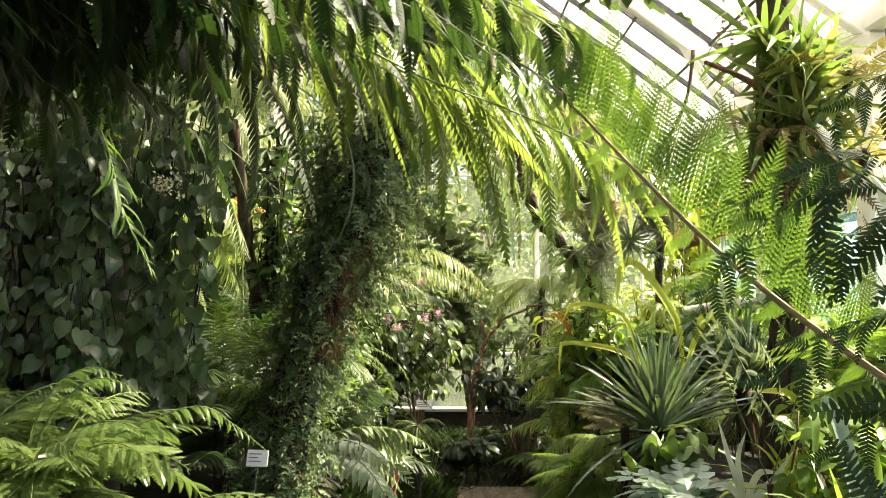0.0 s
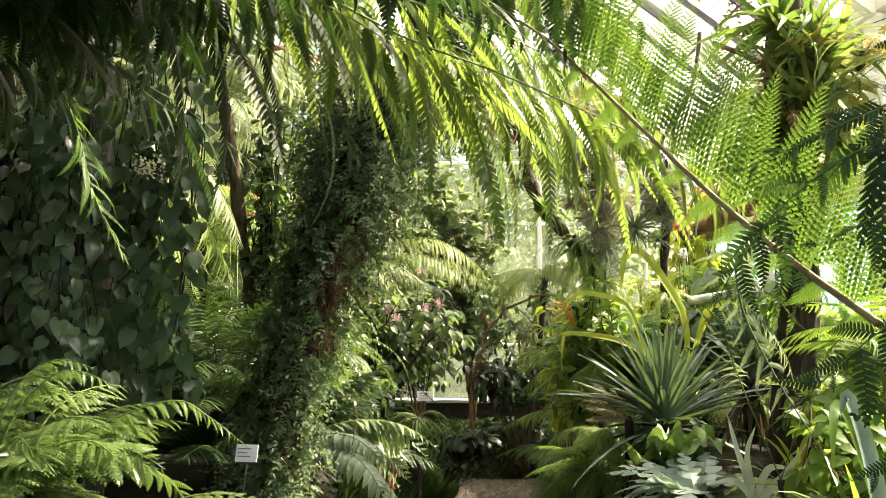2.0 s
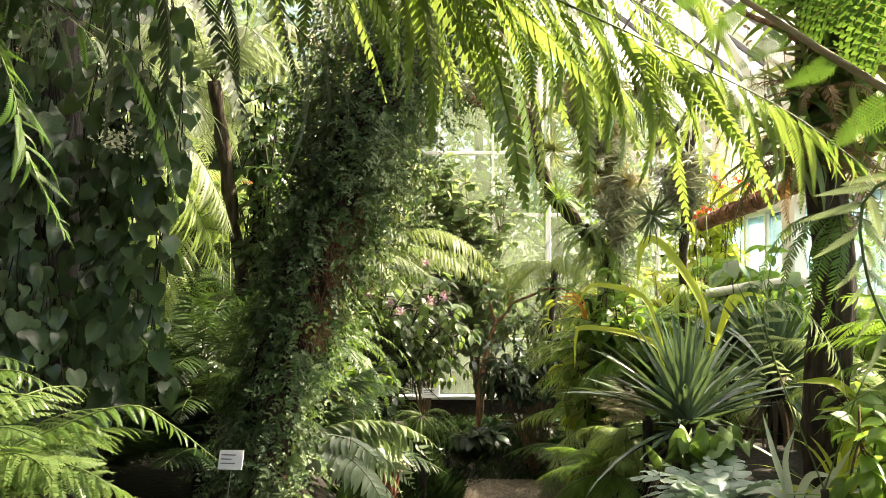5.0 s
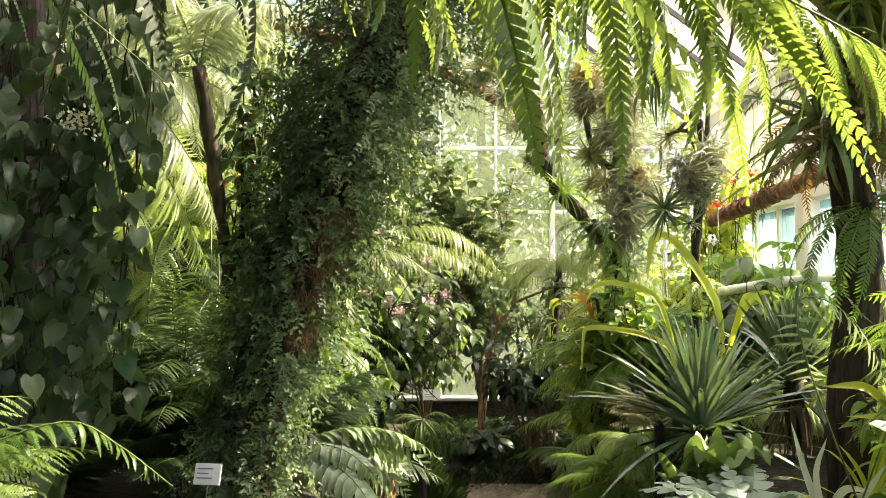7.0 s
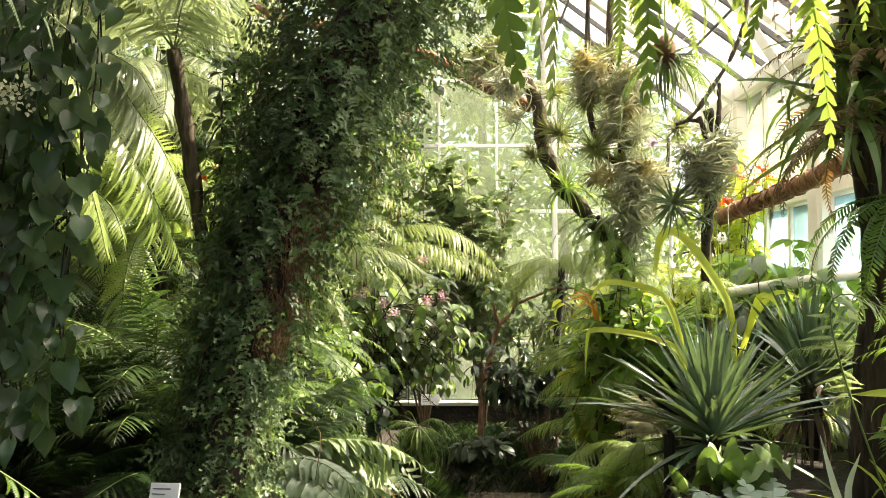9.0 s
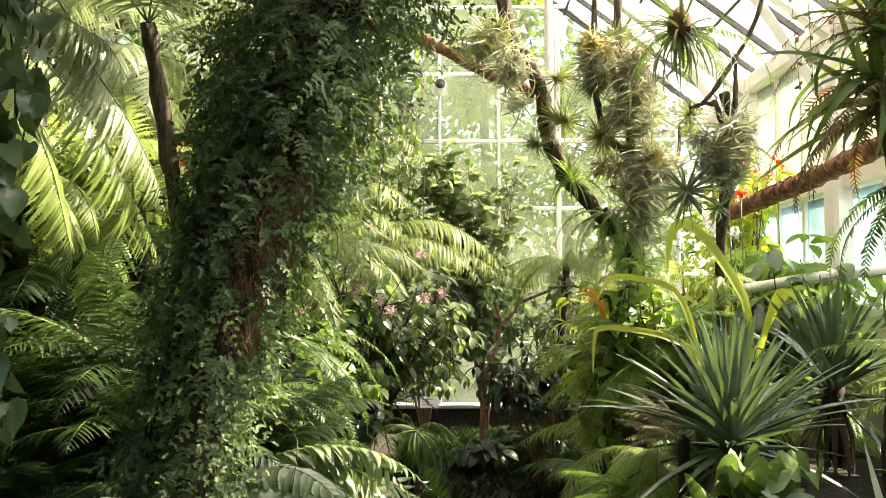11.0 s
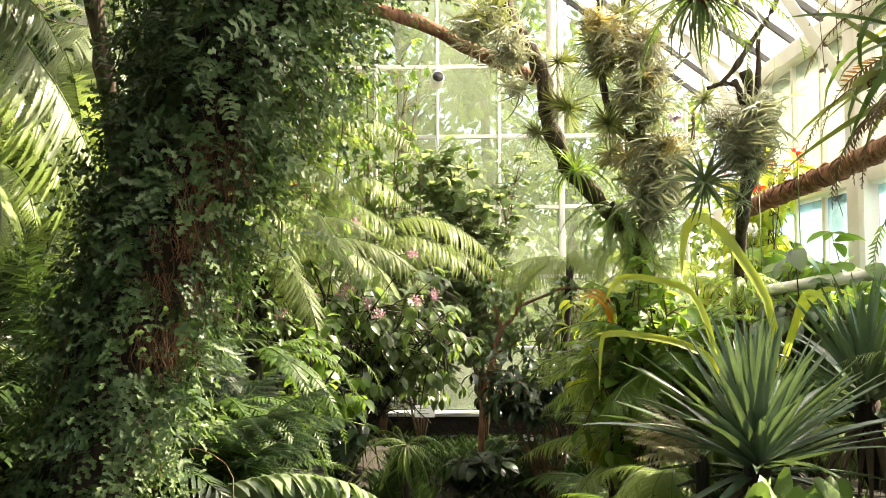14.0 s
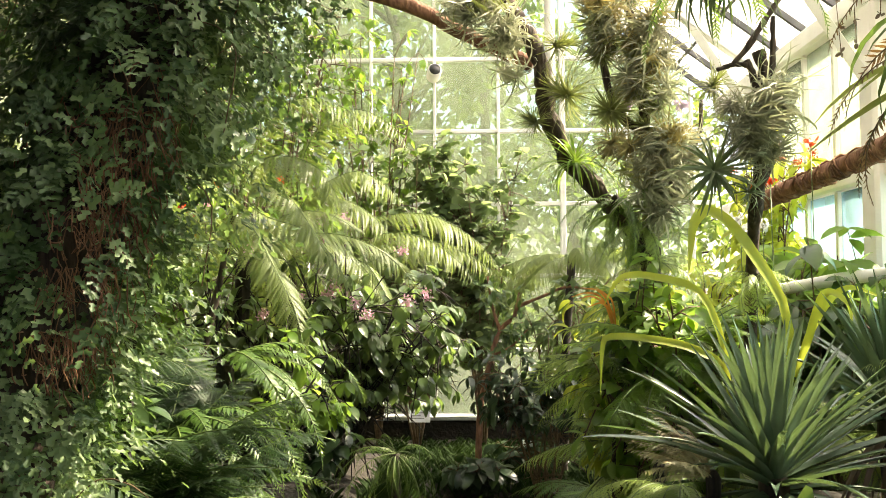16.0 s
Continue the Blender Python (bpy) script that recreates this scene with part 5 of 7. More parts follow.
strap_plant("tall plant with folded yellow-green strap leaves glowing in the sun", (1.6, 5.75, 1.25), [
    ([(1.57, 5.7, 1.62), (1.43, 5.7, 1.88), (1.33, 5.69, 2.01), (1.24, 5.68, 2.06), (1.18, 5.67, 2.01), (1.16, 5.66, 1.9), (1.15, 5.65, 1.78)], 0.062),
    ([(1.7, 5.75, 1.55), (1.82, 5.7, 1.72), (1.98, 5.65, 1.68)], 0.035),
    ([(1.66, 5.7, 1.5), (1.72, 5.66, 1.7), (1.8, 5.62, 1.66), (1.81, 5.6, 1.56)], 0.04),
], L_STRAP, 3)
strap_plant("smaller plant with yellow-green arching straps", (1.3, 5.6, 1.2), [
    ([(1.24, 5.5, 1.5), (1.15, 5.5, 1.71), (0.98, 5.5, 1.77), (0.87, 5.5, 1.78), (0.81, 5.49, 1.75), (0.76, 5.48, 1.66)], 0.036),
    ([(1.24, 5.5, 1.4), (1.14, 5.5, 1.47), (1.0, 5.5, 1.51), (0.79, 5.5, 1.53), (0.75, 5.49, 1.47), (0.74, 5.48, 1.28)], 0.036),
], L_STRAP, 9)
strap_plant("pale plant with small white-edged leaves by the walk", (1.2, 3.45, 0.85), [
    ([(1.17, 3.42, 1.05), (1.12, 3.4, 1.2), (1.08, 3.38, 1.34)], 0.03),
    ([(1.18, 3.42, 1.05), (1.16, 3.4, 1.18), (1.19, 3.38, 1.29)], 0.03),
    ([(1.2, 3.42, 1.0), (1.24, 3.4, 1.12), (1.32, 3.36, 1.13)], 0.035),
    ([(1.18, 3.42, 1.0), (1.1, 3.38, 1.08), (1.0, 3.36, 1.07)], 0.03),
    ([(1.22, 3.42, 1.0), (1.3, 3.4, 1.1), (1.38, 3.38, 1.22)], 0.035),
], L_VARIEGATED, 10, name="pale_leaf_plant")
strap_plant("broad upright grey-white blade plant by the walk", (1.12, 2.25, 0.8), [
    ([(1.09, 2.22, 1.1), (1.03, 2.2, 1.4), (0.98, 2.19, 1.54), (0.96, 2.18, 1.5)], 0.055),
    ([(1.14, 2.22, 1.1), (1.12, 2.2, 1.3), (1.16, 2.19, 1.42)], 0.05),
], L_BLUE, 11, name="blade_plant")
strap_plant("plant with orange and dark green blades below the dead tree", (0.95, 6.3, 1.45), [
    ([(0.86, 6.1, 1.66), (0.78, 6.05, 1.71), (0.69, 6.02, 1.69)], 0.012),
    ([(0.88, 6.1, 1.62), (0.8, 6.05, 1.69), (0.72, 6.02, 1.68)], 0.012),
    ([(0.88, 6.1, 1.65), (0.82, 6.05, 1.72), (0.74, 6.02, 1.73)], 0.012),
    ([(0.9, 6.1, 1.6), (0.84, 6.05, 1.66), (0.76, 6.02, 1.64)], 0.012),
    ([(0.9, 6.1, 1.65), (0.86, 6.05, 1.7), (0.8, 6.02, 1.74)], 0.012),
], L_ORANGE, 7, name="orange_blade_plant")
strap_plant("dark-bladed plant below the dead tree", (0.98, 6.32, 1.4), [
    ([(0.9, 6.22, 1.5), (0.82, 6.15, 1.56), (0.72, 6.12, 1.5)], 0.03),
    ([(1.0, 6.22, 1.6), (1.02, 6.18, 1.72), (1.1, 6.15, 1.74)], 0.03),
    ([(0.96, 6.22, 1.6), (0.93, 6.18, 1.68), (0.86, 6.15, 1.64)], 0.03),
    ([(1.05, 6.22, 1.5), (1.14, 6.18, 1.56), (1.22, 6.15, 1.5)], 0.03),
], L_DARKSHRUB, 8, name="dark_blade_plant")
strap_plant("clump of green strap leaves at the bed's edge", (1.3, 2.6, 0.75), [
    ([(1.22, 2.5, 1.1), (1.1, 2.4, 1.4), (1.0, 2.3, 1.5), (0.97, 2.25, 1.35)], 0.05),
    ([(1.25, 2.5, 1.1), (1.2, 2.4, 1.36), (1.1, 2.35, 1.42)], 0.04),
    ([(1.35, 2.6, 1.1), (1.45, 2.5, 1.4), (1.6, 2.45, 1.45)], 0.045),
    ([(1.2, 2.6, 1.0), (1.0, 2.5, 1.2), (0.8, 2.45, 1.22)], 0.035),
], L_BRIGHT, 5)
strap_plant("yellowish strap-leaf clump beside the dark trunk", (1.75, 4.0, 0.8), [
    ([(1.68, 3.9, 1.2), (1.55, 3.85, 1.38), (1.36, 3.8, 1.4)], 0.05),
    ([(1.72, 3.9, 1.15), (1.62, 3.8, 1.28), (1.42, 3.75, 1.3)], 0.04),
    ([(1.8, 3.9, 1.2), (1.85, 3.85, 1.45), (1.7, 3.8, 1.5)], 0.04),
    ([(1.85, 3.95, 1.1), (2.0, 3.9, 1.3), (2.15, 3.9, 1.25)], 0.04),
], L_STRAP, 6)

# ---- dark trunk with epiphytes ----
def tuft(count, length, width, seed, spread=(0, 85), droop=60, n=5, curl=0.0):
    """A tuft of thin curved leaves about +z."""
    rnd = random.Random(seed)
    g = Geo()
    for i in range(count):
        a = rnd.uniform(*spread)
        b = blade(length * rnd.uniform(0.6, 1.15), width * rnd.uniform(0.7, 1.2), n, SWORD, rnd.uniform(0, 15), droop * rnd.uniform(0.3, 1.6), 0.3, rnd.uniform(-30, 30))
        g.add(*b, pose(0, 0, 0, 0, 0, i * 137.5) @ pose(0, 0, 0, 90 - a, 0, 0))
    return g


def air_plant(label, at, mesh, m, name="air_plant", group="air plants on the branches"):
    ob = new(name, mesh)
    ob.matrix_basis = Matrix.Translation(at) @ m
    return tagged(ob, label, "air plant", group)


def leafy(name, label, category, count, length, width, seed, mat, spread, droop, group, n=7):
    """A rosette thing whose leaves are parts."""
    rnd = random.Random(seed)
    ob = thing(name, label, category, Matrix.Identity(4), group)
    for i in range(count):
        a = rnd.uniform(*spread)
        b = blade(length * rnd.uniform(0.6, 1.15), width * rnd.uniform(0.7, 1.2), n, SWORD, rnd.uniform(0, 15), droop * rnd.uniform(0.3, 1.6), 0.3, rnd.uniform(-30, 30))
        part("leaf", Geo().add(*b), mat, ob, m=pose(0, 0, 0, 0, 0, i * 137.5) @ pose(0, 0, 0, 90 - a, 0, 0))
    return ob


T_GREY = [tuft(60, 0.24, 0.0105, 200 + i, (0, 130), 190, 7).mesh("air_plant", L_GREY) for i in range(3)]
T_WARM = [tuft(60, 0.21, 0.0105, 240 + i, (0, 130), 160, 6).mesh("air_plant", L_WARM) for i in range(2)]
T_STAR = [tuft(44, 0.2, 0.017, 270, (20, 115), 70, 7).mesh("air_plant", L_STARLEAF)]
T_CURL = [tuft(34, 0.34, 0.017, 210 + i, (10, 130), 210, 8).mesh("air_plant", L_CURL) for i in range(2)]
T_LEAF = [tuft(40, 0.3, 0.02, 260 + i, (10, 120), 170, 7).mesh("air_plant", L_OLIVE) for i in range(2)]
T_OLIVE = [tuft(170, 0.16, 0.009, 220 + i, (0, 125), 45).mesh("air_plant", L_OLIVE) for i in range(2)]


def trunk_right():
    rnd = random.Random(23)
    o = Vector((1.74, 4.42, 0.6))
    ob = thing("dark_tree", "dark rough-barked tree standing in the bed", "tree", Matrix.Translation(o))
    line = smooth_line([(0, 0, -0.1), (0.0, 0, 0.6), (0.06, 0, 1.2), (0.02, 0.05, 2.0), (0.06, 0.1, 3.2), (0.1, 0.15, 4.2)], 24)
    smooth_axis = smooth_line(line, 60)
    verts, faces = tube(smooth_line(line, 60), [0.092 - 0.016 * i / 60 for i in range(61)], 40)
    for k, v in enumerate(verts):
        ring, a = divmod(k, 40)
        c = smooth_axis[ring]
        f = 1 + 0.13 * math.sin(a * 0.157 * 7 + 1.5 * math.sin(ring * 0.35)) + 0.16 * noise.noise((a * 0.35, ring * 0.5, 0)) + 0.1 * noise.noise((a * 0.9, ring * 0.8, 3))
        verts[k] = tuple(c + (Vector(v) - c) * f)
    part("trunk", Geo().add(verts, faces), M_BARK, ob)
    part("branch", Geo().add(*tube(smooth_line([(0.03, 0.0, 2.25), (-0.2, -0.1, 2.35), (-0.42, -0.2, 2.4)], 8), [0.022 - 0.0015 * i for i in range(9)], 8, 0.3, rnd)), M_REDBARK, ob)
    made = [leafy("bromeliad", "arching olive-green bromeliad growing on the dark tree", "bromeliad", 18, 0.5, 0.042, 240, L_OLIVE, (20, 110), 80, "bromeliads on the tree"),
            leafy("bromeliad", "dark green bromeliad growing on the dark tree", "bromeliad", 18, 0.5, 0.045, 241, L_FERN, (30, 125), 90, "bromeliads on the tree"),
            leafy("bromeliad", "green bromeliad growing on the dark tree", "bromeliad", 20, 0.42, 0.04, 242, L_FERN, (20, 115), 80, "bromeliads on the tree")]
    for i in range(15):
        m = Matrix.Translation(o + Vector((rnd.uniform(-0.25, 0.25), rnd.uniform(-0.2, -0.08), rnd.uniform(1.7, 2.7)))) @ pose(0, 0, 0, rnd.uniform(10, 60), rnd.uniform(-40, 40), rnd.uniform(0, 360))
        if i < 3:
            made[i].matrix_basis = m
        else:
            copy_thing(made[i % 3], m)
    fern("yellowing fern high on the dark tree", o + Vector((0.34, -0.12, 2.35)), F_GOLD, 12, (-10, 60), (0.7, 0.95), 26, group="ferns on the tree")
    fern("yellowing fern on the dark tree's crown", o + Vector((0.42, -0.1, 1.95)), F_GOLD, 9, (0, 60), (0.55, 0.75), 27, group="ferns on the tree")
    fern("dry brown sword fern on the dark tree", o + Vector((-0.08, -0.14, 1.75)), F_BROWN, 18, (-10, 60), (0.9, 1.3), 24, group="ferns on the tree")
    fern("dark hanging sword fern on the dark tree", o + Vector((0.02, -0.15, 1.5)), F_SWORD, 14, (-40, 30), (0.8, 1.1), 25, group="ferns on the tree")
    fern("dry brown sword fern hanging on the dark tree", o + Vector((-0.04, -0.14, 2.05)), F_BROWN, 16, (-30, 40), (0.8, 1.1), 324, group="ferns on the tree")
    sp = Geo()
    for i in range(60):
        c = Vector((rnd.gauss(0, 0.012), rnd.gauss(0, 0.012), -0.18 * rnd.random()))
        sp.add(*blade(0.02, 0.012, 3, OVAL), frame_of(c, rand_dir(rnd), rand_dir(rnd)))
    spike = thing("flower_spike", "hanging pink flower spike on the dark tree", "flower", Matrix.Translation(o + Vector((0.06, -0.2, 1.6))))
    part("petals", sp, L_PINK, spike)
    part("stalk", Geo().add(*tube([(0, 0.08, 0.03), (0, 0.02, 0.02), (0, 0, -0.05), (0, 0, -0.18)], [0.003] * 4, 4)), M_GREENSTALK, spike)


trunk_right()


# ---- dead tree hung with air plants ----
def air_tree():
    rnd = random.Random(31)
    o = Vector((1.2, 6.6, 0.5))
    ob = thing("dead_tree", "bare crooked dark tree whose limbs carry air plants", "tree", Matrix.Translation(o))
    limbs = [
        [(1.2, 6.6, 0.4), (1.18, 6.55, 1.2), (1.15, 6.42, 1.86), (1.1, 6.4, 1.98), (0.89, 6.4, 2.23), (0.75, 6.4, 2.38), (0.68, 6.4, 2.52), (0.62, 6.4, 2.66), (0.61, 6.4, 2.8), (0.58, 6.4, 2.95), (0.49, 6.4, 3.14), (0.4, 6.4, 3.3), (0.34, 6.4, 3.7)],
        [(1.12, 6.4, 1.98), (1.14, 6.3, 2.2), (1.1, 6.24, 2.5), (1.08, 6.22, 2.85), (1.02, 6.2, 3.2), (1.04, 6.2, 3.8)],
        [(1.1, 6.24, 2.5), (0.96, 6.22, 2.62), (0.89, 6.2, 2.85), (0.88, 6.2, 3.2), (0.9, 6.2, 3.8)],
        [(1.13, 6.35, 2.1), (1.27, 6.32, 2.3), (1.39, 6.34, 2.5), (1.41, 6.35, 2.7)],
    ]
    radii = [(0.055, 0.04), (0.034, 0.02), (0.022, 0.016), (0.014, 0.009)]
    for pts, (a, b) in zip(limbs, radii):
        ln = smooth_line([Vector(p) - o for p in pts], len(pts) * 4)
        part("limb", Geo().add(*tube(ln, [(a + (b - a) * i / (len(ln) - 1)) * rnd.uniform(0.85, 1.15) for i in range(len(ln))], 9, 0.35, rnd)), M_DARKLIMB, ob)

    def put(p, kind, s, lab, face=None):
        turn = face if face is not None else (rnd.uniform(30, 110), rnd.uniform(-60, 60), rnd.uniform(0, 360))
        air_plant(lab, p, kind[rnd.randrange(len(kind))], pose(0, 0, 0, *turn) @ Matrix.Scale(s, 4))

    grey, olive, curl = "silvery grey air plant on a dead limb", "olive-green tufted air plant on a dead limb", "grey air plant with long curling leaves"
    straw, strap = "straw-coloured air plant on a dead limb", "olive strap-leaved air plant on a dead limb"
    for x, z, s in ((0.66, 2.98, 1.05), (0.73, 2.72, 1.35), (0.56, 2.58, 0.8), (1.41, 2.72, 0.85), (0.92, 2.6, 0.95), (0.93, 2.95, 0.85), (0.83, 3.06, 0.9), (1.07, 2.72, 0.8), (1.16, 2.62, 0.8), (0.86, 2.9, 0.8), (1.02, 2.86, 0.85), (1.1, 2.52, 0.8), (1.0, 3.2, 0.9), (1.16, 2.24, 0.8)):
        put(Vector((x, 6.3 if x < 0.8 else 6.16, z)), T_OLIVE, s, olive, (75 + rnd.uniform(-20, 20), rnd.uniform(-25, 25), rnd.uniform(0, 360)))
    for x, z in ((0.87, 3.02), (0.88, 2.93), (0.86, 3.14), (0.9, 3.1), (1.06, 3.06), (1.12, 2.98), (1.03, 2.98), (1.1, 2.86), (1.16, 2.9), (1.08, 2.7), (1.02, 2.74), (1.12, 2.44), (1.15, 2.36), (1.2, 2.42), (1.1, 2.32), (1.16, 2.2), (1.22, 2.26), (1.14, 2.12), (0.97, 2.44)):
        for _ in range(2):
            put(Vector((x + rnd.gauss(0, 0.03), 6.16 + rnd.gauss(0, 0.05), z + rnd.gauss(0, 0.03))), (T_GREY, T_WARM, T_GREY)[rnd.randrange(3)], rnd.uniform(0.65, 1.0), grey)
    for x, z in ((0.36, 3.19), (0.42, 3.02), (0.41, 2.84), (0.28, 3.2), (1.12, 2.42), (1.2, 2.34), (1.14, 2.26), (1.25, 2.45), (0.9, 3.1), (1.08, 2.92), (1.12, 2.7), (0.45, 3.12), (0.34, 3.05), (0.2, 3.16), (1.28, 2.36), (1.2, 2.16), (1.06, 2.2)):
        for _ in range(2):
            put(Vector((x + rnd.gauss(0, 0.03), 6.3 if x < 0.6 else 6.12, z + rnd.gauss(0, 0.03))), T_CURL, rnd.uniform(0.55, 0.85), curl)
    for x, z in ((0.33, 3.26), (0.22, 3.22), (1.06, 3.2), (1.13, 2.12), (1.0, 2.32)):
        put(Vector((x, 6.26, z)), T_LEAF, rnd.uniform(0.55, 0.8), strap)

    # an upright dead branch before it, with a broken top and a side branch
    o2 = Vector((1.62, 6.35, 0.7))
    stake = thing("dead_branch", "upright broken dead branch wrapped in grey air plants", "branch", Matrix.Translation(o2))
    arms = [([(1.62, 6.35, 0.6), (1.58, 6.2, 1.3), (1.46, 5.75, 1.95), (1.41, 5.48, 2.2), (1.42, 5.4, 2.45), (1.41, 5.4, 2.58), (1.38, 5.4, 2.68)], 0.036, 0.024),
            ([(1.42, 5.4, 2.5), (1.435, 5.39, 2.66), (1.44, 5.39, 2.82)], 0.016, 0.009),
            ([(1.38, 5.4, 2.5), (1.35, 5.38, 2.58), (1.33, 5.38, 2.64)], 0.016, 0.012),
            ([(1.33, 5.38, 2.62), (1.27, 5.38, 2.62), (1.21, 5.38, 2.6)], 0.012, 0.009),
            ([(1.27, 5.38, 2.62), (1.33, 5.36, 2.69), (1.4, 5.35, 2.8), (1.49, 5.35, 2.94), (1.56, 5.35, 3.12), (1.6, 5.35, 3.4)], 0.012, 0.013)]
    for pts, a, b in arms:
        ln = smooth_line([Vector(p) - o2 for p in pts], len(pts) * 4)
        part("limb", Geo().add(*tube(ln, [(a + (b - a) * i / (len(ln) - 1)) * rnd.uniform(0.82, 1.18) for i in range(len(ln))], 8, 0.35, rnd)), M_DARKLIMB, stake)
    for x, z, k in ((1.3, 2.4, 0), (1.31, 2.3, 0), (1.25, 2.44, 0), (1.37, 2.46, 1), (1.34, 2.36, 0), (1.38, 2.26, 0), (1.26, 2.34, 0), (1.4, 2.38, 1), (1.39, 2.5, 1), (1.43, 2.42, 1), (1.33, 2.25, 0), (1.37, 2.33, 0), (1.28, 2.28, 0)):
        for _ in range(2):
            put(Vector((x + rnd.gauss(0, 0.02), 5.33 + rnd.gauss(0, 0.03), z)), (T_GREY, T_CURL)[k], rnd.uniform(0.5, 0.75), (grey, curl)[k])
    put(Vector((1.16, 5.3, 2.18)), T_STAR, 1.0, "star-shaped grey-green air plant with curved leaves", (80, 0, 0))
    put(Vector((1.3, 5.32, 2.1)), T_STAR, 0.7, "star-shaped grey-green air plant with curved leaves", (70, 20, 50))
    # a large tuft hung from the roof
    o3 = Vector((0.97, 4.6, 2.74))
    hang = thing("hanging_plant", "dark grey-green tufted plant hung on a wire from the roof", "hanging plant", Matrix.Translation(o3))
    part("wire", Geo().add(*tube([(0, 0, 0), (0, 0, 0.9), (0, 0, roof_z(o3.x) - o3.z - 0.05)], [0.003] * 3, 5)), M_METAL, hang)
    part("root_ball", Geo().add(*tube([(0, 0, -0.05), (0, 0, 0.0), (0, 0, 0.06), (0, 0, 0.1)], [0.02, 0.05, 0.045, 0.01], 10, 0.4, rnd)), M_ROOT, hang, "brown fibrous root ball")
    for i in range(90):
        b = blade(rnd.uniform(0.18, 0.36), 0.013, 7, SWORD, rnd.uniform(0, 20), rnd.uniform(30, 130), 0.3, rnd.uniform(-30, 30))
        part("leaf", Geo().add(*b), L_STARLEAF, hang, m=pose(0, 0, 0, 0, 0, i * 137.5) @ pose(0, 0, 0, rnd.uniform(-50, 60), 0, 0))
    for i in range(4):
        part("frond", F_SWORD[i], None, hang, m=pose(0, 0, 0, 0, 0, -85 + 35 * i) @ pose(0, 0, 0, 20, 0, 0) @ Matrix.Scale(0.8, 4))
    leafy("grass_tuft", "bright green grassy tuft in a fork of the dead tree", "grassy plant", 70, 0.34, 0.016, 230, L_BRIGHT, (15, 105), 75, "grassy tufts").matrix_basis = pose(0.76, 6.32, 2.37, 10, -10, 0)
    leafy("grass_tuft", "green grassy tuft on the dead tree", "grassy plant", 36, 0.24, 0.016, 231, L_BRIGHT, (5, 100), 90, "grassy tufts").matrix_basis = pose(0.98, 6.4, 2.12, 30, 20, 0)
    fern("small green fern on the dead tree", Vector((1.12, 6.3, 2.2)), F_SWORD, 12, (0, 60), (0.4, 0.6), 33)
    fern("hanging green fern on the dead tree's limb", Vector((0.96, 6.32, 2.18)), F_SWORD, 14, (-50, 40), (0.5, 0.75), 333)
    fern("hanging green fern on the dead tree's limb", Vector((1.06, 6.3, 2.05)), F_LACE, 16, (-50, 40), (0.5, 0.75), 334)
    fern("small green fern in the crook of the dead tree", Vector((1.15, 6.42, 1.95)), F_SWORD, 10, (0, 60), (0.5, 0.7), 34)
    for k, (x, z) in enumerate(((1.18, 1.85), (1.22, 1.62), (1.16, 1.4))):
        fern("green fern on the foot of the dead tree", Vector((x - 0.02, 6.42, z)), F_LIT if k % 2 else F_LACE, 16, (-20, 60), (0.55, 0.8), 35 + k, group="ferns on the dead tree")
    for x, z in ((1.05, 2.68), (1.3, 2.68)):
        fl = Geo()
        for i in range(14):
            fl.add(*blade(0.05, 0.03, 4, OVAL, 10, 40), frame_of(Vector((0, 0, 0)), rand_dir(rnd), rand_dir(rnd)))
        f = new("lilac_flower", fl.mesh("lilac_flower", L_LILAC))
        f.location = (x, 6.34, z)
        tagged(f, "pale lilac flower among the air plants", "flower", "lilac flowers")


air_tree()
fern("green fern on the upright dead branch", Vector((1.5, 5.86, 1.78)), F_LACE, 16, (-40, 40), (0.4, 0.55), 238, group="ferns on the dead tree")

# ---- logs, pipes and pole ----
def log(label, pts, r, mat, name="log", seed=1, wrap=0):
    rnd = random.Random(seed)
    o = Vector(pts[0])
    ob = thing(name, label, name, Matrix.Translation(o))
    ln = smooth_line([Vector(p) - o for p in pts], 16)
    part("body", Geo().add(*tube(ln, [r * (1 + rnd.uniform(-0.08, 0.08)) for _ in ln], 12, 0.15 if mat != M_WHITE else 0.0, rnd)), mat, ob)
    if wrap:
        for i in range(wrap):
            k = rnd.randrange(3, 15)
            c, d = ln[k], (ln[k + 1] - ln[k]).normalized()
            x = d.orthogonal().normalized()
            y = d.cross(x)
            tilt = d * rnd.uniform(-0.05, 0.05)
            pp = [c + (x * math.cos(a) + y * math.sin(a)) * (r * rnd.uniform(1.02, 1.18)) + tilt * math.cos(a) for a in [j * 0.7 for j in range(10)]]
            part("root_fibre", Geo().add(*tube(pp, [0.007] * 10, 5)), M_ROOT, ob, "brown root fibre")
    return ob


log("reddish-brown log hung under the roof", [(-1.4, 6.9, 3.75), (-0.2, 6.55, 3.32), (0.2, 6.55, 3.12), (0.56, 6.52, 2.94)], 0.04, M_REDBARK, seed=2)
log("slanting pipe wound with brown root fibre", [(2.15, 7.75, 2.3), (2.3, 7.5, 2.38), (2.4, 7.0, 2.44), (2.54, 6.4, 2.54), (2.83, 5.66, 2.74)], 0.062, M_REDBARK, "pipe", 3, 40)
log("white water pipe above the bed", [(1.95, 6.9, 1.72), (2.3, 6.6, 1.79), (2.87, 6.3, 1.86)], 0.035, M_WHITE, "water_pipe", 4)
log("white steel pole under the roof", [(0.7, 7.0, 2.9), (0.7, 7.0, 4.0), (0.7, 7.0, 5.35)], 0.03, M_WHITE, "pole", 5)


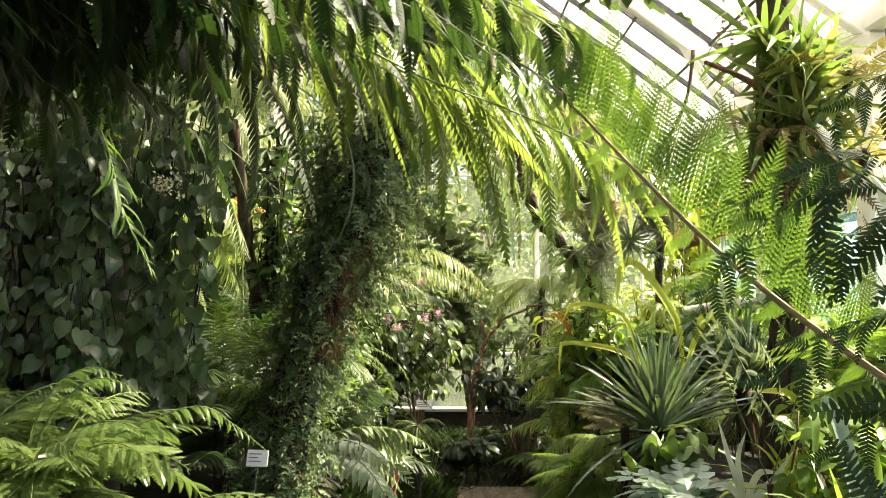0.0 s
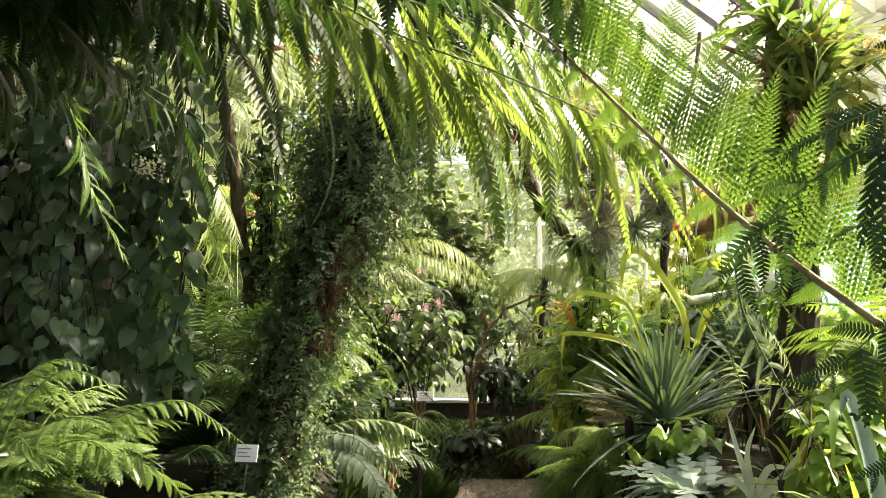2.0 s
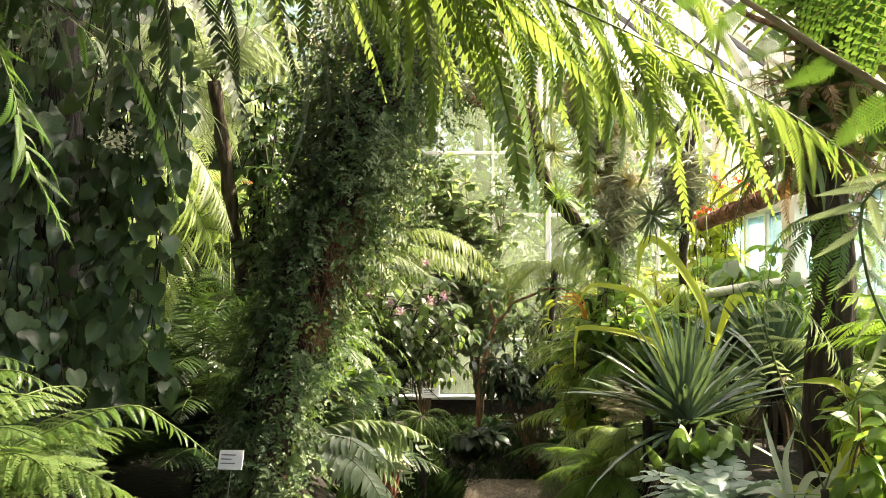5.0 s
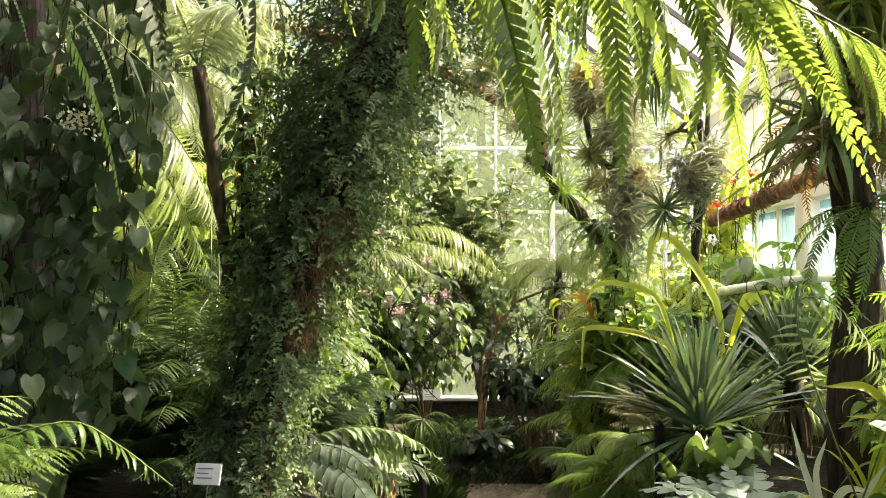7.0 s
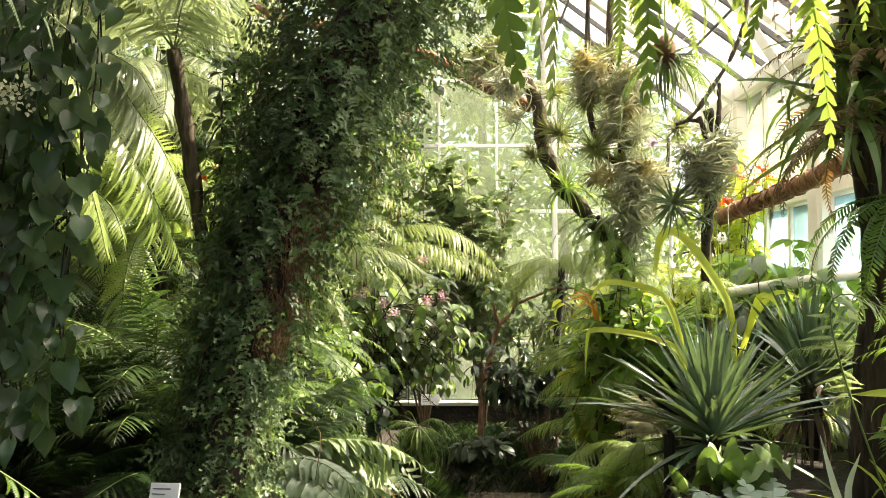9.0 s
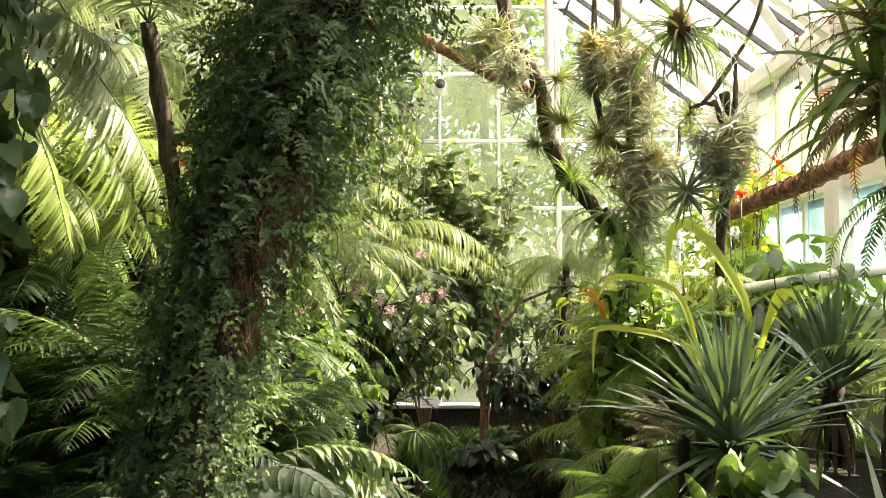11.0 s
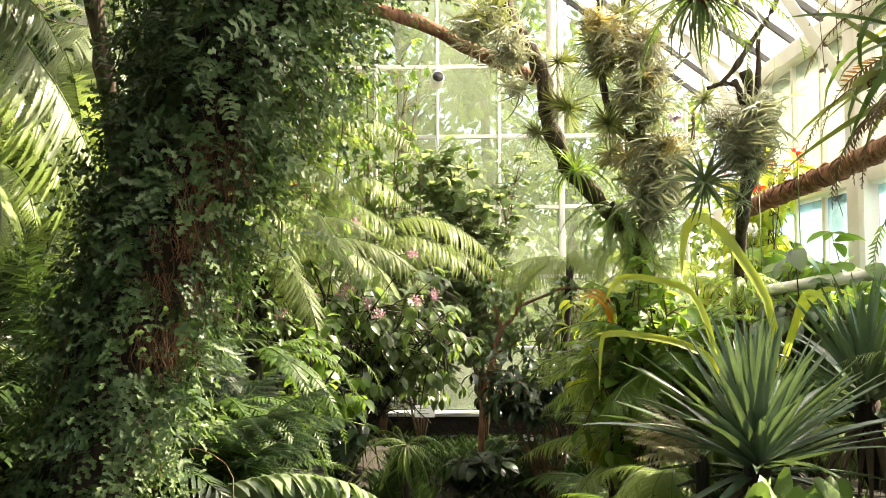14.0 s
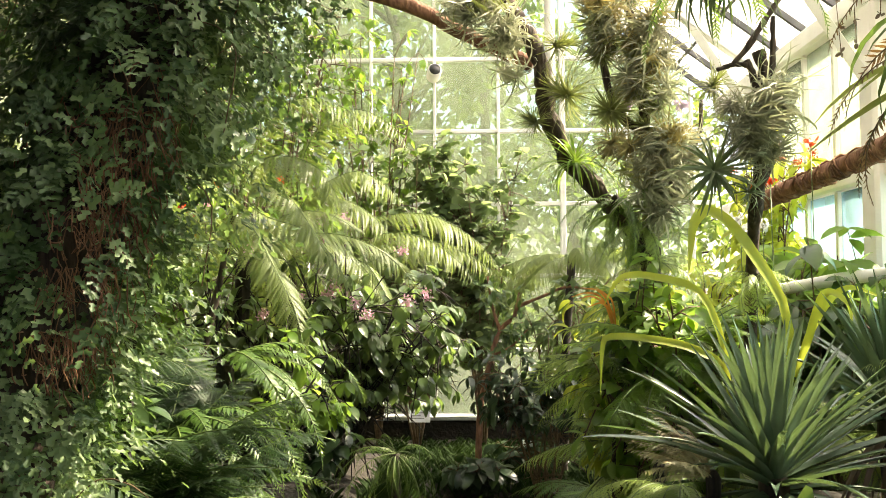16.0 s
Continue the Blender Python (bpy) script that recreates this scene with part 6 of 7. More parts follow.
def blossom(name, label, at, mat, n, r, petal, seed, foot):
    """A loose head of petals on a thin stalk."""
    rnd = random.Random(seed)
    ob = thing(name, label, "flower", Matrix.Translation(at))
    g = Geo()
    for _ in range(n):
        g.add(*blade(petal, petal * 0.7, 3, OVAL, 10, 40), frame_of(rand_dir(rnd) * r * rnd.random() ** 0.5, rand_dir(rnd), rand_dir(rnd)))
    part("petals", g, mat, ob)
    part("stalk", Geo().add(*tube([(0, 0, 0), (0.01, 0.01, -foot * 0.5), (0, 0.03, -foot)], [0.004] * 3, 4)), M_GREENSTALK, ob)


blossom("white_flower", "round white flower head among the bright foliage", (1.8, 7.0, 2.12), L_WHITE, 40, 0.05, 0.035, 1, 0.9)
blossom("white_flower", "small white flower head among the bright foliage", (1.93, 7.0, 2.1), L_WHITE, 30, 0.04, 0.03, 2, 0.9)
blossom("red_flower", "orange-red flower by the pipe's end", (1.9, 7.0, 2.33), L_RED, 16, 0.04, 0.04, 3, 1.1)
blossom("red_flower", "orange-red flower by the pipe's end", (1.98, 7.0, 2.36), L_RED, 14, 0.04, 0.04, 4, 1.1)
blossom("red_flower", "orange-red flower head among the tree ferns", (-1.23, 5.2, 2.3), L_RED, 24, 0.045, 0.035, 6, 1.45)
blossom("red_flower", "orange-red flower head among the tree ferns", (-1.3, 5.3, 2.42), L_RED, 18, 0.035, 0.035, 7, 1.55)
blossom("red_flower", "orange-red flower head among the tree ferns", (-1.14, 5.25, 2.36), L_RED, 16, 0.035, 0.035, 8, 1.5)
blossom("red_flower", "red flower against the bright wall", (2.3, 7.2, 2.62), L_RED, 12, 0.03, 0.04, 5, 1.4)

# ---- shrubs ----
def shrub(label, at, size, leaf, leaf_size, mat, count, seed, name="shrub", group="", flowers=None, templates=None, stems=9, lean=(0, 0), bark=M_TWIG, droop=0.4, per=5, clear=0.0):
    """Branching stems with leaves in rosettes along and at the ends."""
    rnd = random.Random(seed)
    if len(at) == 2:
        at = (*at, ground_z(*at))
    ob = thing(name, label, "shrub", Matrix.Translation(at), group)
    spots, tips = [], []
    sx, sy, sz = size
    for i in range(stems):
        a = rnd.uniform(0, 6.28)
        end = Vector((math.cos(a) * sx * rnd.uniform(0.3, 1) + lean[0], math.sin(a) * sy * rnd.uniform(0.3, 1) + lean[1], sz * rnd.uniform(0.65, 1.0)))
        ln = smooth_line([(0, 0, -0.06), end * 0.45 + Vector((rnd.uniform(-0.05, 0.05), 0, sz * 0.1)), end], 8)
        wood = Geo().add(*tube(ln, [0.014 * (1 - 0.75 * j / 8) for j in range(9)], 5))
        for j in range(max(2, count // stems)):
            k = rnd.randrange(2, 9)
            q = ln[k]
            d = rand_dir(rnd, 0.6)
            d.x, d.y = d.x * sx, d.y * sy
            e = q + d * rnd.uniform(0.15, 0.5) * min(1.0, max(0.25, sz))
            wood.add(*tube([q, q.lerp(e, 0.5) + Vector((0, 0, 0.02)), e], [0.005, 0.004, 0.0025], 4))
            tips.append(e)
            for s in range(per):
                dd = (rand_dir(rnd, 0.5) + d * 0.5).normalized()
                if e.z < clear:
                    continue
                spots.append((e + dd * 0.01 - d * rnd.random() * 0.1, dd, Vector((rnd.uniform(-0.5, 0.5), rnd.uniform(-0.7, 0.2), 1))))
        part("stem", wood, bark, ob)
    tagged(part("foliage", scatter_leaves(spots, templates or [leaf], leaf_size, seed + 1, droop), mat, ob), kind="stuff")
    if flowers:
        fmat, n, lab = flowers
        tips.sort(key=lambda p: p.y - 0.6 * p.z)
        for e in tips[:n * 2:2]:
            fl = Geo()
            for _ in range(60):
                c = rand_dir(rnd) * 0.042 * rnd.random() ** 0.5
                fl.add(*blade(0.015, 0.011, 3, OVAL), frame_of(e + c + Vector((0, -0.02, 0.03)), rand_dir(rnd), rand_dir(rnd)))
            part("flower_head", fl, fmat, ob, lab)
    return ob


LV_LANCE = [blade(1, 0.36, 4, LANCE, 10, 50, 0.25), blade(1, 0.32, 4, LANCE, 0, 70, 0.2)]
LV_OVAL = [blade(1, 0.55, 4, OVAL, 10, 45, 0.2), blade(1, 0.5, 4, OVAL, 0, 30, 0.25)]
LV_FAR = [blade(1, 0.55, 2, OVAL, 10, 45, 0.2), blade(1, 0.5, 2, OVAL, 0, 30, 0.25)]
LV_ROUND = [blade(1, 0.85, 5, OVAL, 0, 25, 0.1), heart_leaf(0.2)]
LV_NARROW = [blade(1, 0.16, 5, LANCE, 10, 50, 0.25)]

shrub("pink-flowering shrub with drooping grey-green leaves", (-0.6, 7.2), (0.68, 0.4, 1.2), None, 0.09, L_GREYSHRUB, 440, 41, flowers=(L_PINK, 12, "pink flower cluster"), templates=LV_OVAL, stems=14, clear=0.42, droop=0.8, bark=M_DARKBARK, lean=(0.22, 0))
shrub("grey-green shrub beside the pink-flowering one", (-1.0, 6.75), (0.5, 0.3, 1.25), None, 0.085, L_GREYSHRUB, 260, 141, templates=LV_OVAL, stems=14, clear=0.4, droop=0.7, bark=M_DARKBARK, lean=(0.12, 0), flowers=(L_PINK, 3, "pink flower cluster"))
shrub("leafy shrub beside the clad tree", (-0.75, 6.0), (0.5, 0.4, 0.85), None, 0.1, L_BRIGHT, 120, 42, templates=LV_OVAL, clear=0.5, bark=M_DARKBARK)

shrub("dark glossy shrub near the end wall", (0.78, 8.4), (0.5, 0.35, 1.3), None, 0.13, L_DARKSHRUB, 280, 43, templates=LV_LANCE, stems=7, clear=0.72)
shrub("low dark broad-leaved plant round the bent tree's foot", (0.28, 8.72), (0.4, 0.2, 0.2), None, 0.14, L_DARKSHRUB, 60, 44, templates=LV_OVAL)
shrub("low dark broad-leaved plant in the end bed", (0.9, 9.5), (0.5, 0.3, 0.2), None, 0.15, L_DARKSHRUB, 56, 45, templates=LV_OVAL)


def bent_tree():
    rnd = random.Random(46)
    o = Vector((0.27, 9.0, 0.2))
    ob = thing("small_tree", "small tree with a bent reddish stem and sparse leaves", "tree", Matrix.Translation(o))
    spots = []
    for pts, r in (([(0.27, 9.0, 0.15), (0.29, 9.0, 0.71), (0.32, 9.0, 0.92), (0.39, 9.0, 1.2), (0.46, 9.0, 1.41), (0.58, 9.0, 1.53), (0.63, 9.0, 1.72)], 0.03),
                   ([(0.46, 9.0, 1.41), (0.4, 8.95, 1.6), (0.36, 8.9, 1.85)], 0.016), ([(0.6, 9.0, 1.6), (0.82, 8.97, 1.69), (1.0, 8.95, 1.76), (1.2, 8.9, 1.74)], 0.016),
                   ([(0.39, 9.0, 1.2), (0.55, 8.95, 1.28), (0.68, 8.9, 1.42)], 0.012)):
        ln = smooth_line([Vector(p) - o for p in pts], 18)
        part("stem", Geo().add(*tube(ln, [r * (1 - 0.5 * i / 18) * rnd.uniform(0.9, 1.1) for i in range(19)], 8, 0.2, rnd)), M_REDBARK, ob)
        for p in ln[10:]:
            for _ in range(5):
                spots.append((p + rand_dir(rnd) * 0.1, rand_dir(rnd), Vector((0, -0.5, 1))))
    tagged(part("foliage", scatter_leaves(spots, LV_LANCE, 0.1, 46, 0.4), L_SHRUB, ob), kind="stuff")


bent_tree()
shrub("round-leaved climber in front of the end wall", (-0.3, 10.3), (0.95, 0.25, 2.9), None, 0.1, L_ROUND, 340, 47, templates=LV_ROUND, stems=10, clear=0.7)
shrub("round-leaved climber reaching up the end wall", (0.35, 10.45), (0.7, 0.2, 3.0), None, 0.1, L_ROUND, 330, 48, templates=LV_ROUND, stems=8, clear=0.75)
shrub("leafy bush hiding the foot of the glass", (0.95, 9.6), (0.5, 0.25, 1.7), None, 0.1, L_ROUND, 260, 248, templates=LV_LANCE, stems=6, clear=0.9)
shrub("leafy green climber by the end wall", (-1.7, 10.0), (1.0, 0.3, 4.3), None, 0.12, L_BRIGHT, 460, 49, templates=LV_FAR, stems=22)
shrub("tall leafy climber against the end wall", (-0.7, 10.5), (0.7, 0.2, 4.3), None, 0.11, L_BRIGHT, 240, 149, templates=LV_FAR, stems=14)
shrub("lush bright broad-leaved plant by the side windows", (2.3, 7.6), (0.45, 0.8, 1.25), None, 0.19, L_BRIGHT, 170, 50, templates=LV_OVAL, stems=14)
shrub("broad-leaved plant standing before the side windows", (2.42, 7.1), (0.26, 0.6, 1.4), None, 0.17, L_BRIGHT, 120, 350, templates=LV_OVAL, stems=12, clear=0.7)
shrub("dark drooping broad-leaved plant under the pipe", (2.15, 6.6), (0.4, 0.35, 1.1), None, 0.17, L_SHRUB, 90, 51, templates=LV_OVAL, stems=9, droop=0.9)
shrub("yellow-leaved plant in the sun by the side wall", (2.52, 8.6), (0.28, 0.7, 2.9), None, 0.15, L_STRAP, 280, 52, templates=LV_LANCE, stems=14, flowers=(L_RED, 6, "red flower"))
shrub("bright yellow-green foliage behind the rosettes", (1.5, 7.3), (0.7, 0.4, 1.3), None, 0.14, L_STRAP, 420, 53, templates=LV_LANCE, stems=22)
shrub("yellow-green leafy plant below the dead tree", (1.2, 6.9), (0.5, 0.3, 1.35), None, 0.14, L_STRAP, 240, 153, templates=LV_LANCE, stems=14)

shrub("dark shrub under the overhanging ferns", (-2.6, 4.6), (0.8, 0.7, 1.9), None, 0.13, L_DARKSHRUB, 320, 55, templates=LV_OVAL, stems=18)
# Two added shrubs whose dark leaves stand for the shade behind the vine.
shrub("dark shrub added behind the vine as dark backing", (-2.2, 3.6), (0.7, 0.5, 1.9), None, 0.12, L_DARKSHRUB, 280, 155, templates=LV_OVAL, stems=16)
shrub("dark shrub added to blacken the gaps in the vine", (-1.6, 3.45), (0.3, 0.12, 1.9), None, 0.12, L_DARKSHRUB, 300, 255, templates=LV_OVAL, stems=16, bark=M_DARKBARK)
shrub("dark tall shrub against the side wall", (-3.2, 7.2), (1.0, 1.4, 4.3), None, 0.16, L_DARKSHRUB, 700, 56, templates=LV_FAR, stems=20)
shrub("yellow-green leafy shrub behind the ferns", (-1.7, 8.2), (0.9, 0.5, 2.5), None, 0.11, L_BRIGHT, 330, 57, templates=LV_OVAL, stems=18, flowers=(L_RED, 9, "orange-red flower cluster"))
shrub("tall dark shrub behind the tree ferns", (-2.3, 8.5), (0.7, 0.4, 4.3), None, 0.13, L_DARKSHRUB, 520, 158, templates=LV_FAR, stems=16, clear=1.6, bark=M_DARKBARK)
shrub("tall green shrub near the end wall", (-2.8, 9.4), (1.1, 0.6, 4.6), None, 0.13, L_SHRUB, 560, 157, templates=LV_FAR, stems=18)
shrub("low green plant with an orange-red flower by the path", (0.95, 5.87, 0.4), (0.2, 0.15, 0.22), None, 0.09, L_FERN, 30, 58, templates=LV_LANCE, flowers=(L_RED, 1, "orange-red flower"))
shrub("red-stemmed low plant at the path's edge", (-0.34, 5.2, 0.58), (0.12, 0.1, 0.32), None, 0.03, L_RUST, 60, 59, templates=LV_NARROW, bark=M_ROOT)
shrub("bright leafy bush against the side wall", (2.5, 4.9), (0.3, 0.8, 0.9), None, 0.15, L_BRIGHT, 160, 162, templates=LV_LANCE, stems=14)
shrub("yellow-green bush before the dead tree", (1.22, 6.15), (0.42, 0.2, 1.4), None, 0.1, L_BRIGHT, 420, 163, templates=LV_OVAL, stems=18, clear=0.45)
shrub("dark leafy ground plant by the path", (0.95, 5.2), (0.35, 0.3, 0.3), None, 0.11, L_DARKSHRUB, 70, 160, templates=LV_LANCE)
# Leaf colour kept dark here to give the shadow under the shrubs.
shrub("leafy ground plant darkened for the shade under the shrubs", (-0.6, 6.0), (0.3, 0.3, 0.45), None, 0.09, L_DARKSHRUB, 110, 161, templates=LV_OVAL, stems=10, bark=M_DARKBARK)
shrub("leafy ground plant darkened for the shade under the pink shrub", (-0.85, 7.0), (0.4, 0.25, 0.5), None, 0.09, L_DARKSHRUB, 150, 262, templates=LV_OVAL, stems=12, bark=M_DARKBARK)
shrub("dark leafy climber beside the tree fern's trunk", (-0.9, 4.7), (0.16, 0.15, 2.0), None, 0.08, L_SHRUB, 230, 261, templates=LV_OVAL, stems=14, bark=M_DARKBARK)

# ---- ferns ----
hung_fern("pale tree fern with long arching feathery fronds", (-0.85, 8.25, 0.15), Vector((-0.72, 8.3, 1.85)), [
    (L_PALE, 42, 0.27, 0.5, [(-0.64, 8.28, 1.9), (-0.28, 8.2, 2.03), (0.05, 8.15, 2.04), (0.25, 8.1, 1.97), (0.43, 8.1, 1.82)], 0.1),
    (L_PALE, 42, 0.27, 0.5, [(-0.7, 8.35, 2.2), (-0.31, 8.3, 2.31), (0.0, 8.3, 2.27), (0.31, 8.3, 2.06), (0.47, 8.3, 1.82)], 0.3),
    (L_PALE, 40, 0.27, 0.5, [(-0.68, 8.1, 1.95), (-0.5, 7.8, 1.92), (-0.35, 7.6, 1.72), (-0.27, 7.5, 1.5)], 0.15),
    (L_PALE, 30, 0.26, 0.5, [(-0.85, 8.1, 2.05), (-1.05, 7.8, 2.1), (-1.25, 7.6, 1.95), (-1.35, 7.5, 1.75)], 0.15),
    (L_PALE, 30, 0.28, 0.8, [(-0.6, 8.5, 2.0), (-0.3, 8.8, 2.15), (0.1, 9.0, 2.1), (0.4, 9.1, 1.9)], 0.15),
    (L_PALE, 30, 0.26, 0.5, [(-0.65, 8.15, 2.0), (-0.4, 8.0, 2.14), (-0.1, 7.9, 2.1), (0.15, 7.85, 1.92), (0.25, 7.8, 1.76)], 0.15),
], 62, girth=0.45, thick=0.006, template=PIN_FINE, forward=12, loose=0.2)
hung_fern("pale lacy fern beside the clad tree", (-1.32, 6.25, 0.55), Vector((-0.95, 6.2, 2.2)), [
    (L_PALE, 36, 0.2, 0.6, [(-0.78, 6.1, 2.38), (-0.52, 6.0, 2.32), (-0.36, 5.95, 2.08)], 0.1),
    (L_PALE, 36, 0.2, 0.6, [(-0.8, 6.0, 2.24), (-0.6, 5.85, 2.14), (-0.42, 5.75, 1.88)], 0.1),
    (L_PALE, 36, 0.2, 0.6, [(-0.85, 5.9, 2.1), (-0.7, 5.65, 1.95), (-0.52, 5.5, 1.66)], 0.1),
    (L_PALE, 36, 0.2, 0.6, [(-0.82, 6.15, 2.5), (-0.62, 6.05, 2.66), (-0.38, 6.0, 2.6), (-0.25, 6.0, 2.42)], 0.1),
    (L_PALE, 36, 0.2, 0.6, [(-0.8, 6.2, 2.1), (-0.55, 6.1, 2.0), (-0.35, 6.0, 1.75)], 0.1),
    (L_PALE, 30, 0.2, 0.6, [(-1.05, 5.9, 2.3), (-1.2, 5.6, 2.25), (-1.3, 5.4, 2.0)], 0.1),
], 361, girth=0.2, thick=0.004, template=PIN_FINE, forward=20, loose=0.25)
hung_fern("tall pale tree fern behind the clad tree", (-1.1, 7.95, 0.15), Vector((-1.0, 7.9, 2.25)), [
    (L_PALE, 42, 0.26, 0.5, [(-0.89, 7.88, 2.42), (-0.62, 7.85, 2.56), (-0.43, 7.82, 2.51), (-0.21, 7.8, 2.32)], 0.12),
    (L_PALE, 42, 0.26, 0.5, [(-0.95, 7.8, 2.6), (-0.8, 7.7, 2.85), (-0.55, 7.6, 2.95), (-0.3, 7.5, 2.82), (-0.15, 7.45, 2.6)], 0.12),
    (L_PALE, 42, 0.26, 0.5, [(-0.98, 7.7, 2.3), (-0.82, 7.5, 2.2), (-0.63, 7.4, 2.02), (-0.41, 7.35, 1.8), (-0.3, 7.3, 1.6)], 0.12),
    (L_PALE, 40, 0.26, 0.5, [(-1.1, 7.7, 2.5), (-1.3, 7.5, 2.6), (-1.5, 7.3, 2.5), (-1.6, 7.2, 2.3)], 0.12),
    (L_PALE, 40, 0.26, 0.5, [(-0.9, 7.95, 2.4), (-0.7, 8.0, 2.4), (-0.45, 8.0, 2.25), (-0.3, 8.0, 2.05)], 0.12),
    (L_PALE, 40, 0.26, 0.5, [(-1.05, 7.6, 2.2), (-1.05, 7.3, 2.2), (-1.0, 7.0, 2.0), (-0.95, 6.85, 1.8)], 0.12),
], 61, girth=0.45, thick=0.006, template=PIN_FINE, forward=12, loose=0.2)
fern("pale tree fern beside the dead tree", (0.98, 9.2), F_BIG, 15, (0, 40), (0.55, 0.75), 63, "tree_fern", "tree ferns", trunk=(0.035, 1.8, (0.1, 0)), category="tree fern")
fern("pale feathery tree fern behind the clad tree", (-1.15, 6.9), F_BIG, 14, (0, 55), (0.65, 0.9), 161, "tree_fern", "tree ferns", trunk=(0.05, 1.3, (0.05, 0)), category="tree fern")
hung_fern("tall silvery tree fern with a dark trunk", (-0.95, 4.9, 0.78), Vector((-1.14, 4.55, 2.78)), [
    (L_SILVER_LIT, 50, 0.24, 0.3, [(-1.0, 4.5, 2.98), (-0.78, 4.4, 3.02), (-0.55, 4.35, 2.92)], 0.1),
    (L_SILVER_LIT, 50, 0.24, 0.3, [(-1.02, 4.3, 2.9), (-0.88, 4.05, 2.9), (-0.75, 3.85, 2.78)], 0.1),
    (L_SILVER_LIT, 50, 0.24, 0.3, [(-1.25, 4.35, 2.95), (-1.42, 4.2, 2.95), (-1.55, 4.1, 2.8)], 0.1),
    (L_SILVER_LIT, 50, 0.24, 0.3, [(-1.15, 4.3, 2.95), (-1.15, 4.0, 3.0), (-1.12, 3.75, 2.88)], 0.1),
    (L_SILVER_LIT, 46, 0.22, 0.3, [(-1.0, 4.65, 2.95), (-0.8, 4.8, 2.95), (-0.6, 4.95, 2.8)], 0.1),
    (L_SILVER_LIT, 46, 0.22, 0.3, [(-1.3, 4.65, 2.95), (-1.5, 4.8, 3.0), (-1.7, 4.95, 2.9)], 0.1),
], 64, girth=0.45, thick=0.005, template=PIN_SILK, forward=15, loose=0.2)
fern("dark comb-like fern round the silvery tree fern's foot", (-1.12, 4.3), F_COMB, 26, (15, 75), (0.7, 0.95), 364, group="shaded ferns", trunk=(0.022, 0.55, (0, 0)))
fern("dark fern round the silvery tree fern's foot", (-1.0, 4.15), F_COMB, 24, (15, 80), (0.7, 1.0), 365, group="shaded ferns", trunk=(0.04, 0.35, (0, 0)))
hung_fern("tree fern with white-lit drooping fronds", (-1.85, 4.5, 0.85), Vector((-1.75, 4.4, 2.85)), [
    (L_SILVER_LIT, 66, 0.27, 0.7, [(-1.52, 4.35, 2.92), (-1.35, 4.3, 2.74), (-1.25, 4.3, 2.54), (-1.12, 4.3, 2.35), (-1.02, 4.3, 2.15), (-0.97, 4.3, 2.0)], 0.2),
    (L_SILVER_LIT, 50, 0.2, 0.8, [(-1.55, 4.3, 2.82), (-1.4, 4.25, 2.74), (-1.27, 4.25, 2.67), (-1.17, 4.25, 2.6), (-1.09, 4.25, 2.46)], 0.25),
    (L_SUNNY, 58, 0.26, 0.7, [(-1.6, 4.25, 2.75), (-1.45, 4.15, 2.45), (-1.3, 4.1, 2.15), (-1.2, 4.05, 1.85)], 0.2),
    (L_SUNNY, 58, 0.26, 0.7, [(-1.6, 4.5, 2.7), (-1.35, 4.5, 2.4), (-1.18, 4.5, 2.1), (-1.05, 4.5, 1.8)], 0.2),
    (L_SILVER_LIT, 52, 0.26, 0.5, [(-1.8, 4.2, 2.8), (-1.78, 4.0, 2.5), (-1.7, 3.9, 2.2)], 0.2),
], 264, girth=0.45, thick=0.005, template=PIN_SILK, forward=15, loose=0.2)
fern("second tree fern with a thin dark trunk", (-2.15, 7.0), F_SIL, 20, (-20, 45), (0.75, 1.0), 65, "tree_fern", "tree ferns", trunk=(0.05, 2.75, (0.05, 0)), category="tree fern")
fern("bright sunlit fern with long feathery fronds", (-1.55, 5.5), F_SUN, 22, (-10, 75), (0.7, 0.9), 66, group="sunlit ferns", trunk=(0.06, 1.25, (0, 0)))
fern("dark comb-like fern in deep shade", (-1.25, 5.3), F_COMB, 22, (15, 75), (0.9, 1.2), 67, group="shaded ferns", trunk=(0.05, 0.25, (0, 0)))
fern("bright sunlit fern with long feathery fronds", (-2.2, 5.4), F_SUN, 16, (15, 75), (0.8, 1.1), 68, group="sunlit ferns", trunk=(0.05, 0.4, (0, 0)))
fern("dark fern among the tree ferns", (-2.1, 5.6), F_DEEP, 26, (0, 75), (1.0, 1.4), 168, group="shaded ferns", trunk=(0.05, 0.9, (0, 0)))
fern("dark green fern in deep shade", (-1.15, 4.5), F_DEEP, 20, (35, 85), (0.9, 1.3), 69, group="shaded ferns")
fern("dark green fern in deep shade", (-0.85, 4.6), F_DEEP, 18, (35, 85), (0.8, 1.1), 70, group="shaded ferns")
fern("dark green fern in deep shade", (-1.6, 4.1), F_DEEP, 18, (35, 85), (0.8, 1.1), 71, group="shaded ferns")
fern("lacy olive fern at the bed's edge", (-0.94, 2.05), F_TRI, 48, (0, 70), (0.58, 0.82), 72, group="lacy ferns", trunk=(0.04, 0.47, (0, 0)))
fern("lacy olive fern at the bed's edge", (-0.7, 1.98), F_TRI, 44, (0, 60), (0.42, 0.62), 73, group="lacy ferns", trunk=(0.04, 0.46, (0, 0)))
fern("lacy fern at the bed's edge", (-1.18, 2.1), F_TRI, 40, (5, 75), (0.62, 0.88), 172, group="lacy ferns", trunk=(0.04, 0.5, (0, 0)))
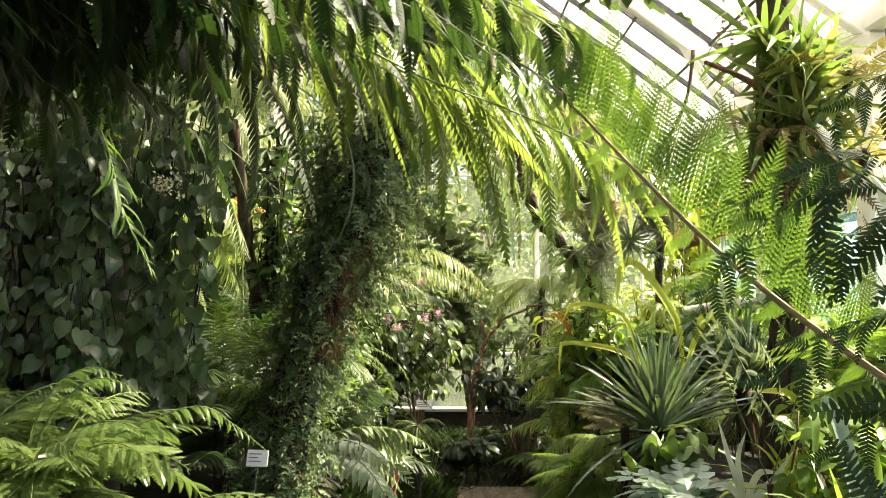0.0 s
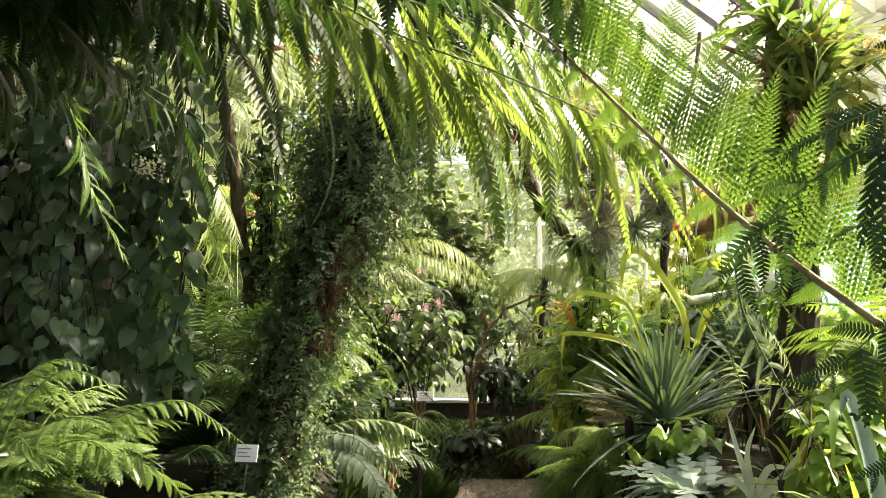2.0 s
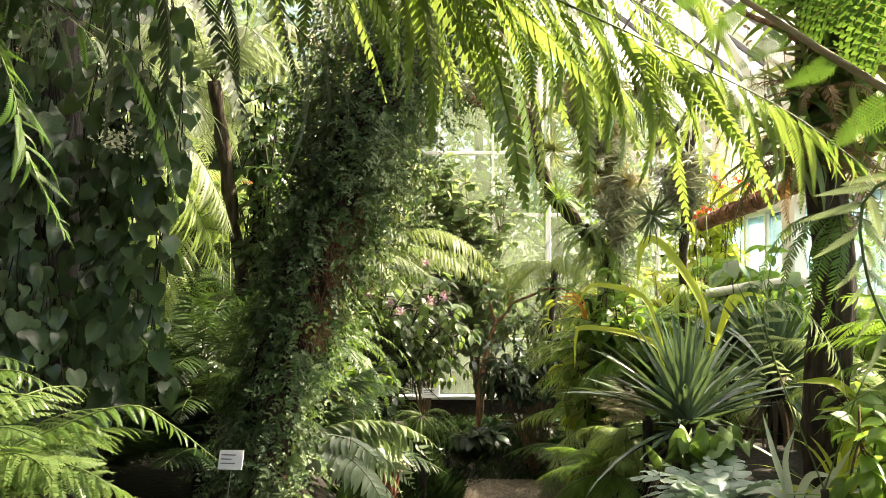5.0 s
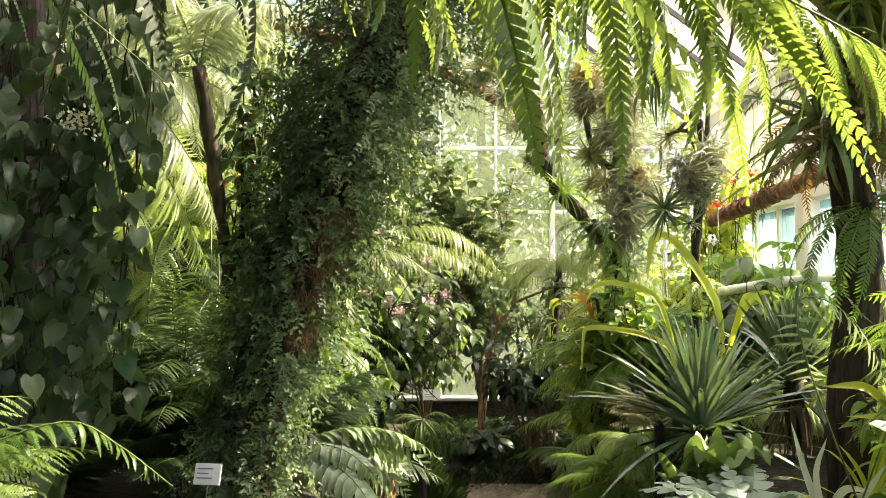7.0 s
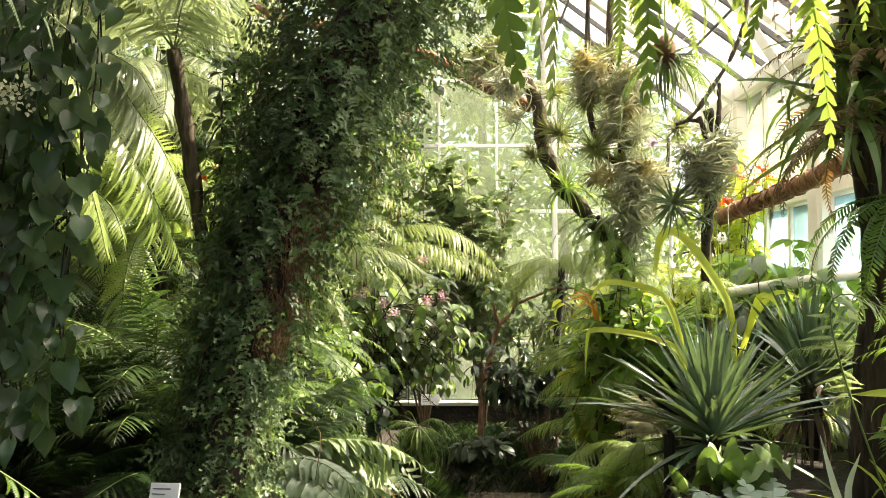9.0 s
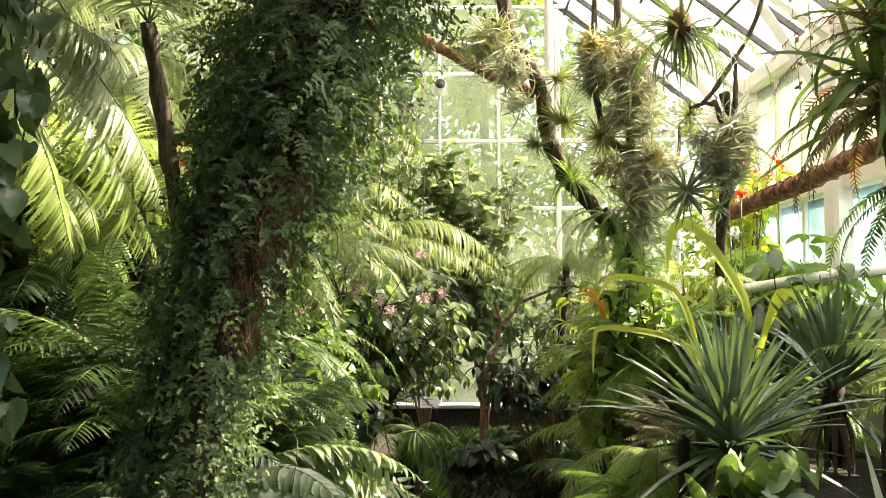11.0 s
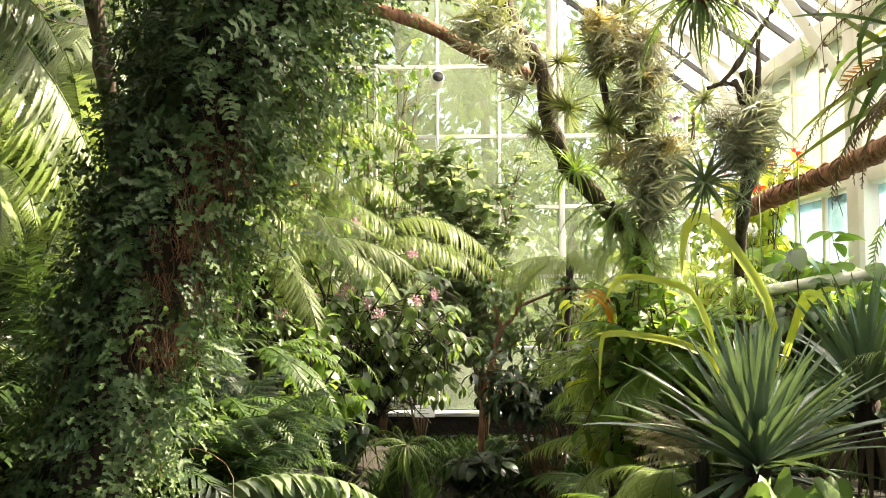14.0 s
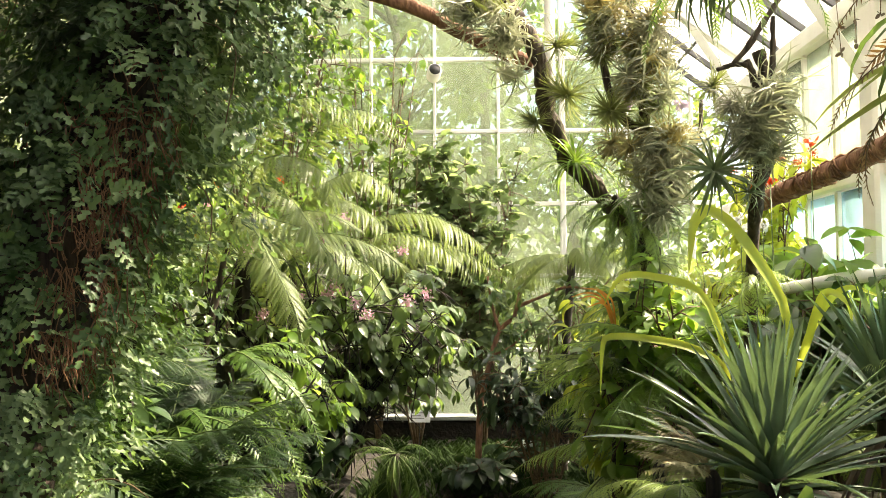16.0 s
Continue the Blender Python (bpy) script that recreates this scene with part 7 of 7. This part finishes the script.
hung_fern("dark fern frond arching out of the bed's edge", (-1.0, 1.95, 0.85), Vector((-0.98, 1.98, 1.3)), [
    (L_FERN, 22, 0.06, 0.4, [(-0.84, 2.0, 1.44), (-0.716, 2.02, 1.51), (-0.584, 2.05, 1.55), (-0.51, 2.08, 1.505), (-0.43, 2.1, 1.436)], 0.2),
    (L_FERN, 22, 0.07, 0.3, [(-0.96, 2.02, 1.5), (-0.92, 2.04, 1.6), (-0.85, 2.06, 1.64), (-0.77, 2.06, 1.62)], 0.2),
    (L_FERN, 20, 0.065, 0.3, [(-0.93, 2.0, 1.5), (-0.85, 2.0, 1.6), (-0.78, 2.0, 1.62), (-0.7, 2.02, 1.58)], 0.25),
], 440, name="fern", girth=0.15, thick=0.0028, template=PIN_SHADE, forward=18, loose=0.2)
hung_fern("pale sunlit fern frond before the rosette", (1.3, 3.35, 0.8), Vector((1.25, 3.3, 1.1)), [
    (L_SILVER_LIT, 26, 0.09, 0.5, [(1.0, 3.05, 1.55), (0.96, 3.0, 1.72), (1.05, 2.98, 1.71), (1.14, 2.96, 1.59), (1.18, 2.95, 1.41)], 0.4),
    (L_SILVER_LIT, 24, 0.08, 0.5, [(1.3, 3.1, 1.5), (1.38, 3.0, 1.66), (1.46, 2.95, 1.6), (1.5, 2.9, 1.42)], 0.4),
], 460, name="fern", girth=0.15, thick=0.003, forward=18, loose=0.25)
fern("broad-leaflet fern with arching fronds", (-0.72, 4.1, 0.98), F_BROAD, 10, (25, 58), (0.9, 1.1), 74, group="broad ferns", turn=(-130, -55), trunk=(0.04, 0.04, (0, 0)))
fern("narrow dark fern beside the clad tree", (-0.8, 4.9, 1.2), F_SWORD, 14, (0, 55), (0.8, 1.2), 174, group="broad ferns", turn=(-160, -30), trunk=(0.03, 0.05, (0, 0)))
fern("narrow dark fern behind the clad tree", (-0.75, 5.3, 1.4), F_SWORD, 9, (-10, 40), (0.8, 1.1), 175, group="broad ferns", turn=(-150, -40), trunk=(0.03, 0.05, (0, 0)))
fern("dark fern under the pink shrub", (-0.75, 5.2), F_SWORD, 11, (25, 75), (0.7, 0.95), 76, group="lacy ferns")
fern("green fern under the leafy shrub", (-1.0, 5.6), F_MED, 9, (25, 75), (0.6, 0.8), 176, group="sunlit ferns")
fern("weeping fine fern over the path's edge", (-0.2, 6.7), F_DRIP, 32, (-70, 50), (0.5, 0.95), 77, group="weeping ferns", trunk=(0.025, 0.6, (0.0, 0)))
fern("weeping yellow-green fern beside the rosette", (1.04, 5.4, 0.92), F_LACE, 34, (-40, 45), (0.6, 1.0), 78, group="weeping ferns", turn=(50, 185))
fern("green fern cascading beside the rosette", (0.92, 5.3, 0.72), F_LIT, 20, (-30, 60), (0.5, 0.8), 278, group="weeping ferns", turn=(20, 200))
fern("pale tan fern beside the rosette", (1.07, 5.06, 1.05), F_TAN, 14, (15, 65), (0.5, 0.72), 178, group="weeping ferns", turn=(20, 150))
fern("fine weeping fern below the rosette", (1.0, 5.6, 0.98), F_DRIP, 26, (-85, -20), (0.6, 0.9), 79, group="weeping ferns")
fern("bright fern behind the rosette", (1.35, 6.4), F_SUN, 16, (20, 75), (0.7, 0.95), 80, group="sunlit ferns", trunk=(0.04, 0.4, (0, 0)))
fern("bright fern beside the side windows", (1.95, 6.4), F_SUN, 14, (20, 75), (0.7, 0.95), 81, group="sunlit ferns", trunk=(0.04, 0.3, (0, 0)))
fern("bright fern below the dead tree", (1.4, 7.3), F_LIT, 18, (20, 75), (1.0, 1.3), 180, group="sunlit ferns", trunk=(0.04, 0.6, (0, 0)))
fern("yellow-green fern in front of the dead tree", (1.2, 6.2), F_LIT, 24, (10, 80), (0.7, 1.0), 181, group="sunlit ferns", trunk=(0.04, 1.1, (0, 0)))
fern("pale fern in front of the dead tree", (0.98, 6.45), F_LACE, 26, (0, 80), (0.9, 1.2), 182, group="sunlit ferns", trunk=(0.04, 1.2, (0, 0)))

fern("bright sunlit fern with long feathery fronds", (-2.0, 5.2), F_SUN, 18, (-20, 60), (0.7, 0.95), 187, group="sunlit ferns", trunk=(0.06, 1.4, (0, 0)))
fern("bright fern in the bed near the walk", (1.75, 3.3), F_LIT, 20, (10, 75), (0.45, 0.65), 82, group="sunlit ferns", trunk=(0.04, 0.2, (0, 0)))
shrub("bright mixed ground foliage beside the walk", (1.62, 3.1), (0.4, 0.4, 0.5), None, 0.09, L_BRIGHT, 260, 282, templates=LV_OVAL, stems=14)
shrub("bright mixed ground foliage by the dark tree", (1.95, 4.0), (0.45, 0.4, 0.55), None, 0.1, L_BRIGHT, 240, 283, templates=LV_LANCE, stems=14)
fern("bright fern by the side wall", (2.2, 4.6), F_SUN, 13, (10, 60), (0.45, 0.65), 183, group="sunlit ferns", trunk=(0.05, 0.4, (0, 0)))
fern("bright fern by the side wall", (2.4, 5.4), F_SUN, 13, (10, 60), (0.45, 0.65), 184, group="sunlit ferns", trunk=(0.05, 0.5, (0, 0)))
fern("bright fern by the side wall", (2.1, 3.7), F_LIT, 26, (5, 70), (0.8, 1.1), 185, group="sunlit ferns", trunk=(0.03, 0.6, (0, 0)))

fern("lacy fern near the end bed", (1.4, 8.2), F_MED, 16, (20, 70), (1.0, 1.4), 84, group="lacy ferns")


# ---- wavy blue-green fronds and lobed leaves by the path ----
def wavy_plant(label, at, count, mat, length, width, seed, name="wavy_leaf_plant", lobes=0):
    rnd = random.Random(seed)
    ob = thing(name, label, "leafy plant", Matrix.Translation(at))
    part("stock", Geo().add(*tube([(0, 0, -0.3), (0, 0, 0), (0, 0, 0.05)], [0.04, 0.05, 0.02], 8)), M_TWIG, ob)
    for i in range(count):
        lob = rnd.uniform(3, 5)
        shape = lambda s: OVAL(s) * (0.62 + 0.38 * abs(math.sin(s * lob * math.pi)))
        if lobes:
            v, f = cut_pinna(lobes, 0.21, 0.88, 0.3, rnd.uniform(40, 110), rnd.uniform(-0.3, 0.3))
            v = np.array(v) * length * rnd.uniform(0.7, 1.1)
            v[:, 2] += 0.012 * np.sin(v[:, 1] * 60 + v[:, 0] * 50 + i) * np.minimum(1, np.abs(v[:, 0]) * 40)
            b = (v, f)
        else:
            b = blade(length * rnd.uniform(0.7, 1.1), width * rnd.uniform(0.8, 1.2), 22, shape, rnd.uniform(0, 10), rnd.uniform(40, 90), 0.25, rnd.uniform(-30, 30), 0.22, rnd)
        part("leaf", Geo().add(*b), mat, ob, m=pose(0, 0, 0, 0, 0, i * 137.5) @ pose(0, 0, 0, rnd.uniform(20, 70), 0, 0))
    return ob


wavy_plant("pale blue-green plant with wavy lobed fronds", (1.15, 4.05, 0.82), 34, L_BLUE, 0.4, 0.1, 91, lobes=7)

for k, (x, y, z) in enumerate(((1.3, 2.75, 0.9), (1.62, 3.2, 0.95), (1.5, 3.75, 0.92), (1.95, 4.1, 1.0))):
    leafy("strap_clump", "clump of bright green arching strap leaves", "strap plant", 20, 0.46, 0.034, 250 + k, L_STRAP if k == 2 else L_BRIGHT, (8, 65), 75, "strap clumps").matrix_basis = Matrix.Translation((x, y, z))
wavy_plant("plant with broad crinkled pale green leaves", (1.2, 4.45, 0.9), 8, L_CRINKLE, 0.3, 0.26, 92)
wavy_plant("pale blue-green plant with wavy lobed fronds", (1.6, 3.7, 0.82), 24, L_BLUE, 0.4, 0.1, 93, lobes=7)

# ---- moss along the path ----
def moss_bank():
    rnd = random.Random(95)
    g = Geo()
    for i in range(22000):
        y = rnd.uniform(4.5, 10.6)
        s = 1 if rnd.random() < 0.5 else -1
        x = path_mid(y) + s * rnd.uniform(0.5, 0.95) if y < 8.3 else path_mid(y) + rnd.uniform(-1.4, 1.0)
        p = Vector((x, y, ground_z(x, y) - 0.01))
        h = rnd.uniform(0.03, 0.11)
        g.add([(-0.006, 0, 0), (0.006, 0, 0), (0.003, h * 0.4, h * 0.7), (0, h * 0.9, h)], [(0, 1, 2, 3)], Matrix.Translation(p) @ pose(0, 0, 0, 0, 0, rnd.uniform(0, 360)))
    ob = solid("moss_and_grass", g, L_MOSS, "low mossy ground cover along the path", "ground cover", "stuff", smooth=True)


moss_bank()


# ---- plant labels ----
def plant_label(label, at, w, h, yaw, tilt, foot, lines=3):
    ob = thing("plant_label", label, "sign", Matrix.Translation(at) @ pose(0, 0, 0, tilt, 0, yaw), "plant labels")
    plate = part("plate", Geo().add(*box(-w / 2, -0.002, -h / 2, w / 2, 0.002, h / 2)), M_TAG, ob, smooth=False)
    for i in range(lines):
        k = 0.75 - 0.2 * (i % 2)
        z = h * (0.25 - 0.22 * i)
        part("text_bar", Geo().add(*box(-w * 0.4, -0.0035, z - h * 0.03, -w * 0.4 + w * 0.8 * k, -0.0022, z + h * 0.03)), M_INK, plate, smooth=False)
    part("stake", Geo().add(*tube([(0, 0.006, h * 0.3), (0, 0.008, -h * 0.5), (0, 0.01, -foot)], [0.0025] * 3, 5)), M_BLACK, ob)
    return ob


plant_label("small white plant label on a stake below the clad trunk", (-0.68, 3.16, 1.225), 0.08, 0.06, -8, -18, 0.7)
plant_label("white plant label before the end wall", (-0.19, 8.8, 0.74), 0.165, 0.1, 0, -15, 0.6)
plant_label("tiny white plant label in the end bed", (0.7, 9.3, 0.44), 0.09, 0.055, 0, -15, 0.4, 2)

# ---- thin trailing vine by the side windows ----
def trailing_vine():
    rnd = random.Random(77)
    o = Vector((2.2, 6.4, roof_z(2.2) - 0.06))
    ob = thing("trailing_vine", "thin bare trailing vine with tiny dry leaves", "vine", Matrix.Translation(o))
    for x, low in ((0.0, 3.0), (-0.1, 2.95), (0.16, 3.15)):
        pts = smooth_line([(0, 0, 0), (x * 0.6, 0.02, -0.3), (x, -0.02, -0.6), (x * 0.8 + 0.03, 0, low - o.z)], 16)
        stem = part("strand", Geo().add(*tube(pts, [0.0025] * 17, 4)), M_TWIG, ob)
        g = Geo()
        for p in pts[5:]:
            for _ in range(3):
                g.add(*blade(0.035, 0.024, 3, OVAL), frame_of(p, rand_dir(rnd), rand_dir(rnd)))
        tagged(part("leaves", g, L_DEAD, stem), kind="stuff")


trailing_vine()

# ---- small camera on the end wall ----
ob = thing("security_camera", "white bullet security camera with a dark lens", "camera", pose(-0.15, 10.85, 4.03, -15, 0, 10))
housing = part("housing", Geo().add(*tube([(0, 0.1, 0), (0, 0.05, 0), (0, -0.08, 0), (0, -0.1, 0)], [0.05, 0.075, 0.075, 0.07], 18)), M_WHITE, ob)
part("lens", Geo().add(*tube([(0, -0.09, 0), (0, -0.112, 0)], [0.062, 0.058], 18)), M_BLACK, housing)
part("bracket", Geo().add(*tube([(0, 0.08, 0), (0, 0.16, 0.03)], [0.02, 0.02], 8)), M_WHITE, ob)


# ---- trees outdoors beyond the end wall ----
def outdoor_tree(label, at, height, spread, seed):
    rnd = random.Random(seed)
    ob = thing("tree", label, "tree", Matrix.Translation(at), "trees outdoors")
    tr, spots = Geo(), []
    tr.add(*tube(smooth_line([(0, 0, -0.1), (0.1, 0, height * 0.4), (0, 0.1, height * 0.85)], 8), [0.16 - 0.014 * i for i in range(9)], 9, 0.2, rnd))
    for i in range(26):
        z = height * rnd.uniform(0.12, 0.95)
        a = rnd.uniform(0, 6.28)
        e = Vector((math.cos(a) * spread * rnd.uniform(0.4, 1), math.sin(a) * spread * rnd.uniform(0.4, 1), z + rnd.uniform(0, 0.8)))
        tr.add(*tube([(0, 0, z * 0.9), e * 0.5 + Vector((0, 0, z * 0.46)), e], [0.04, 0.025, 0.01], 5))
        for _ in range(130):
            d = rand_dir(rnd)
            spots.append((e + d * rnd.uniform(0.1, 0.75), d, rand_dir(rnd)))
    part("trunk", tr, M_BARK, ob)
    tagged(part("crown", scatter_leaves(spots, LV_FAR, 0.18, seed, 0.3), L_OUT, ob), kind="stuff")


for i, (x, y, h, w) in enumerate(((-2.2, 15.0, 7.5, 2.1), (0.4, 14.0, 6.4, 1.7), (-4.6, 15.0, 7.5, 2.2), (1.8, 15.5, 5.6, 1.8), (-0.8, 13.6, 6.6, 1.6), (-3.2, 13.8, 6.5, 1.7), (3.2, 17, 5.5, 2.0))):
    outdoor_tree("leafy green tree outside the end wall", (x, y, 0), h, w, 301 + i)
